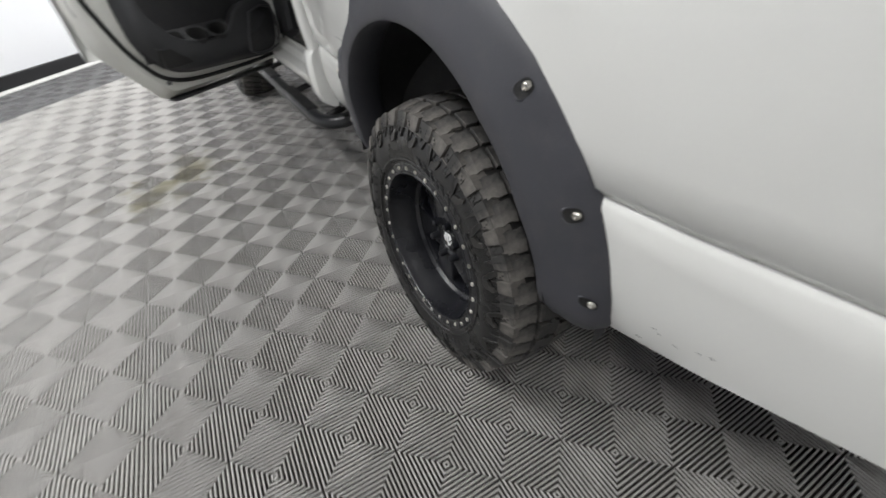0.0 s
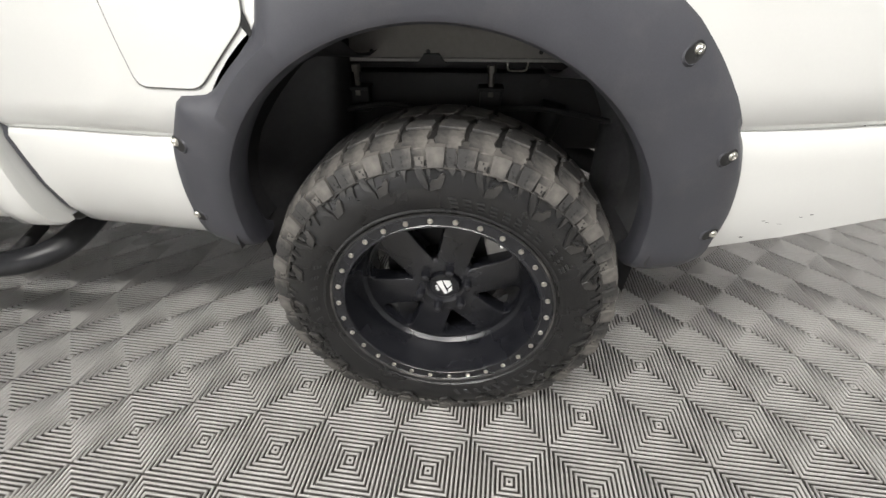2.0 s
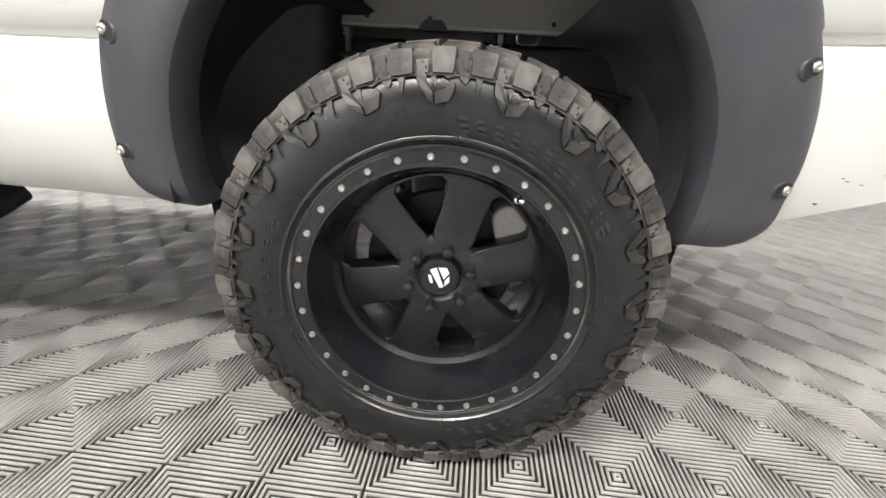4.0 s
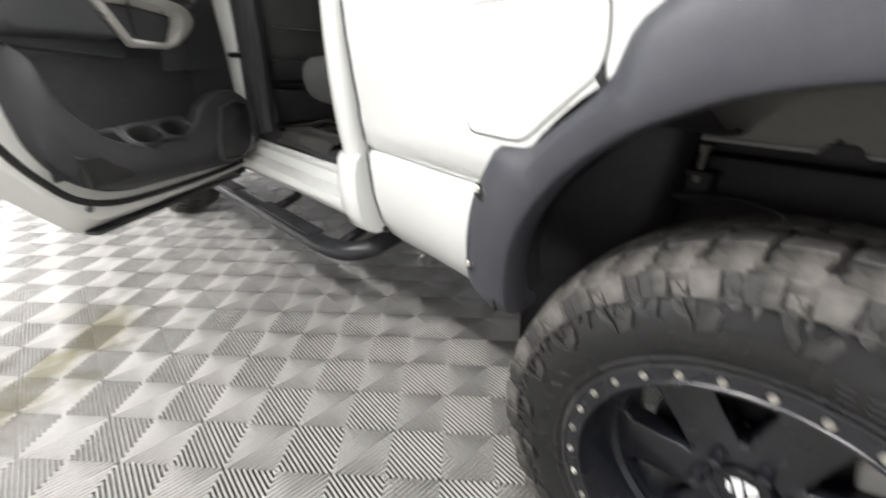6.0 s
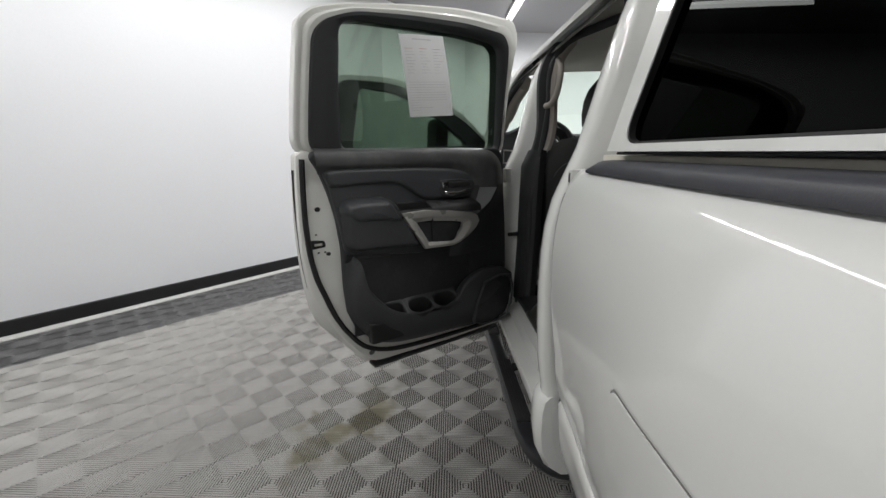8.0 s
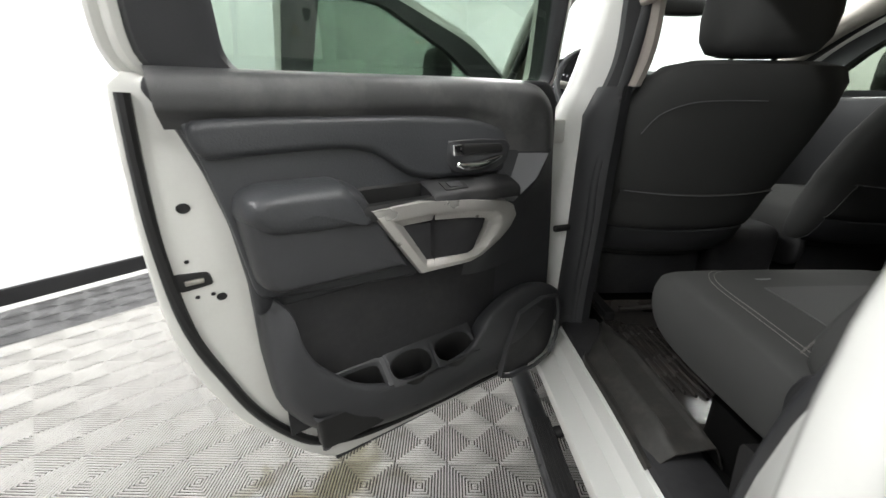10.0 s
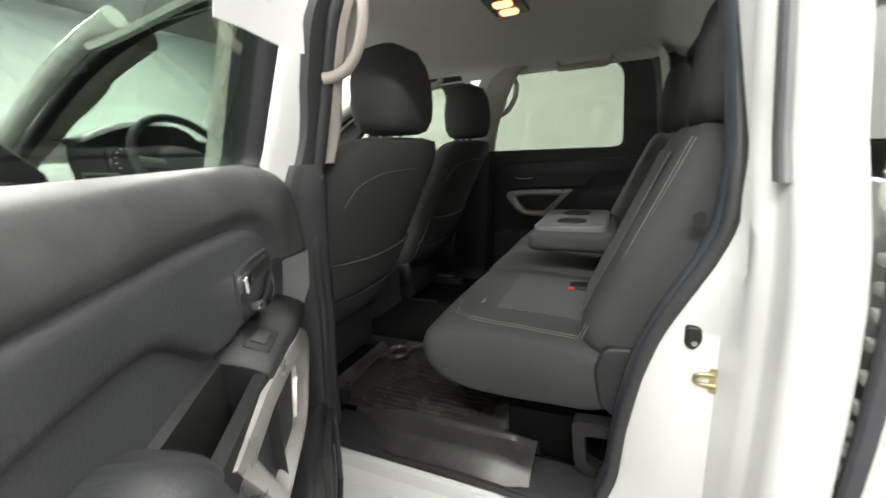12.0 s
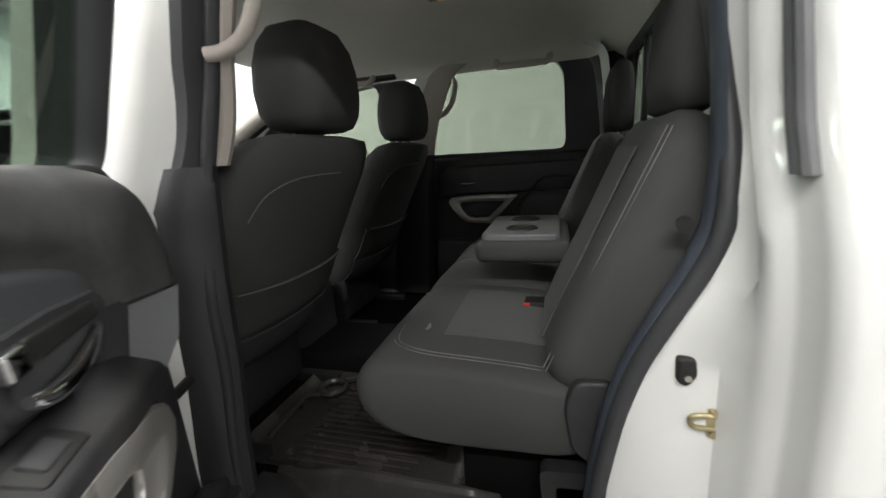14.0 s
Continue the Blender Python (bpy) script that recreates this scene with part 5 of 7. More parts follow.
def padded(name, outline, lo, hi, material, edge, label="", r=0.034):
    """A soft padded form: a convex outline rises in a round edge to a nearly flat face."""
    o = resample(rounded(outline, r, 6), 84)
    n = len(o)
    inward = []
    for i in range(n):
        a, b = Vector(o[i - 3]), Vector(o[(i + 3) % n])
        d = (b - a).normalized()
        inward.append(Vector((-d.y, d.x)))
    cu, cz = sum(p[0] for p in o) / n, sum(p[1] for p in o) / n
    if inward[0].dot(Vector((cu, cz)) - Vector(o[0])) < 0:
        inward = [-v for v in inward]
    rows = []
    for k in range(9):
        a = math.pi / 2 * k / 8
        ins = edge * (1 - math.cos(a))
        rows.append([dp(p[0] + v.x * ins, p[1] + v.y * ins, lo + (hi - lo) * math.sin(a)) for p, v in zip(o, inward)])
    top = rows[-1]
    for t in (0.7, 0.35, 0.01):
        rows.append([dp(cu + (v.x - cu) * t, cz + (v.z - cz) * t, hi + 0.003 * (1 - t)) for v in top])
    bm = bmesh.new()
    grid(bm, rows, wrap_u=True)
    return part(name, bm, material, door, label, angle=60)


# top roll under the window, turning down at the hinge end: edge, ridge, lip and tuck lines (u, z, w)
EDGE = [(1.022, 1.527, 0.026), (0.80, 1.529, 0.027), (0.50, 1.533, 0.028), (0.34, 1.534, 0.031), (0.25, 1.531, 0.036), (0.18, 1.518, 0.035), (0.125, 1.478, 0.031), (0.103, 1.42, 0.03), (0.096, 1.366, 0.03)]
RIDGE = [(1.022, 1.502, 0.054), (0.80, 1.504, 0.056), (0.50, 1.511, 0.060), (0.37, 1.512, 0.069), (0.285, 1.507, 0.083), (0.238, 1.488, 0.093), (0.217, 1.458, 0.099), (0.211, 1.42, 0.103), (0.208, 1.366, 0.106)]
LIP = [(1.020, 1.466, 0.056), (0.80, 1.469, 0.058), (0.50, 1.473, 0.062), (0.405, 1.468, 0.067), (0.345, 1.452, 0.072), (0.307, 1.428, 0.076), (0.288, 1.402, 0.077), (0.280, 1.384, 0.077), (0.278, 1.366, 0.076)]
TUCK = [(1.012, 1.438, 0.036), (0.80, 1.441, 0.038), (0.52, 1.443, 0.040), (0.43, 1.436, 0.043), (0.375, 1.420, 0.046), (0.342, 1.402, 0.048), (0.325, 1.386, 0.050), (0.318, 1.376, 0.050), (0.315, 1.366, 0.050)]
rows = []
for e, r, l, t in zip(*(curve(c, 7) for c in (EDGE, RIDGE, LIP, TUCK))):
    bulge = Vector((0, 0.004, 0.006))
    rows.append([dp(q.x, q.y, q.z) for q in curve([e, e.lerp(r, 0.5) + bulge, r, r.lerp(l, 0.5) + Vector((0, 0, 0.003)), l, l.lerp(t, 0.45) - Vector((0, 0, 0.003)), t], 3)])
part("top_roll", sheet(rows), M_ROLL, door, "grained plastic top roll", angle=70)
# padded upper panel
PAD = [(1.0, 1.452), (0.90, 1.456), (0.60, 1.456), (0.42, 1.448), (0.30, 1.425), (0.238, 1.39), (0.222, 1.34), (0.225, 1.285), (0.255, 1.262), (0.50, 1.27), (0.53, 1.22), (0.56, 1.088), (0.922, 1.124), (0.945, 1.27), (0.975, 1.398)]
raised("recessed_panel", PAD, 0.02, 0.042, M_LEATHER, 0.008, "charcoal vinyl panel behind the armrest", 0.03, 4)
SWELL = [(0.992, 1.452), (0.90, 1.456), (0.60, 1.456), (0.42, 1.448), (0.30, 1.425), (0.245, 1.392), (0.230, 1.345), (0.262, 1.316), (0.34, 1.312), (0.45, 1.314), (0.54, 1.318), (0.595, 1.332), (0.635, 1.362), (0.675, 1.387), (0.73, 1.396), (0.86, 1.394), (0.978, 1.388)]
raised("padded_panel", SWELL, 0.02, 0.058, M_LEATHER, 0.017, "padded charcoal vinyl panel with a swept lower edge", 0.03, 6)
# armrest: a soft upper roll over a grained lower face
padded("armrest", [(0.942, 1.300), (0.925, 1.335), (0.76, 1.345), (0.715, 1.325), (0.602, 1.132), (0.90, 1.140), (0.925, 1.165)], 0.02, 0.100, M_TRIM, 0.026, "charcoal door armrest block")
padded("armrest_pad", [(0.945, 1.300), (0.935, 1.335), (0.90, 1.348), (0.765, 1.347), (0.735, 1.328), (0.682, 1.243), (0.80, 1.243), (0.90, 1.250), (0.93, 1.272)], 0.03, 0.112, M_LEATHER, 0.032, "soft charcoal vinyl armrest pad")
# switch pod and grab bowl behind the silver trim
rows = []
for u, dz, dw in ((0.298, -0.03, 0.0), (0.299, -0.004, 0.0), (0.308, 0.0, 0.0), (0.40, 0.002, 0.0), (0.48, 0.003, 0.0), (0.555, 0.003, 0.0), (0.562, -0.002, 0.0), (0.563, -0.14, 0.0)):
    rows.append([dp(u, z + dz, w + dw) for w, z in ((0.040, 1.314), (0.050, 1.3125), (0.068, 1.307), (0.086, 1.299), (0.099, 1.292), (0.104, 1.285), (0.104, 1.262))])
part("switch_pod", sheet(rows), M_LINER, door, "dark plastic switch shelf", angle=50)
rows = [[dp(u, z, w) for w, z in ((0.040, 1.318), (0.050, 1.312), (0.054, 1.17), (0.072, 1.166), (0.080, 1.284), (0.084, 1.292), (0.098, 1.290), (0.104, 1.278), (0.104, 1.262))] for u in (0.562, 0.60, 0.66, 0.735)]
# black all over: the pocket's shade is put into its colour
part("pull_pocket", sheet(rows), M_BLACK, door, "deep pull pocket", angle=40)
slope = lambda u, w, h: Vector((u, w, 1.308 - 0.50 * (w - 0.070) + h))
bm = bmesh.new()
prism(bm, rounded([(0.525, 0.064), (0.458, 0.064), (0.458, 0.094), (0.525, 0.094)], 0.005), slope, -0.004, 0.0035, 0.0012, 2)
sw = part("window_switch", bm, M_BLACK, door, "black window switch")
bm = bmesh.new()
prism(bm, rounded([(0.510, 0.070), (0.473, 0.070), (0.473, 0.088), (0.510, 0.088)], 0.003), slope, 0.002, 0.0062, 0.0015, 2)
part("rocker", bm, M_TRIM, sw)
SO = [(0.716, 1.284), (0.60, 1.288), (0.46, 1.276), (0.35, 1.258), (0.315, 1.240), (0.302, 1.214), (0.318, 1.188), (0.355, 1.160), (0.415, 1.128), (0.455, 1.118), (0.598, 1.122)]
SI = [(0.634, 1.236), (0.56, 1.236), (0.46, 1.226), (0.405, 1.217), (0.396, 1.208), (0.400, 1.190), (0.418, 1.165), (0.438, 1.142), (0.455, 1.137), (0.50, 1.140), (0.575, 1.147)]
bm = bmesh.new()
s0, s1 = sub(SO, 5), sub(SI, 5)
band(bm, [(s0, 0.090), (s0, 0.098), (mixo(s0, s1, 0.08), 0.105), (mixo(s0, s1, 0.5), 0.108), (mixo(s0, s1, 0.62), 0.106), (mixo(s0, s1, 0.72), 0.100), (mixo(s0, s1, 0.97), 0.094), (s1, 0.088), (s1, 0.080)])
part("pull_trim", bm, M_SILVER, door, "brushed silver plastic door pull trim", angle=30)
raised("pull_bowl", [(0.640, 1.24), (0.395, 1.22), (0.44, 1.13), (0.58, 1.142)], 0.074, 0.0892, M_LINER, 0.004, "", 0.015)
# pale strip between trim pieces
ROWS = ((1.37, ((0.32, 0.055), (0.285, 0.07), (0.235, 0.096), (0.208, 0.106), (0.182, 0.097), (0.14, 0.062), (0.095, 0.03))),
        (1.30, ((0.335, 0.05), (0.303, 0.066), (0.27, 0.09), (0.25, 0.106), (0.22, 0.095), (0.16, 0.06), (0.09, 0.03))),
        (1.24, ((0.36, 0.040), (0.343, 0.052), (0.323, 0.070), (0.305, 0.084), (0.27, 0.084), (0.19, 0.058), (0.085, 0.03))),
        (1.15, ((0.40, 0.032), (0.385, 0.040), (0.365, 0.054), (0.345, 0.064), (0.30, 0.066), (0.21, 0.05), (0.08, 0.03))),
        (1.05, ((0.44, 0.028), (0.42, 0.034), (0.39, 0.045), (0.36, 0.048), (0.31, 0.045), (0.22, 0.038), (0.075, 0.03))))
part("hinge_end", sheet([[dp(u, z, w) for u, w in r] for z, r in ROWS]), M_TRIM, door, "curved hinge end of the trim", angle=60)
STRIP = ((1.362, ((0.284, 0.0735), (0.236, 0.0985), (0.2085, 0.1085))), (1.30, ((0.302, 0.069), (0.27, 0.0928), (0.25, 0.1085))), (1.244, ((0.341, 0.0545), (0.322, 0.0725), (0.3045, 0.0865))))
part("trim_strip", sheet([[dp(u, z, w + 0.0015) for u, w in r] for z, r in STRIP]), M_PALETRIM, door, "pale grey trim strip", angle=60)
# inner handle: bowl and chrome lever
HO = [(0.492, 1.400), (0.405, 1.402), (0.318, 1.396), (0.300, 1.380), (0.308, 1.345), (0.345, 1.322), (0.42, 1.318), (0.482, 1.330), (0.498, 1.36)]
HI = [(p[0] + (0.40 - p[0]) * 0.14, p[1] + (1.36 - p[1]) * 0.16) for p in HO]
bm = bmesh.new()
h0, h1 = sub(HO, 4), sub(HI, 4)
band(bm, [(h0, 0.05), (h0, 0.0590), (mixo(h0, h1, 0.4), 0.0615), (h1, 0.0600), (mixo(h0, h1, 2.0), 0.0588), (mixo(h0, h1, 6.0), 0.0586)], wrap=False)
handle = part("handle_bowl", bm, M_TRIM, door, "dark recessed handle bowl", angle=50)
bm = bmesh.new()
lever = curve([dp(0.330, 1.357, 0.060), dp(0.37, 1.349, 0.067), dp(0.42, 1.343, 0.074), dp(0.465, 1.345, 0.078), dp(0.484, 1.350, 0.076)], 6)
tube(bm, lever, [0.004 + 0.0068 * math.sin(math.pi * (0.08 + 0.84 * i / (len(lever) - 1))) for i in range(len(lever))], 12)
part("lever", bm, M_CHROME, handle, "chrome inner door lever")
raised("lock_tab", [(0.490, 1.392), (0.462, 1.394), (0.462, 1.368), (0.488, 1.366)], 0.052, 0.073, M_CHROME, 0.004, "", 0.005, 3, handle)
raised("lever_back", [(0.455, 1.392), (0.33, 1.388), (0.325, 1.368), (0.455, 1.366)], 0.05, 0.065, M_BLACK, 0.004, "", 0.01, 3, handle)

# lower storage bin: front wall, ends, floor, cup holders
LIP = [(0.900, 1.130), (0.876, 1.094), (0.863, 1.024), (0.842, 0.973), (0.796, 0.920), (0.748, 0.876), (0.668, 0.842), (0.555, 0.828), (0.448, 0.834), (0.396, 0.869), (0.362, 0.915), (0.306, 0.948), (0.24, 0.965), (0.18, 0.966), (0.110, 0.950), (0.06, 0.92)]
LOWB = [(0.930, 1.09), (0.928, 1.0), (0.918, 0.89), (0.885, 0.815), (0.83, 0.756), (0.76, 0.716), (0.68, 0.698), (0.58, 0.690), (0.48, 0.684), (0.40, 0.680), (0.32, 0.675), (0.25, 0.670), (0.18, 0.665), (0.12, 0.662), (0.075, 0.70), (0.052, 0.76)]
lipc, lowc = [(v.x, v.y) for v in curve([(u, z, 0) for u, z in LIP], 4)], [(v.x, v.y) for v in curve([(u, z, 0) for u, z in LOWB], 4)]
rows = []
for i, (a, b) in enumerate(zip(lipc, lowc)):
    k = i / (len(lipc) - 1)
    out = 0.060 + 0.027 * smooth01(k / 0.12) * (1 - 0.25 * smooth01((k - 0.75) / 0.25))
    inn = 0.045 if k > 0.62 else out - 0.020
    row = []
    for t, w in ((0.06, 0.032 if k > 0.6 else inn - 0.004), (0.0, inn), (-0.02, out - 0.010), (0.0, out - 0.002), (0.06, out), (0.30, out + 0.004), (0.60, out - 0.002), (0.82, out - 0.018), (0.94, out - 0.04), (1.0, 0.020)):
        row.append(dp(a[0] + (b[0] - a[0]) * t, a[1] + (b[1] - a[1]) * t, w))
    rows.append(row)
part("storage_bin", sheet(rows), M_TRIM, door, "charcoal storage bin with cup holders", angle=60)
bm = bmesh.new()
prism(bm, rounded([(0.74, 0.03), (0.40, 0.03), (0.40, 0.060), (0.70, 0.060)], 0.01), lambda u, w, z: Vector((u, w, z)), 0.735, 0.742)
part("bin_floor", bm, M_LINER, door, smooth=False)
bm = bmesh.new()
box(bm, (0.30, 0.028, 0.78), (0.90, 0.0325, 1.10), 0.001, 1)
part("bin_back", bm, M_LINER, door)
for u0, u1, uc, ru, square in ((0.538, 0.668, 0.603, 0.058, 2.4), (0.398, 0.538, 0.468, 0.062, 2.4), (0.680, 0.862, 0.771, 0.088, 6.0)):
    n = 40
    ang = [2 * math.pi * i / n for i in range(n)]
    hole = [(uc + ru * math.copysign(abs(math.cos(a)) ** (2 / square), math.cos(a)), 0.063 + 0.026 * math.copysign(abs(math.sin(a)) ** (2 / square), math.sin(a))) for a in ang]
    edge = resample([(u1, 0.060), (u1, 0.090), (u0, 0.090), (u0, 0.030), (u1, 0.030)], n)
    bm = bmesh.new()
    tilt = lambda w: 0.062 * (0.09 - w) / 0.06
    rows = [[Vector((p[0], p[1], 0.838 + tilt(p[1]))) for p in edge]]
    for rr, z in ((1.04, 0.841), (1.0, 0.837), (0.97, 0.832), (0.88, 0.752), (0.02, 0.748)):
        rows.append([Vector((uc + (p[0] - uc) * rr, 0.063 + (p[1] - 0.063) * rr, z + (tilt(p[1]) if z > 0.83 else 0.0))) for p in hole])
    grid(bm, rows[:4], wrap_u=True)
    holder = part("cup_holder" if square < 3 else "bin_well", bm, M_TRIM, door, "moulded cup holder" if square < 3 else "open storage well")
    # the inside is coloured black to stand for the shade down the well
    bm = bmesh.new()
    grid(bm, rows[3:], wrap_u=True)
    part("well", bm, M_BLACK, holder, "inside of the holder, coloured black for its shade")
bm = bmesh.new()
prism(bm, [(0.032, 0.742), (0.078, 0.742), (0.086, 0.846), (0.060, 0.868), (0.032, 0.895)], lambda w, z, u: Vector((u, w, z)), 0.668, 0.680)
part("bin_divider", bm, M_TRIM, door)
# speaker grille at the hinge end
SPK = [(0.255, 0.905), (0.16, 0.928), (0.09, 0.915), (0.072, 0.86), (0.075, 0.77), (0.10, 0.715), (0.17, 0.695), (0.27, 0.70), (0.315, 0.72), (0.30, 0.80)]
sp = raised("speaker_grille", SPK, 0.05, 0.0865, M_LINER, 0.006, "black speaker grille", 0.03)
bm = bmesh.new()
q = sub(SPK, 4)
band(bm, [(mixo(q, [(0.18, 0.81)] * len(q), -0.05), 0.088), (mixo(q, [(0.18, 0.81)] * len(q), -0.04), 0.103), (mixo(q, [(0.18, 0.81)] * len(q), 0.03), 0.1035), (mixo(q, [(0.18, 0.81)] * len(q), 0.05), 0.096)], wrap=False)
part("grille_rim", bm, M_TRIM, sp)

# the form taped inside the window
form = thing("paper_form", "white printed paper form hung inside the door window", "paper", DM)
bm = bmesh.new()


def sheet_point(i, j, d=0.0):
    """A place on the hanging sheet: i down, j across, both 0 to 1; it curls a little."""
    a, b = Vector((0.760, 0.192, 1.898)), Vector((0.578, 0.196, 1.916))
    c, e = Vector((0.689, 0.137, 1.640)), Vector((0.522, 0.183, 1.652))
    p = a.lerp(b, j).lerp(c.lerp(e, j), i)
    return p + Vector((0, 0.006 * math.sin(3.0 * i) + 0.004 * math.sin(5 * j + i) + d, 0))


rows = [[sheet_point(i / 12, j / 8) for j in range(9)] for i in range(13)]
part("sheet", sheet(rows, 0.0006), M_PAPER, form)


def ink(j0, i0, dj, di, material):
    bm = bmesh.new()
    grid(bm, [[sheet_point(i, j0 + dj * k / 4, 0.0012) for k in range(5)] for i in (i0, i0 + di)])
    part("print_line", bm, material, form, smooth=False)


rr = random.Random(7)
ink(0.25, 0.05, 0.45, 0.012, M_INK)
for c in range(3):
    for k in range(9):
        ink(0.07 + 0.31 * c, 0.16 + 0.036 * k, rr.uniform(0.12, 0.25), 0.005, M_INKRED if k == 0 else M_INK)
for k in range(12):
    ink(0.06, 0.56 + 0.032 * k, rr.choice((0.84, 0.84, 0.5, 0.22)), 0.0045, M_INK)

# ---- cab shell: floor, walls, roof lining, far side, front ----
bm = bmesh.new()
box(bm, (0.43, 1.08, 0.66), (2.0, 3.5, 0.722), 0.01)
part("cab_floor", bm, M_CARPET, truck, "black carpeted cab floor")
bm = bmesh.new()
prism(bm, rounded([(1.00, 0.70), (1.06, 0.80), (1.37, 0.80), (1.43, 0.70)], 0.03), lambda x, z, y: Vector((x, y, z)), 1.5, 3.3)
part("tunnel", bm, M_CARPET, truck)
# rear wall with a window
bm = bmesh.new()
ring(bm, [(0.44, 0.70), (1.99, 0.70), (1.99, 1.97), (0.44, 1.97)], rounded([(0.62, 1.54), (1.81, 1.54), (1.76, 1.88), (0.67, 1.88)], 0.05, 5), lambda x, z, y: Vector((x, y, z)), 1.045, 1.075, 80)
part("cab_rear_wall", bm, M_LINER, truck, smooth=False)
bm = bmesh.new()
ring(bm, rounded([(0.60, 1.52), (1.83, 1.52), (1.78, 1.90), (0.65, 1.90)], 0.05, 5), rounded([(0.64, 1.56), (1.79, 1.56), (1.745, 1.865), (0.685, 1.865)], 0.05, 5), lambda x, z, y: Vector((x, y, z)), 1.07, 1.09, 80)
part("rear_window_frame", bm, M_BLACK, truck)
for x0 in (1.0, 1.40):
    bm = bmesh.new()
    box(bm, (x0, 1.068, 1.55), (x0 + 0.03, 1.085, 1.88), 0.004)
    part("rear_window_mullion", bm, M_BLACK, truck)
bm = bmesh.new()
box(bm, (0.62, 1.055, 1.54), (1.81, 1.059, 1.89))
g = part("rear_window", bm, M_GLASSF, truck, "tinted rear cab window", smooth=False)
g.visible_shadow = False
# headliner
rows = []
for k in range(26):
    y = 1.075 + 1.725 * k / 25
    drop = 0.11 * smooth01((1.22 - y) / 0.16)
    fwd, up = 0.18 * smooth01((y - 2.2) / 0.6), 0.05 * smooth01((y - 2.1) / 0.7)
    rows.append([Vector((x, y + fwd * max(0.0, 1 - ((x - CX) / 0.72) ** 2), z - drop + up * max(0.0, 1 - ((x - CX) / 0.72) ** 2))) for x, z in ((0.445, 1.925), (0.455, 1.945), (0.50, 1.972), (0.60, 1.992), (0.80, 2.003), (CX, 2.010), (1.63, 2.003), (1.83, 1.992), (1.93, 1.972), (1.975, 1.945), (1.985, 1.925))])
part("headliner", sheet(rows), M_HEADLINER, truck, "grey cloth roof lining", angle=60)
# seals round the near opening, inner pillar covers
bm = bmesh.new()
rear_line = [Vector((max(cab_x(z) + 0.158, 0.428), y + 0.004, z)) for z, y in OPEN_REAR]
front_line = [Vector((jamb_x(z) + 0.004, y - 0.004, z)) for z, y in OPEN_FRONT]
tube(bm, curve(rear_line, 4) + curve([rear_line[-1] + Vector((0.01, 0.12, 0.0)), front_line[-1] + Vector((0.01, -0.1, 0.0))], 3) + list(reversed(curve(front_line, 4))), 0.0155, 10)
tube(bm, [front_line[0], Vector((0.44, 2.04, 0.738)), Vector((0.44, 1.40, 0.738)), rear_line[0]], 0.013, 8)
part("opening_seal", bm, M_SEAL, truck, "dark grey rubber door opening seal")
for side in (-1, 1):
    rows = []
    for z in [0.74 + 0.785 * k / 20 for k in range(21)]:
        yf = lerp_table(OPEN_FRONT, z)
        xo = jamb_x(z)
        rows.append([mir(p, side) for p in ((xo - 0.044, yf + 0.088, z), (xo - 0.049, yf + 0.065, z), (xo - 0.046, yf + 0.025, z), (xo - 0.024, yf + 0.002, z), (xo + 0.006, yf - 0.018, z), (0.455, yf - 0.022, z), (0.49, yf + 0.0, z), (0.50, yf + 0.05, z), (0.49, yf + 0.20, z), (0.45, yf + 0.24, z))])
    part("lower_pillar_cover", sheet(rows), M_SEAL, truck, "black lower pillar cover")
    rows = []
    for z in [1.525 + 0.43 * k / 14 for k in range(15)]:
        yf = lerp_table(OPEN_FRONT, z)
        xo = jamb_x(z)
        rows.append([mir(p, side) for p in ((xo + 0.004, yf - 0.010, z), (xo + 0.008, yf - 0.022, z), (xo + 0.022, yf - 0.030, z), (xo + 0.040, yf - 0.022, z), (xo + 0.055, yf + 0.03, z), (xo + 0.050, yf + 0.10, z), (xo + 0.01, yf + 0.12, z))])
    part("upper_pillar_cover", sheet(rows), M_BEIGE, truck, "greige upper pillar cover")
    rows = []
    for z in [0.72 + 1.2 * k / 30 for k in range(31)]:
        yr = lerp_table(OPEN_REAR, z)
        rows.append([mir(p, side) for p in ((0.435, yr + 0.012, z), (0.445, yr + 0.020, z), (0.47, yr + 0.022, z), (0.52, yr - 0.01, z), (0.56, yr - 0.05, z), (0.58, 1.085, z))])
    part("rear_pillar_cover", sheet(rows), M_BLUEGREY if side < 0 else M_TRIM, truck, "slate grey rear pillar cover")
    # grab handles
    bm = bmesh.new()
    pts = curve([mir(p, side) for p in ((0.462, 1.930, 1.905), (0.472, 1.900, 1.907), (0.480, 1.878, 1.888), (0.483, 1.872, 1.860), (0.483, 1.887, 1.797), (0.480, 1.920, 1.748), (0.470, 1.955, 1.727), (0.458, 1.985, 1.722))], 6)
    tube(bm, pts, 0.0135, 12)
    part("grab_handle", bm, M_BEIGE, truck, "greige pillar grab handle")
for y0, x in ((1.53, 1.955), (2.45, 1.955)):
    bm = bmesh.new()
    tube(bm, curve([(x, y0 + 0.13, 1.955), (x - 0.03, y0 + 0.115, 1.925), (x - 0.04, y0 + 0.09, 1.92), (x - 0.04, y0 - 0.09, 1.92), (x - 0.03, y0 - 0.115, 1.925), (x, y0 - 0.13, 1.955)], 5), 0.015, 10)
    part("roof_handle", bm, M_BEIGE, truck, "greige roof grab handle")
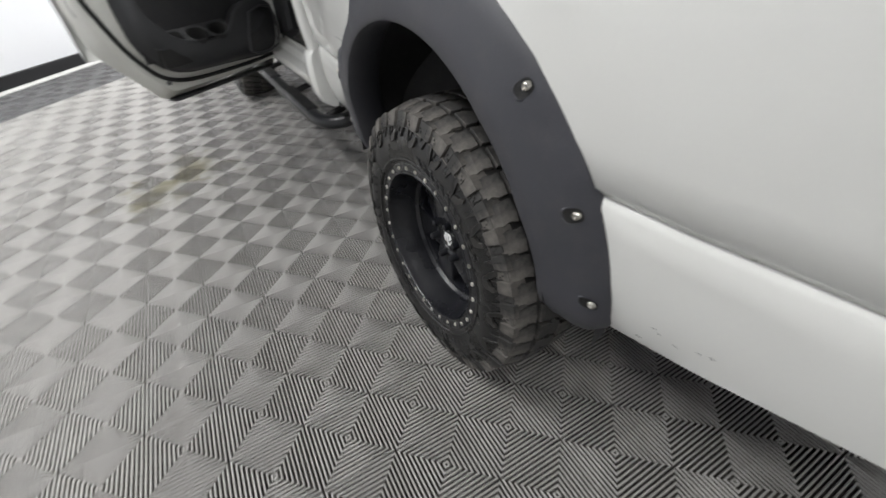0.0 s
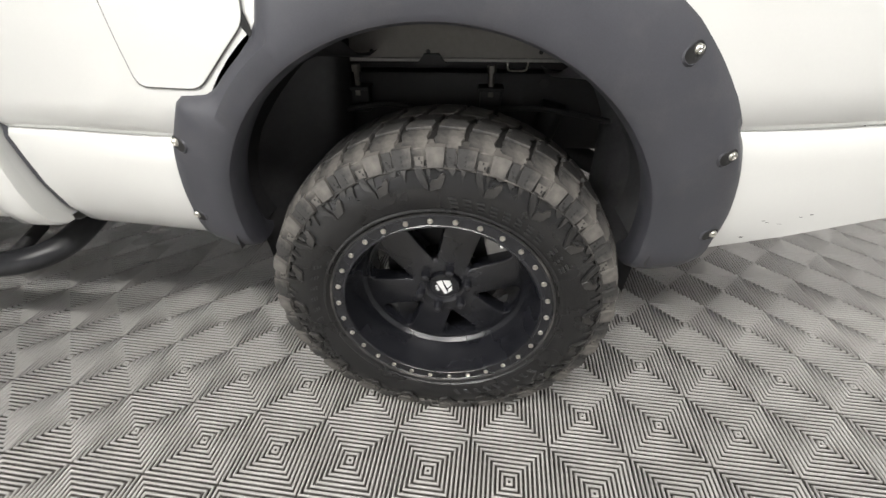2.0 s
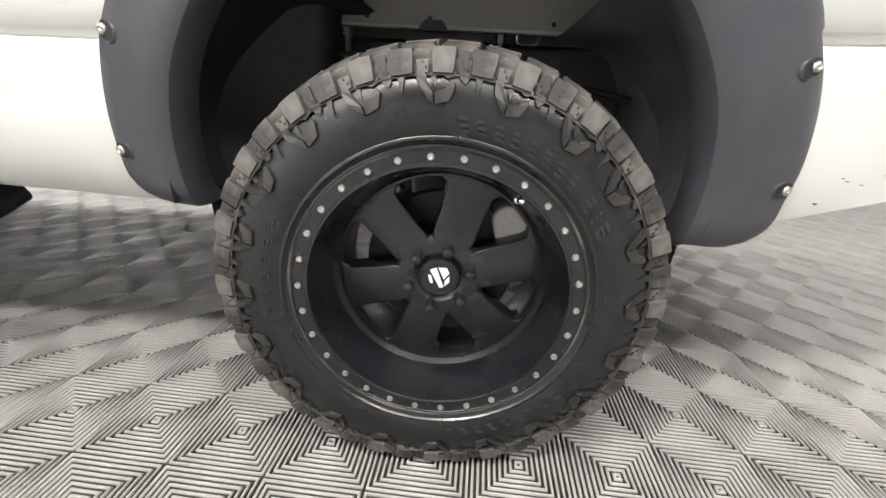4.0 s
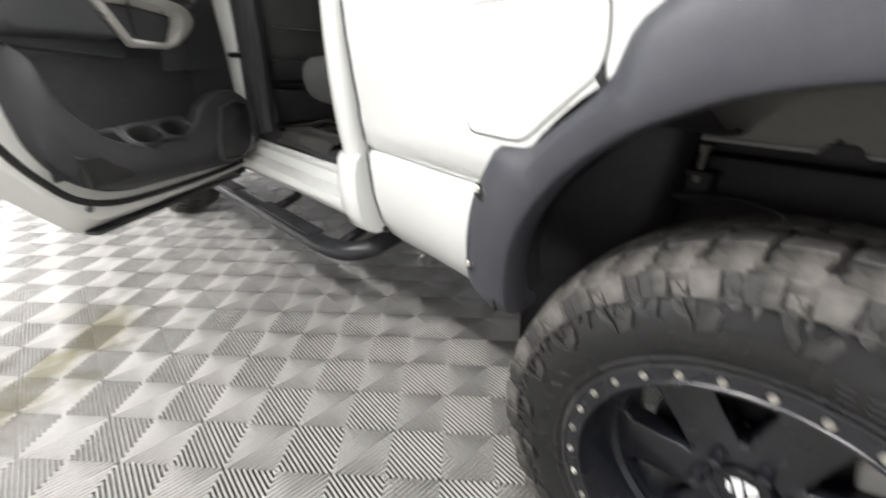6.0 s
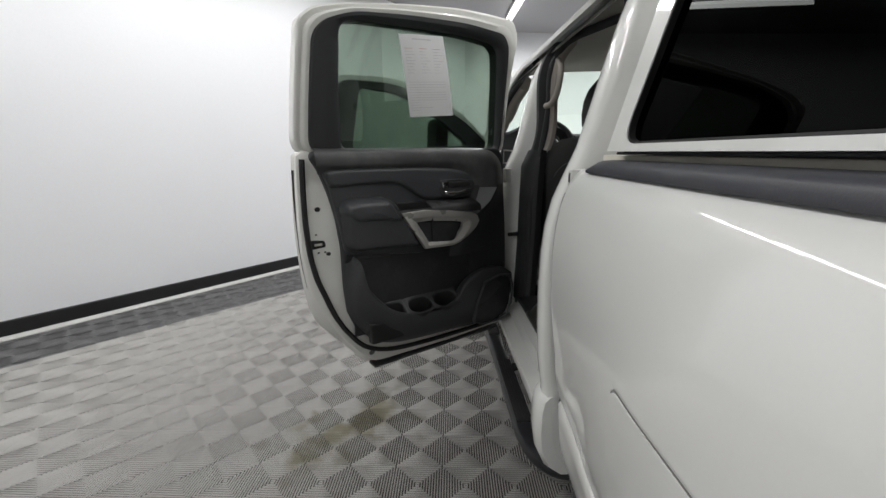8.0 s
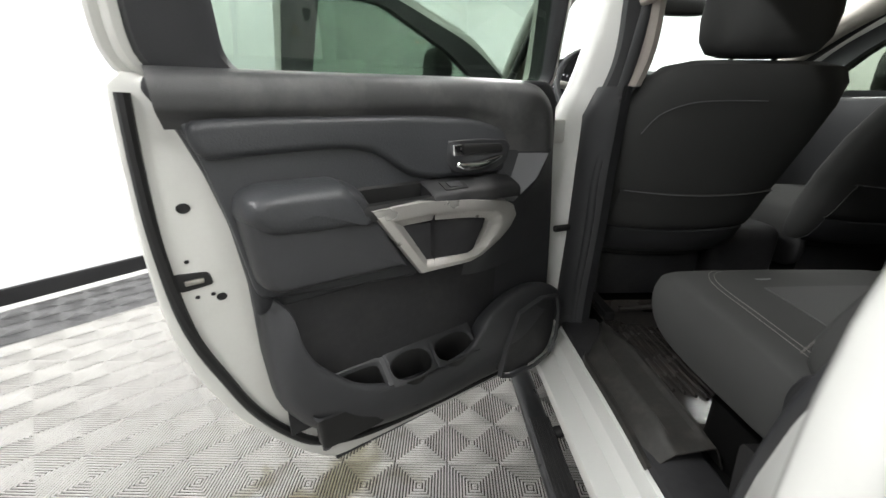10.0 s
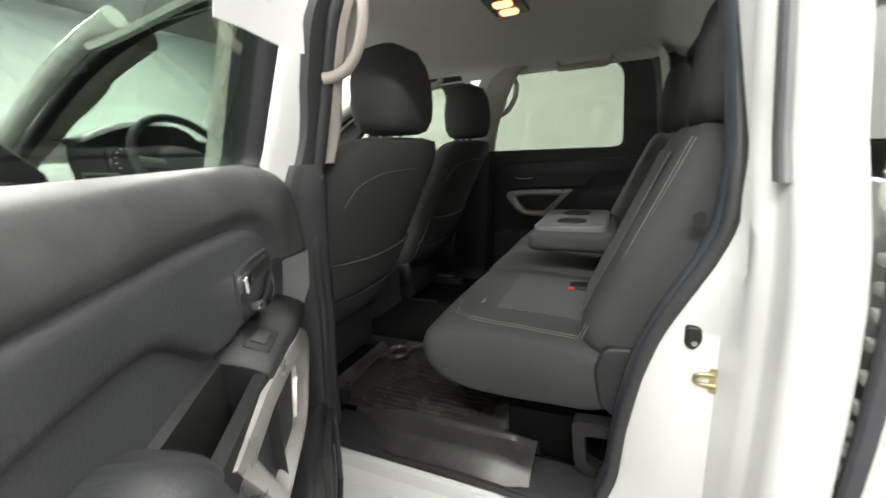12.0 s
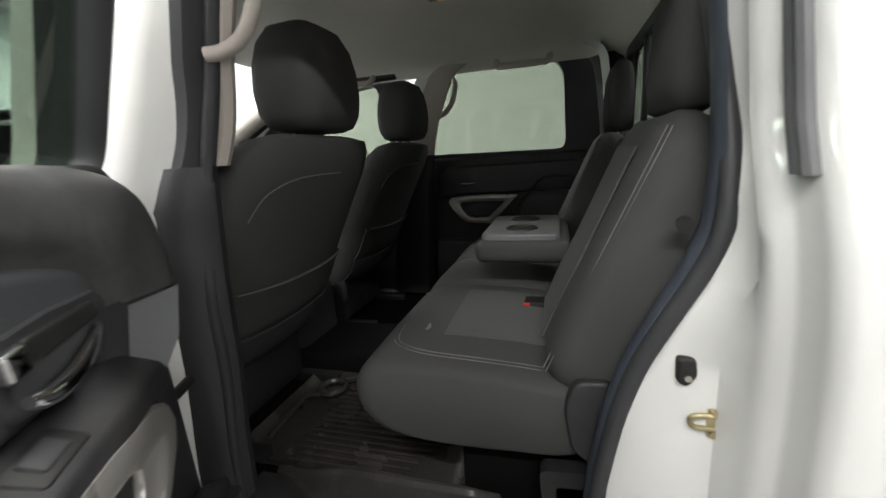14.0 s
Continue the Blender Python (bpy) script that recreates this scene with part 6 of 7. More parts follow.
# striker, bump stop, seal strip, gap filler, scuff plate
bm = bmesh.new()
prism(bm, rounded([(1.185, 1.150), (1.165, 1.150), (1.158, 1.120), (1.165, 1.090), (1.185, 1.090)], 0.006), lambda y, z, x: Vector((x, y, z)), 0.396, 0.404, 0.002)
striker = part("striker_plate", bm, M_BRASS, truck, "gold zinc door striker", m=Matrix.Translation((-0.012, -0.018, 0)) @ Matrix.Translation((0.398, 1.176, 1.12)) @ Matrix.Scale(0.78, 4) @ Matrix.Translation((-0.398, -1.176, -1.12)))
bm = bmesh.new()
tube(bm, curve([(0.396, 1.172, 1.135), (0.396, 1.205, 1.133), (0.396, 1.213, 1.122), (0.396, 1.205, 1.110), (0.396, 1.172, 1.108)], 5), 0.0052, 10)
part("striker_loop", bm, M_BRASS, striker)
for z in (1.143, 1.098):
    bm = bmesh.new()
    tube(bm, [(0.398, 1.174, z), (0.391, 1.174, z)], 0.007, 8)
    part("screw", bm, M_BRASS, striker)
bm = bmesh.new()
prism(bm, rounded([(1.206, 1.216), (1.182, 1.216), (1.179, 1.188), (1.192, 1.170), (1.206, 1.178)], 0.008), lambda y, z, x: Vector((0.80 - x, y, z)), 0.395, 0.412, 0.005)
bump_stop = part("bump_stop", bm, M_BLACK, truck, "black rubber bump stop")
bm = bmesh.new()
tube(bm, [(0.392, 1.192, 1.186), (0.3855, 1.192, 1.186)], 0.005, 8)
part("stop_screw", bm, M_STEEL, bump_stop)
rows = []
for k in range(16):
    z = 1.472 + 0.42 * k / 15
    x = cab_x(z)
    rows.append([Vector(p) for p in ((x + 0.018, 1.112, z), (x + 0.018, 1.124, z), (x + 0.024, 1.129, z), (x + 0.034, 1.128, z), (x + 0.037, 1.1255, z), (x + 0.040, 1.128, z), (x + 0.050, 1.129, z), (x + 0.056, 1.124, z), (x + 0.056, 1.115, z))])
part("jamb_seal", sheet(rows), M_GREYTRIM, truck, "dark grey rubber strip on the door jamb")
bm = bmesh.new()
rows = []
for k in range(30):
    z = 0.62 + 0.80 * k / 29
    x = bed_x(0.985, z)
    rows.append([Vector((x + dx, y, z)) for dx, y in ((0.008, 1.004), (0.005, 1.012), (0.007, 1.022), (0.016, 1.026), (0.030, 1.022), (0.034, 1.004))])
grid(bm, rows, wrap_u=True, cap=True)
filler = part("bed_gap_seal", bm, M_FLARE, truck, "dark rubber seal between cab and bed")
for k in range(18):
    z = 0.70 + 0.042 * k + 0.006 * math.sin(5 * k)
    x = bed_x(0.985, z)
    bm = bmesh.new()
    box(bm, (x + 0.046, 1.004, z), (x + 0.072, 1.0155, z + 0.016), 0.003)
    part("seal_tab", bm, M_STRIP, filler)
bm = bmesh.new()
box(bm, (0.262, 1.002, 1.436), (0.300, 1.030, 1.476), 0.005)
corner = part("bed_corner_cap", bm, M_STRIP, truck, "pale plastic bed corner cap")
bm = bmesh.new()
box(bm, (0.2608, 1.010, 1.445), (0.264, 1.020, 1.468), 0.001, 1)
part("cap_slot", bm, M_BLACK, corner)
rows = []
for k in range(24):
    y = 1.30 + 0.80 * k / 23
    wob = 0.004
    rows.append([Vector(p) for p in ((0.394, y, 0.736), (0.401, y, 0.751), (0.43, y, 0.757 + wob), (0.47, y, 0.762), (0.52, y, 0.752 + wob), (0.545, y, 0.728), (0.55, y, 0.70))])
part("scuff_plate", sheet(rows), M_LINER, truck, "dusty black sill scuff plate")

# far side of the cab: doors with dark trim and green-white windows
FWIN = rounded([(1.325, 1.515), (2.085, 1.525), (2.03, 1.958), (1.38, 1.952), (1.335, 1.89)], 0.05, 5)
FOUT = [(1.10, 1.47), (2.19, 1.47), (2.10, 1.975), (1.20, 1.975)]
fx = lambda y, z, x: Vector((x, y, z))
bm = bmesh.new()
ring(bm, FOUT, FWIN, fx, 2.04, 2.10, 240)
far_door = part("far_rear_door", bm, M_TRIM, truck, "closed far rear door with dark trim", smooth=False)
bm = bmesh.new()
prism(bm, rounded([(1.13, 0.74), (2.13, 0.74), (2.13, 1.505), (1.13, 1.505)], 0.03), lambda y, z, x: Vector((4.06 - x, y, z)), 1.94, 2.03, 0.02)
part("trim_panel", bm, M_TRIM, far_door)
bm = bmesh.new()
prism(bm, rounded([(1.18, 1.46), (1.95, 1.455), (2.03, 1.40), (2.02, 1.28), (1.9, 1.30), (1.5, 1.30), (1.45, 1.37), (1.18, 1.38)], 0.03), lambda y, z, x: Vector((4.06 - x, y, z)), 2.0, 2.05, 0.015)
part("padded_panel", bm, M_LEATHER, far_door)
bm = bmesh.new()
prism(bm, rounded([(1.18, 1.30), (1.50, 1.31), (1.56, 1.26), (1.60, 1.13), (1.18, 1.13)], 0.03), lambda y, z, x: Vector((4.06 - x, y, z)), 2.0, 2.10, 0.025)
part("armrest", bm, M_LEATHER, far_door)
SO2 = [(1.570, 1.292), (1.70, 1.296), (1.86, 1.294), (1.935, 1.285), (1.948, 1.262), (1.925, 1.222), (1.885, 1.175), (1.845, 1.150), (1.715, 1.142)]
SI2 = [(1.635, 1.262), (1.70, 1.265), (1.83, 1.264), (1.882, 1.260), (1.888, 1.248), (1.872, 1.218), (1.848, 1.190), (1.826, 1.176), (1.735, 1.171)]
bm = bmesh.new()
a0, a1 = sub(SO2, 4), sub(SI2, 4)
grid(bm, [[Vector((x, y, z)) for y, z in o] for o, x in ((a0, 2.01), (a0, 1.965), (mixo(a0, a1, 0.5), 1.960), (a1, 1.968), (a1, 2.01))], wrap_u=True)
part("pull_trim", bm, M_SILVER, far_door, "silver door pull trim")
bm = bmesh.new()
tube(bm, curve([(2.0, 1.80, 1.362), (1.985, 1.84, 1.358), (1.98, 1.88, 1.362), (1.99, 1.895, 1.372)], 4), [0.005] * 12 + [0.009], 8)
part("lever", bm, M_CHROME, far_door, "chrome inner door lever")
bm = bmesh.new()
prism(bm, rounded([(1.2, 1.03), (2.05, 1.05), (2.05, 0.80), (1.3, 0.78)], 0.05), lambda y, z, x: Vector((4.06 - x, y, z)), 2.0, 2.075, 0.02)
part("storage_bin", bm, M_TRIM, far_door)
bm = bmesh.new()
prism(bm, [(y, z) for y, z in FWIN], fx, 2.085, 2.089)
g = part("window_glass", bm, M_GLASSF, far_door, "tinted window glass", smooth=False)
g.visible_shadow = False
bm = bmesh.new()
prism(bm, rounded([(1.12, 0.58), (2.16, 0.58), (2.16, 1.50), (1.12, 1.50)], 0.03), fx, 2.10, 2.19, 0.03)
part("outer_panel", bm, M_PAINT, far_door)

FW2 = rounded([(2.28, 1.53), (3.15, 1.56), (2.95, 1.72), (2.62, 1.90), (2.35, 1.93)], 0.05, 5)
FO2 = rounded([(2.15, 1.48), (3.40, 1.50), (3.10, 1.75), (2.60, 1.965), (2.20, 1.975)], 0.11, 6)
for side in (-1, 1):
    px = 2.04 if side > 0 else 0.33
    bm = bmesh.new()
    ring(bm, FO2, FW2, fx, px, px + 0.06, 240)
    swing = None
    if side < 0:
        swing = Matrix.Translation((0.30, 3.28, 0)) @ Matrix.Rotation(radians(-69), 4, "Z") @ Matrix.Translation((-0.30, -3.28, 0))
    fd = part("front_door", bm, M_TRIM, truck, "white front door standing open" if side < 0 else "closed front door", m=swing, smooth=False)
    bm = bmesh.new()
    ring(bm, rounded([(2.125, 1.46), (3.44, 1.48), (3.12, 1.79), (2.62, 2.005), (2.17, 2.005)], 0.12, 6), FO2, fx, px - 0.004 if side < 0 else px, px + 0.03 if side < 0 else px + 0.07, 240)
    part("outer_frame", bm, M_PAINT, fd)
    bm = bmesh.new()
    prism(bm, FW2, fx, px + 0.03, px + 0.034)
    g = part("window_glass", bm, M_GLASS if side < 0 else M_GLASSF, fd, "tinted window glass", smooth=False)
    g.visible_shadow = False
    rows = []
    for z in [0.60 + 0.90 * k / 24 for k in range(25)]:
        x = cab_x(z)
        rows.append([mir((x + dx, y, z), side) for y, dx in ((2.128, 0.05), (2.130, 0.012), (2.140, 0.0), (2.6, -0.008), (3.1, 0.0), (3.28, 0.01), (3.29, 0.05))])
    part("outer_panel", sheet(rows), M_PAINT, fd)
    bm = bmesh.new()
    lo, hi = (0.40, 0.47) if side < 0 else (1.97, 2.04)
    box(bm, (lo, 2.17, 0.74), (hi, 3.2, 1.52), 0.02)
    part("trim_panel", bm, M_TRIM, fd)
    # mirror
    bm = bmesh.new()
    cxm = 0.04 if side < 0 else 2 * CX - 0.04
    pillow(bm, (cxm, 3.04, 1.64), (0.22, 0.13, 0.27), 4.0)
    tube(bm, [(cxm, 3.04, 1.56), (cxm + (0.14 if side < 0 else -0.14), 3.02, 1.52), (cxm + (0.25 if side < 0 else -0.25), 3.0, 1.50)], 0.035, 10)
    part("door_mirror", bm, M_BLACK, fd, "black door mirror housing")
    # front fender
    rows = []
    for z in [0.62 + 0.80 * k / 16 for k in range(17)]:
        low = max(z, 0.0)
        row = []
        for y in [3.30 + 0.06 * k for k in range(25)]:
            zz = z
            if abs(y - 3.62) < 0.50:
                zz = max(z, 0.52 + math.sqrt(0.25 - (y - 3.62) ** 2))
            row.append(mir((cab_x(min(zz, 1.42)) + 0.06 * smooth01((y - 4.2) / 0.6), y, min(zz, 1.42)), side))
        rows.append(row)
    part("front_fender", sheet(rows), M_PAINT, truck, "white front fender")
    # windscreen pillar
    bm = bmesh.new()
    sgn = -1 if side < 0 else 1
    tube(bm, curve([mir((0.468, 2.74, 1.985), side), mir((0.442, 3.00, 1.898), side), mir((0.416, 3.37, 1.722), side), mir((0.398, 3.70, 1.54), side)], 5), 0.034, 12)
    part("windscreen_pillar", bm, M_PAINT, truck, "white windscreen pillar")
    bm = bmesh.new()
    tube(bm, curve([mir((0.515, 2.70, 1.935), side), mir((0.495, 2.98, 1.845), side), mir((0.475, 3.33, 1.68), side), mir((0.46, 3.55, 1.57), side)], 5), 0.046, 12)
    part("pillar_cover", bm, M_BEIGE, truck)
    bm = bmesh.new()
    tube(bm, curve([mir((0.455, 2.20, 1.955), side), mir((0.462, 2.45, 1.948), side), mir((0.466, 2.70, 1.920), side), mir((0.442, 2.96, 1.832), side), mir((0.420, 3.30, 1.660), side), mir((0.405, 3.56, 1.52), side), mir((0.40, 3.62, 1.40), side)], 5), 0.022, 10)
    part("front_opening_seal", bm, M_BLACK, truck, "black rubber seal of the front door opening")
bm = bmesh.new()
wc = lambda x: 1 - ((x - CX) / 0.745) ** 2
grid(bm, [[Vector((x, 2.80 + 0.18 * wc(x) + 0.86 * k / 8, 2.068 - 0.115 * (1 - wc(x)) - 0.44 * k / 8)) for x in [0.475 + 1.48 * j / 14 for j in range(15)]] for k in range(9)])
g = part("windscreen", bm, M_SCREEN, truck, "clear windscreen")
g.visible_shadow = False
bm = bmesh.new()
grid(bm, [[Vector((x, 3.55 + 1.25 * k / 10, 1.50 - 0.10 * (k / 10) ** 2 - 0.08 * ((x - CX) / 0.9) ** 4)) for x in [0.30 + 1.83 * j / 14 for j in range(15)]] for k in range(11)])
part("bonnet", bm, M_PAINT, truck, "white bonnet")
bm = bmesh.new()
box(bm, (0.30, 4.72, 0.55), (2.13, 4.84, 1.40), 0.06)
part("front_end", bm, M_LINER, truck)

# ---- dashboard and steering wheel ----
dash = new("dashboard")
dash.parent = truck
dash.location = (0, 0.17, 0.03)
tagged(dash, "black moulded dashboard")
rows = []
for j in range(25):
    x = 0.46 + 1.51 * j / 24
    hood = 0.075 * math.exp(-((x - 0.74) / 0.20) ** 4)
    rows.append([Vector((x, y, z)) for y, z in ((3.02, 0.95), (2.99, 1.15), (2.97, 1.30), (2.985, 1.40), (3.02 - hood * 0.4, 1.56 + hood * 0.3), (3.00 - hood, 1.600 + hood), (3.03 - hood, 1.618 + hood), (3.12, 1.625 + hood * 0.7), (3.30, 1.60), (3.45, 1.55))])
part("moulding", sheet(rows), M_LEATHER, dash, angle=60)
bm = bmesh.new()
box(bm, (0.57, 2.985, 1.46), (0.91, 3.0, 1.625), 0.01)
cluster = part("instrument_cluster", bm, M_DIAL, dash, "dark instrument cluster with two dials")
for x in (0.645, 0.835):
    bm = bmesh.new()
    tube(bm, [Vector((x + 0.066 * math.cos(t), 2.982, 1.545 + 0.066 * math.sin(t))) for t in [2 * math.pi * i / 32 for i in range(32)]], 0.004, 6, closed=True)
    part("dial_ring", bm, M_CHROME, cluster)
    for k in range(11):
        t = radians(220 - 26 * k)
        bm = bmesh.new()
        tube(bm, [(x + 0.052 * math.cos(t), 2.981, 1.545 + 0.052 * math.sin(t)), (x + 0.043 * math.cos(t), 2.981, 1.545 + 0.043 * math.sin(t))], 0.0022, 5)
        part("dial_mark", bm, M_DIALWHITE if k < 8 else M_DIALRED, cluster)
for x0, z0, w, h in ((1.10, 1.36, 0.24, 0.17), (1.08, 1.15, 0.28, 0.14)):
    bm = bmesh.new()
    box(bm, (x0, 2.955, z0), (x0 + w, 2.975, z0 + h), 0.01)
    part("console_panel", bm, M_DIAL, dash)
bm = bmesh.new()
tube(bm, curve([(0.49, 2.945, 1.865), (0.515, 2.945, 1.845), (0.522, 2.985, 1.815), (0.522, 3.15, 1.755), (0.515, 3.205, 1.745), (0.485, 3.225, 1.765)], 5), 0.016, 10)
part("pillar_handle", bm, M_BEIGE, truck, "greige windscreen pillar handle")
bm = bmesh.new()
tube(bm, [(0.475, 2.968, 1.405), (0.575, 2.968, 1.405), (0.590, 2.968, 1.49), (0.475, 2.968, 1.50)], 0.007, 8, closed=True)
part("vent_trim", bm, M_SILVER, dash, "silver air vent surround")
bm = bmesh.new()
box(bm, (1.07, 2.34, 0.72), (1.36, 2.95, 1.02), 0.05, 4)
part("centre_console", bm, M_LINER, truck, "black centre console")
SW = Matrix.Translation((0.745, 2.95, 1.558)) @ pose(0, 0, 0, 66, 0, 0)
steer = new("steering_wheel")
steer.parent = truck
steer.matrix_local = SW
tagged(steer, "black leather steering wheel")
bm = bmesh.new()
tube(bm, [Vector((0.19 * math.cos(t), 0.19 * math.sin(t), 0)) for t in [2 * math.pi * i / 56 for i in range(56)]], 0.0165, 12, closed=True)
part("rim", bm, M_LEATHER, steer)
bm = bmesh.new()
pillow(bm, (0, -0.01, -0.02), (0.19, 0.15, 0.06), 3.2)
part("hub", bm, M_TRIM, steer)
for a, b in (((-0.08, 0, -0.015), (-0.18, 0.01, 0)), ((0.08, 0, -0.015), (0.18, 0.01, 0)), ((0.0, -0.07, -0.015), (0.0, -0.18, 0))):
    bm = bmesh.new()
    tube(bm, [a, b], 0.018, 8)
    part("spoke", bm, M_SILVER, steer)
bm = bmesh.new()
tube(bm, [(0.745, 2.99, 1.535), (0.745, 3.19, 1.45)], 0.05, 12)
part("steering_column", bm, M_TRIM, truck)
bm = bmesh.new()
pillow(bm, (1.2, 3.11, 1.935), (0.25, 0.04, 0.08), 4)
tube(bm, [(1.2, 3.12, 1.94), (1.2, 3.10, 2.005)], 0.011, 8)
part("rear_view_mirror", bm, M_BLACK, truck, "black rear-view mirror")

# ---- seats ----


def front_seat(x, forward=0.0):
    seat = new("front_seat")
    seat.parent = truck
    tagged(seat, "charcoal cloth front seat with stitched seams")
    lean = [(0.955, 2.265), (0.98, 2.225), (1.03, 2.190), (1.12, 2.140), (1.25, 2.075), (1.38, 2.010), (1.48, 1.957), (1.54, 1.930), (1.575, 1.928), (1.588, 1.965)]
    yb = lambda z: lerp_table(lean, z)
    rows = []
    for (z, y), (hw, th) in zip(lean, ((0.225, 0.10), (0.252, 0.15), (0.268, 0.18), (0.282, 0.20), (0.295, 0.205), (0.298, 0.195), (0.290, 0.18), (0.270, 0.16), (0.235, 0.125), (0.17, 0.05))):
        row = []
        for k in range(36):
            t = 2 * math.pi * k / 36
            c, s = math.cos(t), math.sin(t)
            px = math.copysign(abs(c) ** 0.55, c) * hw * 1.02
            py = math.copysign(abs(s) ** 0.7, s) * th / 2
            row.append(Vector((x + px, y + th / 2 + py + 0.10 * (px / 0.28) ** 2 * 0.25, z)))
        rows.append(row)
    bm = bmesh.new()
    grid(bm, rows, wrap_u=True, cap=True)
    back = part("backrest", bm, M_CLOTH, seat, angle=60)
    for pts, r in ((((-0.262, 1.40), (-0.235, 1.452), (-0.18, 1.482), (-0.10, 1.490), (0.02, 1.490)), 0.0015), (((-0.245, 1.222), (-0.12, 1.212), (0, 1.208), (0.12, 1.212), (0.245, 1.222)), 0.0016)):
        bm = bmesh.new()
        tube(bm, curve([(x + dx, yb(z) + 0.025 * (dx / 0.28) ** 2 - (0.003 if z > 1.3 else 0.011) + 0.012 * smooth01((abs(dx) - 0.17) / 0.08), z) for dx, z in pts], 5), r, 6)
        part("seam", bm, M_GREYTRIM, back)
    rows = []
    for z, d in ((1.208, 0.012), (1.212, -0.004), (1.208, -0.010), (1.198, -0.011), (1.188, -0.007), (1.15, -0.009), (1.10, -0.010), (1.075, -0.006), (1.07, 0.004)):
        rows.append([Vector((x + 0.250 * t, yb(z) + 0.022 * t * t + d + 0.013 * smooth01((abs(t) - 0.75) / 0.25), z + 0.012 * t * t)) for t in [-1 + 2 * k / 16 for k in range(17)]])
    part("map_pocket", sheet(rows, 0.005), M_CLOTH, back, "stretch map pocket")
    rows = []
    for z, d in ((1.072, 0.006), (1.066, -0.007), (1.03, -0.010), (0.990, -0.010), (0.972, -0.002), (0.966, 0.03)):
        rows.append([Vector((x + 0.245 * t, yb(max(z, 0.975)) + 0.020 * t * t + d + 0.020 * smooth01((abs(t) - 0.8) / 0.2), z + 0.012 * t * t)) for t in [-1 + 2 * k / 16 for k in range(17)]])
    part("lower_cover", sheet(rows, 0.004), M_TRIM, seat, "charcoal plastic lower back cover")
    bm = bmesh.new()
    rows = []
    for z, hw, th in ((1.598, 0.10, 0.09), (1.608, 0.130, 0.13), (1.64, 0.150, 0.155), (1.69, 0.155, 0.165), (1.75, 0.150, 0.160), (1.80, 0.132, 0.145), (1.838, 0.10, 0.115), (1.855, 0.055, 0.06)):
        rows.append([Vector((x + math.copysign(abs(math.cos(t)) ** 0.6, math.cos(t)) * hw * 0.97, 1.998 + math.copysign(abs(math.sin(t)) ** 0.7, math.sin(t)) * th * 0.6 + 0.02 * (1 - z + 0.7), z)) for t in [2 * math.pi * k / 32 for k in range(32)]])
    grid(bm, rows, wrap_u=True, cap=True)
    part("headrest", bm, M_CLOTH, seat, "rounded charcoal headrest", angle=60)
    for dx in (-0.06, 0.06):
        bm = bmesh.new()
        tube(bm, [(x + dx, 2.015, 1.56), (x + dx, 2.02, 1.63)], 0.0065, 10)
        part("headrest_post", bm, M_CHROME, seat)
    bm = bmesh.new()
    pillow(bm, (x, 2.52, 1.02), (0.52, 0.56, 0.20), 4.0)
    part("seat_cushion", bm, M_CLOTH, seat)
    bm = bmesh.new()
    box(bm, (x - 0.20, 2.30, 0.755), (x + 0.20, 2.7, 0.94), 0.02)
    part("seat_base", bm, M_LINER, seat)
    for dx in (-0.2, 0.2):
        bm = bmesh.new()
        box(bm, (x + dx - 0.02, 2.15, 0.722), (x + dx + 0.02, 2.75, 0.76), 0.006)
        part("seat_rail", bm, M_CHASSIS, seat)
    bm = bmesh.new()
    pillow(bm, (x - 0.225, 2.38, 0.93), (0.05, 0.22, 0.18), 3.0)
    part("side_cover", bm, M_LINER, seat)
    seat.location = (0.0, forward, 0.0)
    return seat


front_seat(0.790, -0.01)
front_seat(1.66, 0.06)

bench = new("rear_bench")
bench.parent = truck
tagged(bench, "charcoal cloth rear bench seat with light stitching")
CUSH = [(1.30, 1.065), (1.42, 1.088), (1.55, 1.098), (1.66, 1.100), (1.74, 1.094), (1.79, 1.072), (1.812, 1.035), (1.808, 0.99), (1.780, 0.950), (1.72, 0.925), (1.62, 0.915), (1.45, 0.918), (1.32, 0.93), (1.285, 1.0)]
for x0, x1 in ((0.50, 1.045), (1.05, 1.40), (1.405, 1.93)):
    bm = bmesh.new()
    rows = []
    cy, cz = 1.52, 1.005
    for x, f in ((x0, 0.80), (x0 + 0.008, 0.90), (x0 + 0.025, 0.965), (x0 + 0.05, 0.99), (x0 + 0.10, 1.0), ((x0 + x1) / 2, 1.008), (x1 - 0.10, 1.0), (x1 - 0.02, 0.995), (x1 - 0.006, 0.985), (x1, 0.97)):
        rows.append([Vector((x, cy + (y - cy) * f, cz + (z - cz) * f)) for y, z in [(v.x, v.y) for v in curve([(y, z, 0) for y, z in CUSH], 3, closed=True)]])
    grid(bm, rows, wrap_u=True, cap=True)
    part("seat_cushion", bm, M_CLOTH, bench, angle=60)
# inserts and stitching on the near cushion
bm = bmesh.new()
rows = []
for i in range(13):
    y = 1.33 + 0.30 * i / 12
    rows.append([Vector((0.66 + 0.32 * j / 8, y, lerp_table([(a, b) for a, b in CUSH[:6]], y) * 1.0 + 0.0045 + 0.0025 * math.sin(math.pi * j / 8))) for j in range(9)])
part("cushion_insert", sheet(rows, 0.004), M_CLOTH2, bench, "paler woven seat insert")


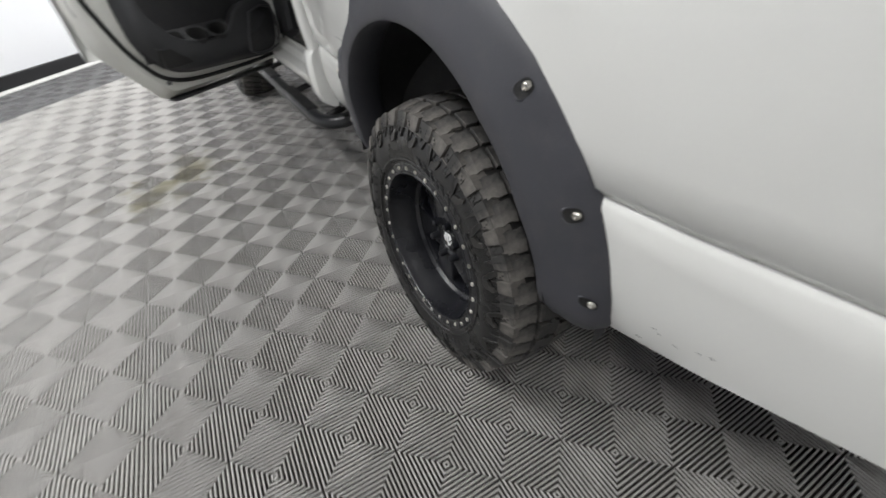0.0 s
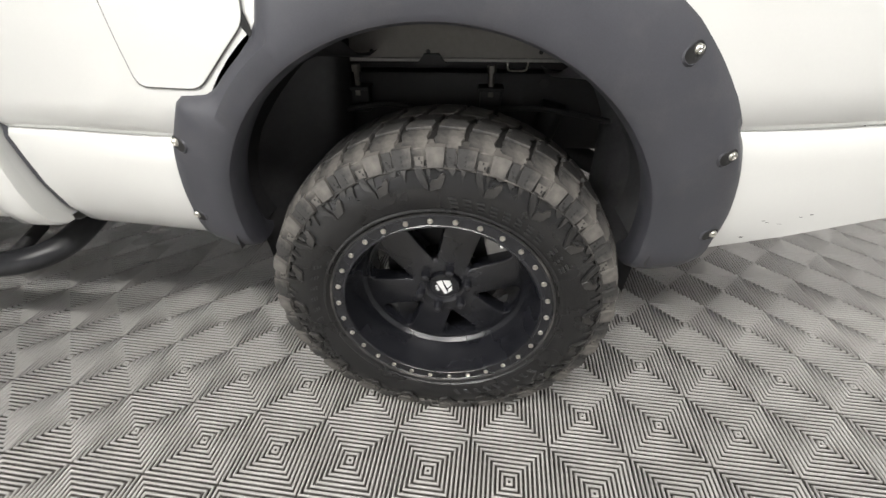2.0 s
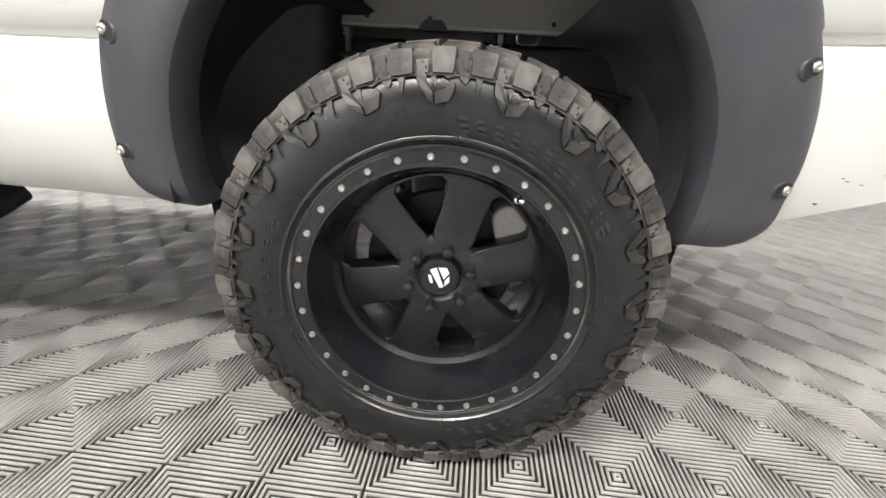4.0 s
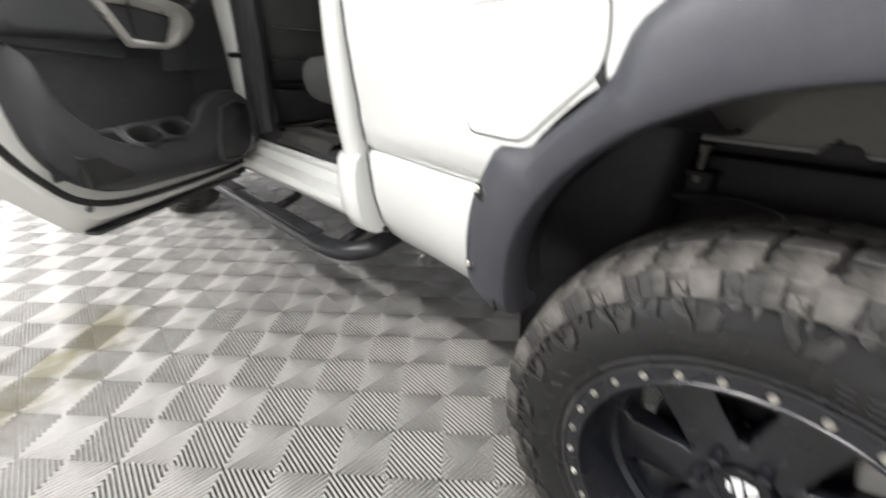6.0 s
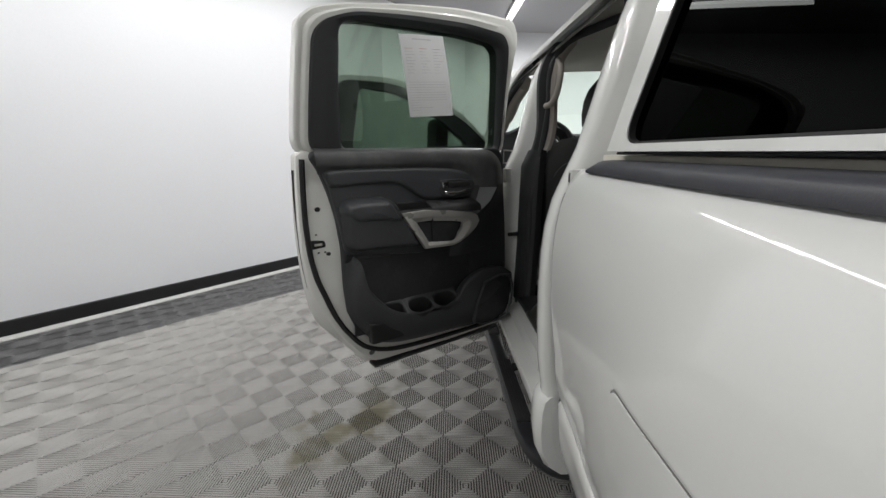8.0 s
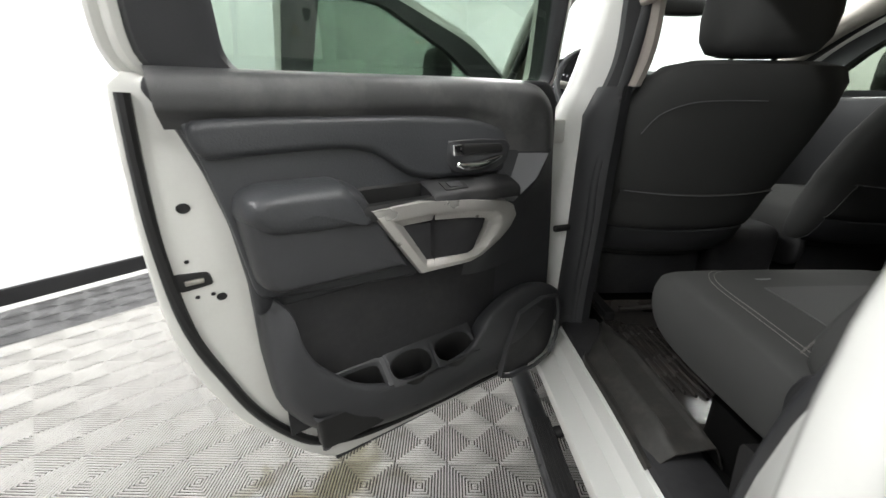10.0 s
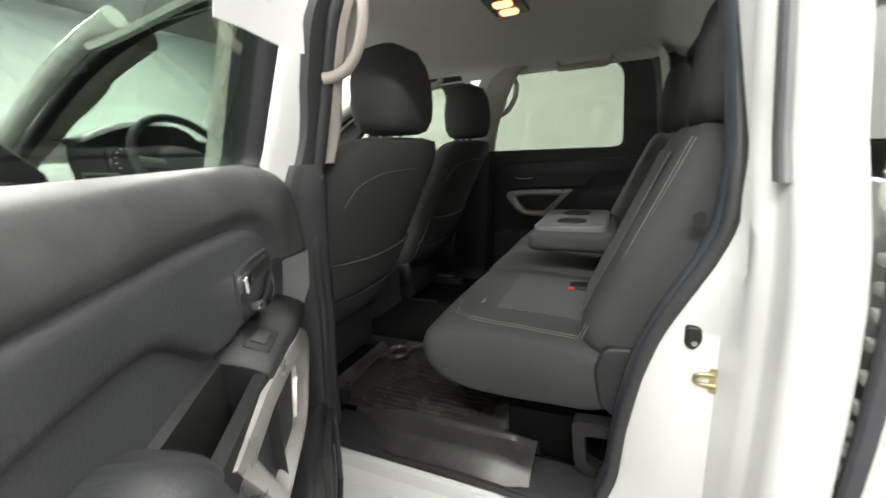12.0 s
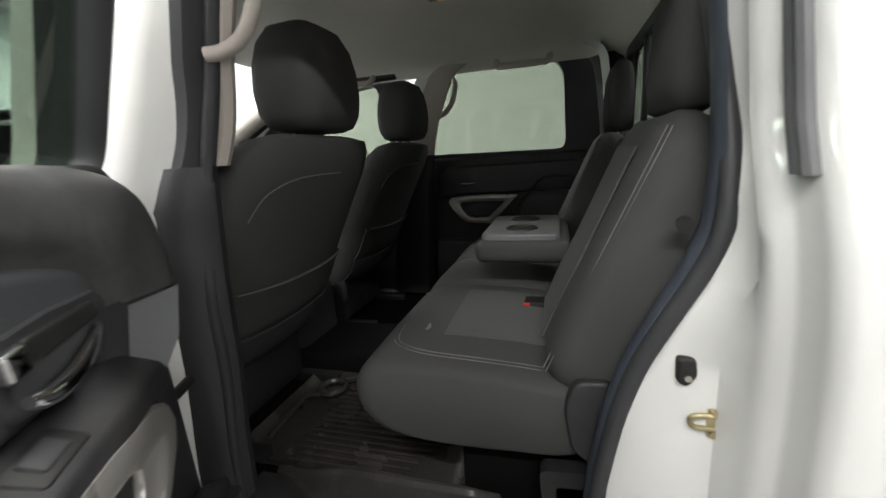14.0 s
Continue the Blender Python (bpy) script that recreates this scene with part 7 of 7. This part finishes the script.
def cush_z(x, y):
    f = lerp_table([(0.50, 0.80), (0.508, 0.90), (0.525, 0.965), (0.55, 0.99), (0.60, 1.0), (0.77, 1.008), (0.945, 1.0), (1.025, 0.995)], x)
    yy = 1.52 + (y - 1.52) / f
    return 1.005 + (lerp_table([p for p in CUSH[:7]], yy) - 1.005) * f


for off in (0.0, 0.013):
    bm = bmesh.new()
    pts = curve([(0.572 - off, 1.33, 0), (0.566 - off, 1.45, 0), (0.568 - off, 1.60, 0), (0.585 - off, 1.68, 0), (0.63 - off * 0.6, 1.735 + off * 0.6, 0), (0.72, 1.752 + off, 0), (0.85, 1.756 + off, 0), (1.02, 1.756 + off, 0)], 7)
    tube(bm, [Vector((p[0], p[1], cush_z(p[0], p[1]) + 0.0008)) for p in pts], 0.0011, 6)
    part("stitching", bm, M_THREAD, bench)
bm = bmesh.new()
pc = [(0.712 + 0.030 * math.cos(t) * (1 + 0.25 * math.sin(2 * t)), 1.698 + 0.020 * math.sin(t) + 0.012 * math.cos(t)) for t in [2 * math.pi * k / 14 for k in range(14)]]
bm.faces.new([bm.verts.new((x, y, cush_z(x, y) + 0.0012)) for x, y in pc])
part("worn_patch", bm, M_GREYTRIM, bench, "pale worn patch in the cloth")


def back_point(x, t, d):
    """t up the backrest, d out of its front face."""
    base, top = Vector((x, 1.365, 1.06)), Vector((x, 1.150, 1.56))
    nrm = Vector((0, 0.919, 0.395))
    return base.lerp(top, t) + nrm * d


for x0, x1 in ((0.50, 0.99), (1.44, 1.93)):
    bm = bmesh.new()
    rows = []
    for x, f, d in ((x0, 0.75, 0.0), (x0 + 0.008, 0.86, 0.012), (x0 + 0.03, 0.95, 0.026), (x0 + 0.07, 1.0, 0.034), ((x0 + x1) / 2, 1.0, 0.030), (x1 - 0.07, 1.0, 0.034), (x1 - 0.03, 0.96, 0.028), (x1 - 0.008, 0.9, 0.014), (x1, 0.82, 0.0)):
        rows.append([back_point(x, 0.5 + (t - 0.5) * f, dd * f + d) for t, dd in ((0.0, -0.10), (-0.01, -0.03), (0.02, 0.0), (0.10, 0.02), (0.25, 0.022), (0.5, 0.016), (0.75, 0.014), (0.92, 0.010), (0.985, -0.004), (1.0, -0.03), (0.99, -0.09), (0.5, -0.11))])
    grid(bm, rows, wrap_u=True, cap=True)
    part("backrest", bm, M_CLOTH, bench, angle=60)
bm = bmesh.new()
rows = [[back_point(x, t, d) for t, d in ((0.0, -0.09), (0.0, -0.03), (0.5, -0.04), (0.96, -0.01), (1.0, -0.03), (0.98, -0.09))] for x in (0.995, 1.215, 1.435)]
grid(bm, rows, wrap_u=True, cap=True)
part("backrest_middle", bm, M_CLOTH, bench)
for d in (0.0, 0.012):
    bm = bmesh.new()
    tube(bm, [back_point(0.527 + 0.8 * d, t, 0.0405 + 0.45 * d - 0.006 * t) for t in [0.05 + 0.88 * k / 24 for k in range(25)]], 0.0013, 6)
    part("stitching", bm, M_THREAD, bench)
bm = bmesh.new()
rows = [[back_point(0.66 + 0.24 * j / 6, 0.06 + 0.80 * i / 12, 0.056 - 0.004 * i / 12) for j in range(7)] for i in range(13)]
part("back_insert", sheet(rows, 0.004), M_CLOTH2, bench)
for x, z1 in ((0.745, 1.83), (1.655, 1.83)):
    bm = bmesh.new()
    rows = []
    for z, hw, th in ((1.565, 0.10, 0.05), (1.575, 0.125, 0.085), (1.62, 0.135, 0.10), (1.70, 0.135, 0.10), (1.77, 0.130, 0.09), (z1 - 0.02, 0.115, 0.07), (z1, 0.08, 0.035)):
        rows.append([Vector((x + math.copysign(abs(math.cos(t)) ** 0.5, math.cos(t)) * hw, 1.135 + math.copysign(abs(math.sin(t)) ** 0.7, math.sin(t)) * th / 2 - 0.12 * (z - 1.6) * 0.3, z)) for t in [2 * math.pi * k / 32 for k in range(32)]])
    grid(bm, rows, wrap_u=True, cap=True)
    part("headrest", bm, M_CLOTH, bench, "charcoal cloth headrest", angle=60)
    for dx in (-0.05, 0.05):
        bm = bmesh.new()
        tube(bm, [(x + dx, 1.135, 1.52), (x + dx, 1.135, 1.59)], 0.006, 8)
        part("headrest_post", bm, M_STEEL, bench)
# fold-down armrest
bm = bmesh.new()
box(bm, (1.0, 1.33, 1.180), (1.43, 1.62, 1.252), 0.026, 4)
arm = part("fold_down_armrest", bm, M_CLOTH, bench, "folded-down armrest with a grey cup tray")
bm = bmesh.new()
prism(bm, rounded([(1.02, 1.36), (1.02, 1.60), (1.40, 1.60), (1.40, 1.36)], 0.03), lambda x, y, z: Vector((x, y, z)), 1.238, 1.270, 0.008)
part("cup_tray", bm, M_GREYTRIM, arm, "mid grey plastic cup tray")
# each well is a rim round a flat black disc that stands for shade
for x in (1.12, 1.30):
    bm = bmesh.new()
    rows = [[Vector((x + r * math.cos(t), 1.48 + r * math.sin(t), z)) for t in [2 * math.pi * i / 24 for i in range(24)]] for r, z in ((0.052, 1.2702), (0.050, 1.274), (0.044, 1.274), (0.042, 1.2706), (0.001, 1.2706))]
    grid(bm, rows, wrap_u=True)
    part("cup_well", bm, M_BLACK, arm)
# buckles and belts
for x, y, z in ((0.905, 1.425, 1.085),):
    buckle = new("belt_buckle")
    buckle.parent = bench
    bm = bmesh.new()
    box(bm, (x - 0.028, y - 0.045, z - 0.012), (x + 0.028, y + 0.035, z + 0.022), 0.008)
    part("buckle_body", bm, M_BLACK, buckle)
    bm = bmesh.new()
    box(bm, (x - 0.031, y + 0.018, z - 0.004), (x - 0.0275, y + 0.036, z + 0.020), 0.0015)
    part("release_button", bm, M_RED, buckle, "red release button")
bm = bmesh.new()
rows = [[Vector((x, y, z)) for x, y, z in ((0.535 + a * 0.0, 1.10 + b, c), (0.580 + a * 0.0, 1.095 + b, c))] for a, b, c in [(0, 0.02 * math.sin(k), 1.90 - 0.03 * k) for k in range(12)]]
part("shoulder_belt", sheet(rows, 0.0015), M_BLUEGREY, bench, "slate grey seat belt webbing")
bm = bmesh.new()
tube(bm, [(0.47, 1.188, 1.395), (0.462, 1.190, 1.395)], 0.012, 12)
part("pillar_screw", bm, M_BLACK, truck)
# recliner cover and hinge bracket at the near end
bm = bmesh.new()
prism(bm, rounded([(1.34, 1.105), (1.275, 1.11), (1.265, 0.98), (1.30, 0.93), (1.345, 0.96), (1.36, 1.05)], 0.02), lambda y, z, x: Vector((1.0 - x, y, z)), 0.49, 0.515, 0.008)
part("recliner_cover", bm, M_LINER, bench)
bm = bmesh.new()
ring(bm, rounded([(1.405, 0.905), (1.275, 0.915), (1.270, 0.775), (1.320, 0.745), (1.395, 0.775)], 0.018), rounded([(1.375, 0.872), (1.310, 0.876), (1.306, 0.800), (1.325, 0.783), (1.370, 0.798)], 0.012), lambda y, z, x: Vector((x, y, z)), 0.490, 0.525, 96)
part("seat_bracket", bm, M_CHASSIS, bench, "black steel seat bracket")
bm = bmesh.new()
box(bm, (0.56, 1.12, 0.722), (1.90, 1.58, 0.90), 0.02)
part("under_seat_box", bm, M_CARPET, bench)

# dome lamp in the roof
dome = new("dome_lamp")
dome.parent = truck
tagged(dome, "roof lamp with two lit warm lenses")
bm = bmesh.new()
box(bm, (0.990, 1.640, 1.992), (1.175, 1.760, 2.008), 0.006)
part("base", bm, M_GREYTRIM, dome)
for x in (1.030, 1.115):
    bm = bmesh.new()
    pillow(bm, (x + 0.01, 1.70, 1.990), (0.048, 0.062, 0.014), 4)
    part("lens", bm, M_LAMP, dome, "lit warm lens")


# ---- floor liner on the cab floor ----
liner = thing("floor_mat", "dusty black moulded floor liner with raised ribs", "floor mat", Matrix.Translation((0, 0, 0.723)))
bm = bmesh.new()
rows = []
for i in range(29):
    y = 1.58 + 0.66 * i / 28
    row = []
    for j in range(31):
        x = 0.545 + 0.46 * j / 30
        edge = min(x - 0.545, 1.005 - x, y - 1.58, 2.24 - y)
        z = 0.03 * (1 - smooth01(edge / 0.035)) + 0.006
        row.append(Vector((x, y, z)))
    rows.append(row)
part("tray", sheet(rows, 0.003), M_MAT, liner, angle=70)
for k in range(15):
    x = 0.60 + 0.024 * k
    bm = bmesh.new()
    tube(bm, [(x, 1.66 + 0.012 * abs(k - 7), 0.011), (x, 2.08, 0.011)], 0.0055, 6)
    part("rib", bm, M_MAT, liner)
rows = []
for i in range(25):
    y = 1.49 + 0.56 * i / 24
    tip = 1 - smooth01((2.06 - y) / 0.24)
    end = 1 - smooth01((y - 1.485) / 0.10)
    panel = smooth01((y - 1.525) / 0.02) * smooth01((1.93 - y) / 0.06)
    xo, xi = 0.384 + 0.125 * tip ** 1.5, 0.560 - 0.035 * tip
    row = []
    for v, z, inset in ((0.0, 0.026, 0), (0.03, 0.036, 0), (0.07, 0.036, 0), (0.10, 0.034, 0), (0.28, 0.058, 0), (0.34, 0.068, 0), (0.39, 0.070, 0), (0.43, 0.070, 1), (0.62, 0.074, 1), (0.74, 0.078, 1), (0.78, 0.080, 0), (0.83, 0.080, 0), (0.88, 0.070, 0), (1.0, 0.020, 0)):
        row.append(Vector((xo + (xi - xo) * v, y, z * (1 - 0.30 * tip) - 0.010 * end + 0.002 * math.sin(19 * y + 6 * v) - 0.009 * inset * panel)))
    rows.append(row)
part("side_flap", sheet(rows, 0.004), M_FLAP, liner, "dusty raised flap of the liner")
for path, r, closed in (([(0.905 + 0.042 * math.cos(k * math.pi / 8), 2.12 + 0.042 * math.sin(k * math.pi / 8), 0.034) for k in range(16)], 0.011, True),
                        (curve([(0.86, 2.15, 0.03), (0.82, 2.175, 0.045), (0.74, 2.18, 0.035), (0.64, 2.18, 0.03)], 6), 0.010, False),
                        (curve([(0.97, 2.10, 0.02), (0.985, 2.00, 0.04), (0.985, 1.85, 0.04)], 6), 0.012, False)):
    bm = bmesh.new()
    tube(bm, path, r, 8, closed)
    part("moulded_rim", bm, M_MAT, liner)

# ---- floor tiles, last: ribbed squares in rings, four to a tile ----
SQ, TURN = 0.2286, radians(-3.0)


def tile_geometry(tops=True):
    vs, fs, gr = [], [], []
    for cx in (-SQ / 2, SQ / 2):
        for cy in (-SQ / 2, SQ / 2):
            for k in range(9):
                o = (k + 1) * SQ / 18 - 0.0030
                i = max(o - 0.0062, 0.0006)
                base = len(vs)
                for h, z in ((o, -0.014), (o, -0.0065), (o - 0.0006, -0.0018), (o - 0.0020, -0.0003), (i + 0.0018, -0.0003), (i + 0.0005, -0.0018), (i, -0.0065), (i, -0.014)):
                    for sx, sy in ((-1, -1), (1, -1), (1, 1), (-1, 1)):
                        vs.append((cx + sx * h, cy + sy * h, z))
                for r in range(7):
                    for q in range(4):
                        # index 1: the lowest rib walls, coloured dark to deepen their shade
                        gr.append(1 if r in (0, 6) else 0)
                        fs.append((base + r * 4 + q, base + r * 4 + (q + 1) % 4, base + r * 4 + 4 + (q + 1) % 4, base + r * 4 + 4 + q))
            # low bridges between the ribs
            for t in (-0.084, -0.042, 0.0, 0.042, 0.084):
                for turn in range(4):
                    base = len(vs)
                    for a, b in ((t - 0.0018, max(abs(t), 0.008)), (t + 0.0018, max(abs(t), 0.008)), (t + 0.0018, SQ / 2 - 0.002), (t - 0.0018, SQ / 2 - 0.002)):
                        x, y = a, b
                        for _ in range(turn):
                            x, y = -y, x
                        vs.append((cx + x, cy + y, -0.0085))
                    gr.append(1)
                    fs.append((base, base + 1, base + 2, base + 3))
    return vs, fs, gr


TV, TF, TG = tile_geometry()
tile_mesh = bpy.data.meshes.new("floor_tile")
tile_mesh.from_pydata(TV, [], TF)
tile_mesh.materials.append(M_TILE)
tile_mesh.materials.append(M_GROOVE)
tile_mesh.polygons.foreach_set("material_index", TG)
tile_mesh.polygons.foreach_set("use_smooth", [True] * len(TF))
inside = []
ct, st = math.cos(TURN), math.sin(TURN)
for i in range(-16, 16):
    for j in range(-14, 22):
        gx, gy = (2 * i + 0.5) * SQ, 0.0145 + (2 * j + 0.5) * SQ
        x, y = gx * ct - gy * st, gx * st + gy * ct
        if (Vector((x, y, 0)) - W0).dot(WNOR) < -0.32 or not (P0.x - 0.1 < x < 5.7) or not (-5.3 < y < P1.y + 0.1):
            continue
        inside.append((abs(x + 0.5) + abs(y - 1.2), x, y))
inside.sort()
rest_v, rest_f = [], []
for n, (_, x, y) in enumerate(inside):
    if n < 300:
        ob = bpy.data.objects.new("floor_tile", tile_mesh)
        scene.collection.objects.link(ob)
        ob.parent = floor_ob
        ob.matrix_local = Matrix.Translation((x, y, 0)) @ Matrix.Rotation(TURN, 4, "Z")
    else:
        base = len(rest_v)
        rest_v += [(x + a * ct - b * st, y + a * st + b * ct, c) for a, b, c in TV]
        rest_f += [tuple(base + k for k in f) for f in TF]
me = bpy.data.meshes.new("far_floor_tiles")
me.from_pydata(rest_v, [], rest_f)
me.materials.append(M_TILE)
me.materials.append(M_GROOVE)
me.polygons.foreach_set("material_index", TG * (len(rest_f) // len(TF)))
me.polygons.foreach_set("use_smooth", [True] * len(rest_f))
far = new("far_floor_tiles", me)
far.parent = floor_ob
tagged(far, "ribbed grey plastic floor tiles farther off", kind="stuff")
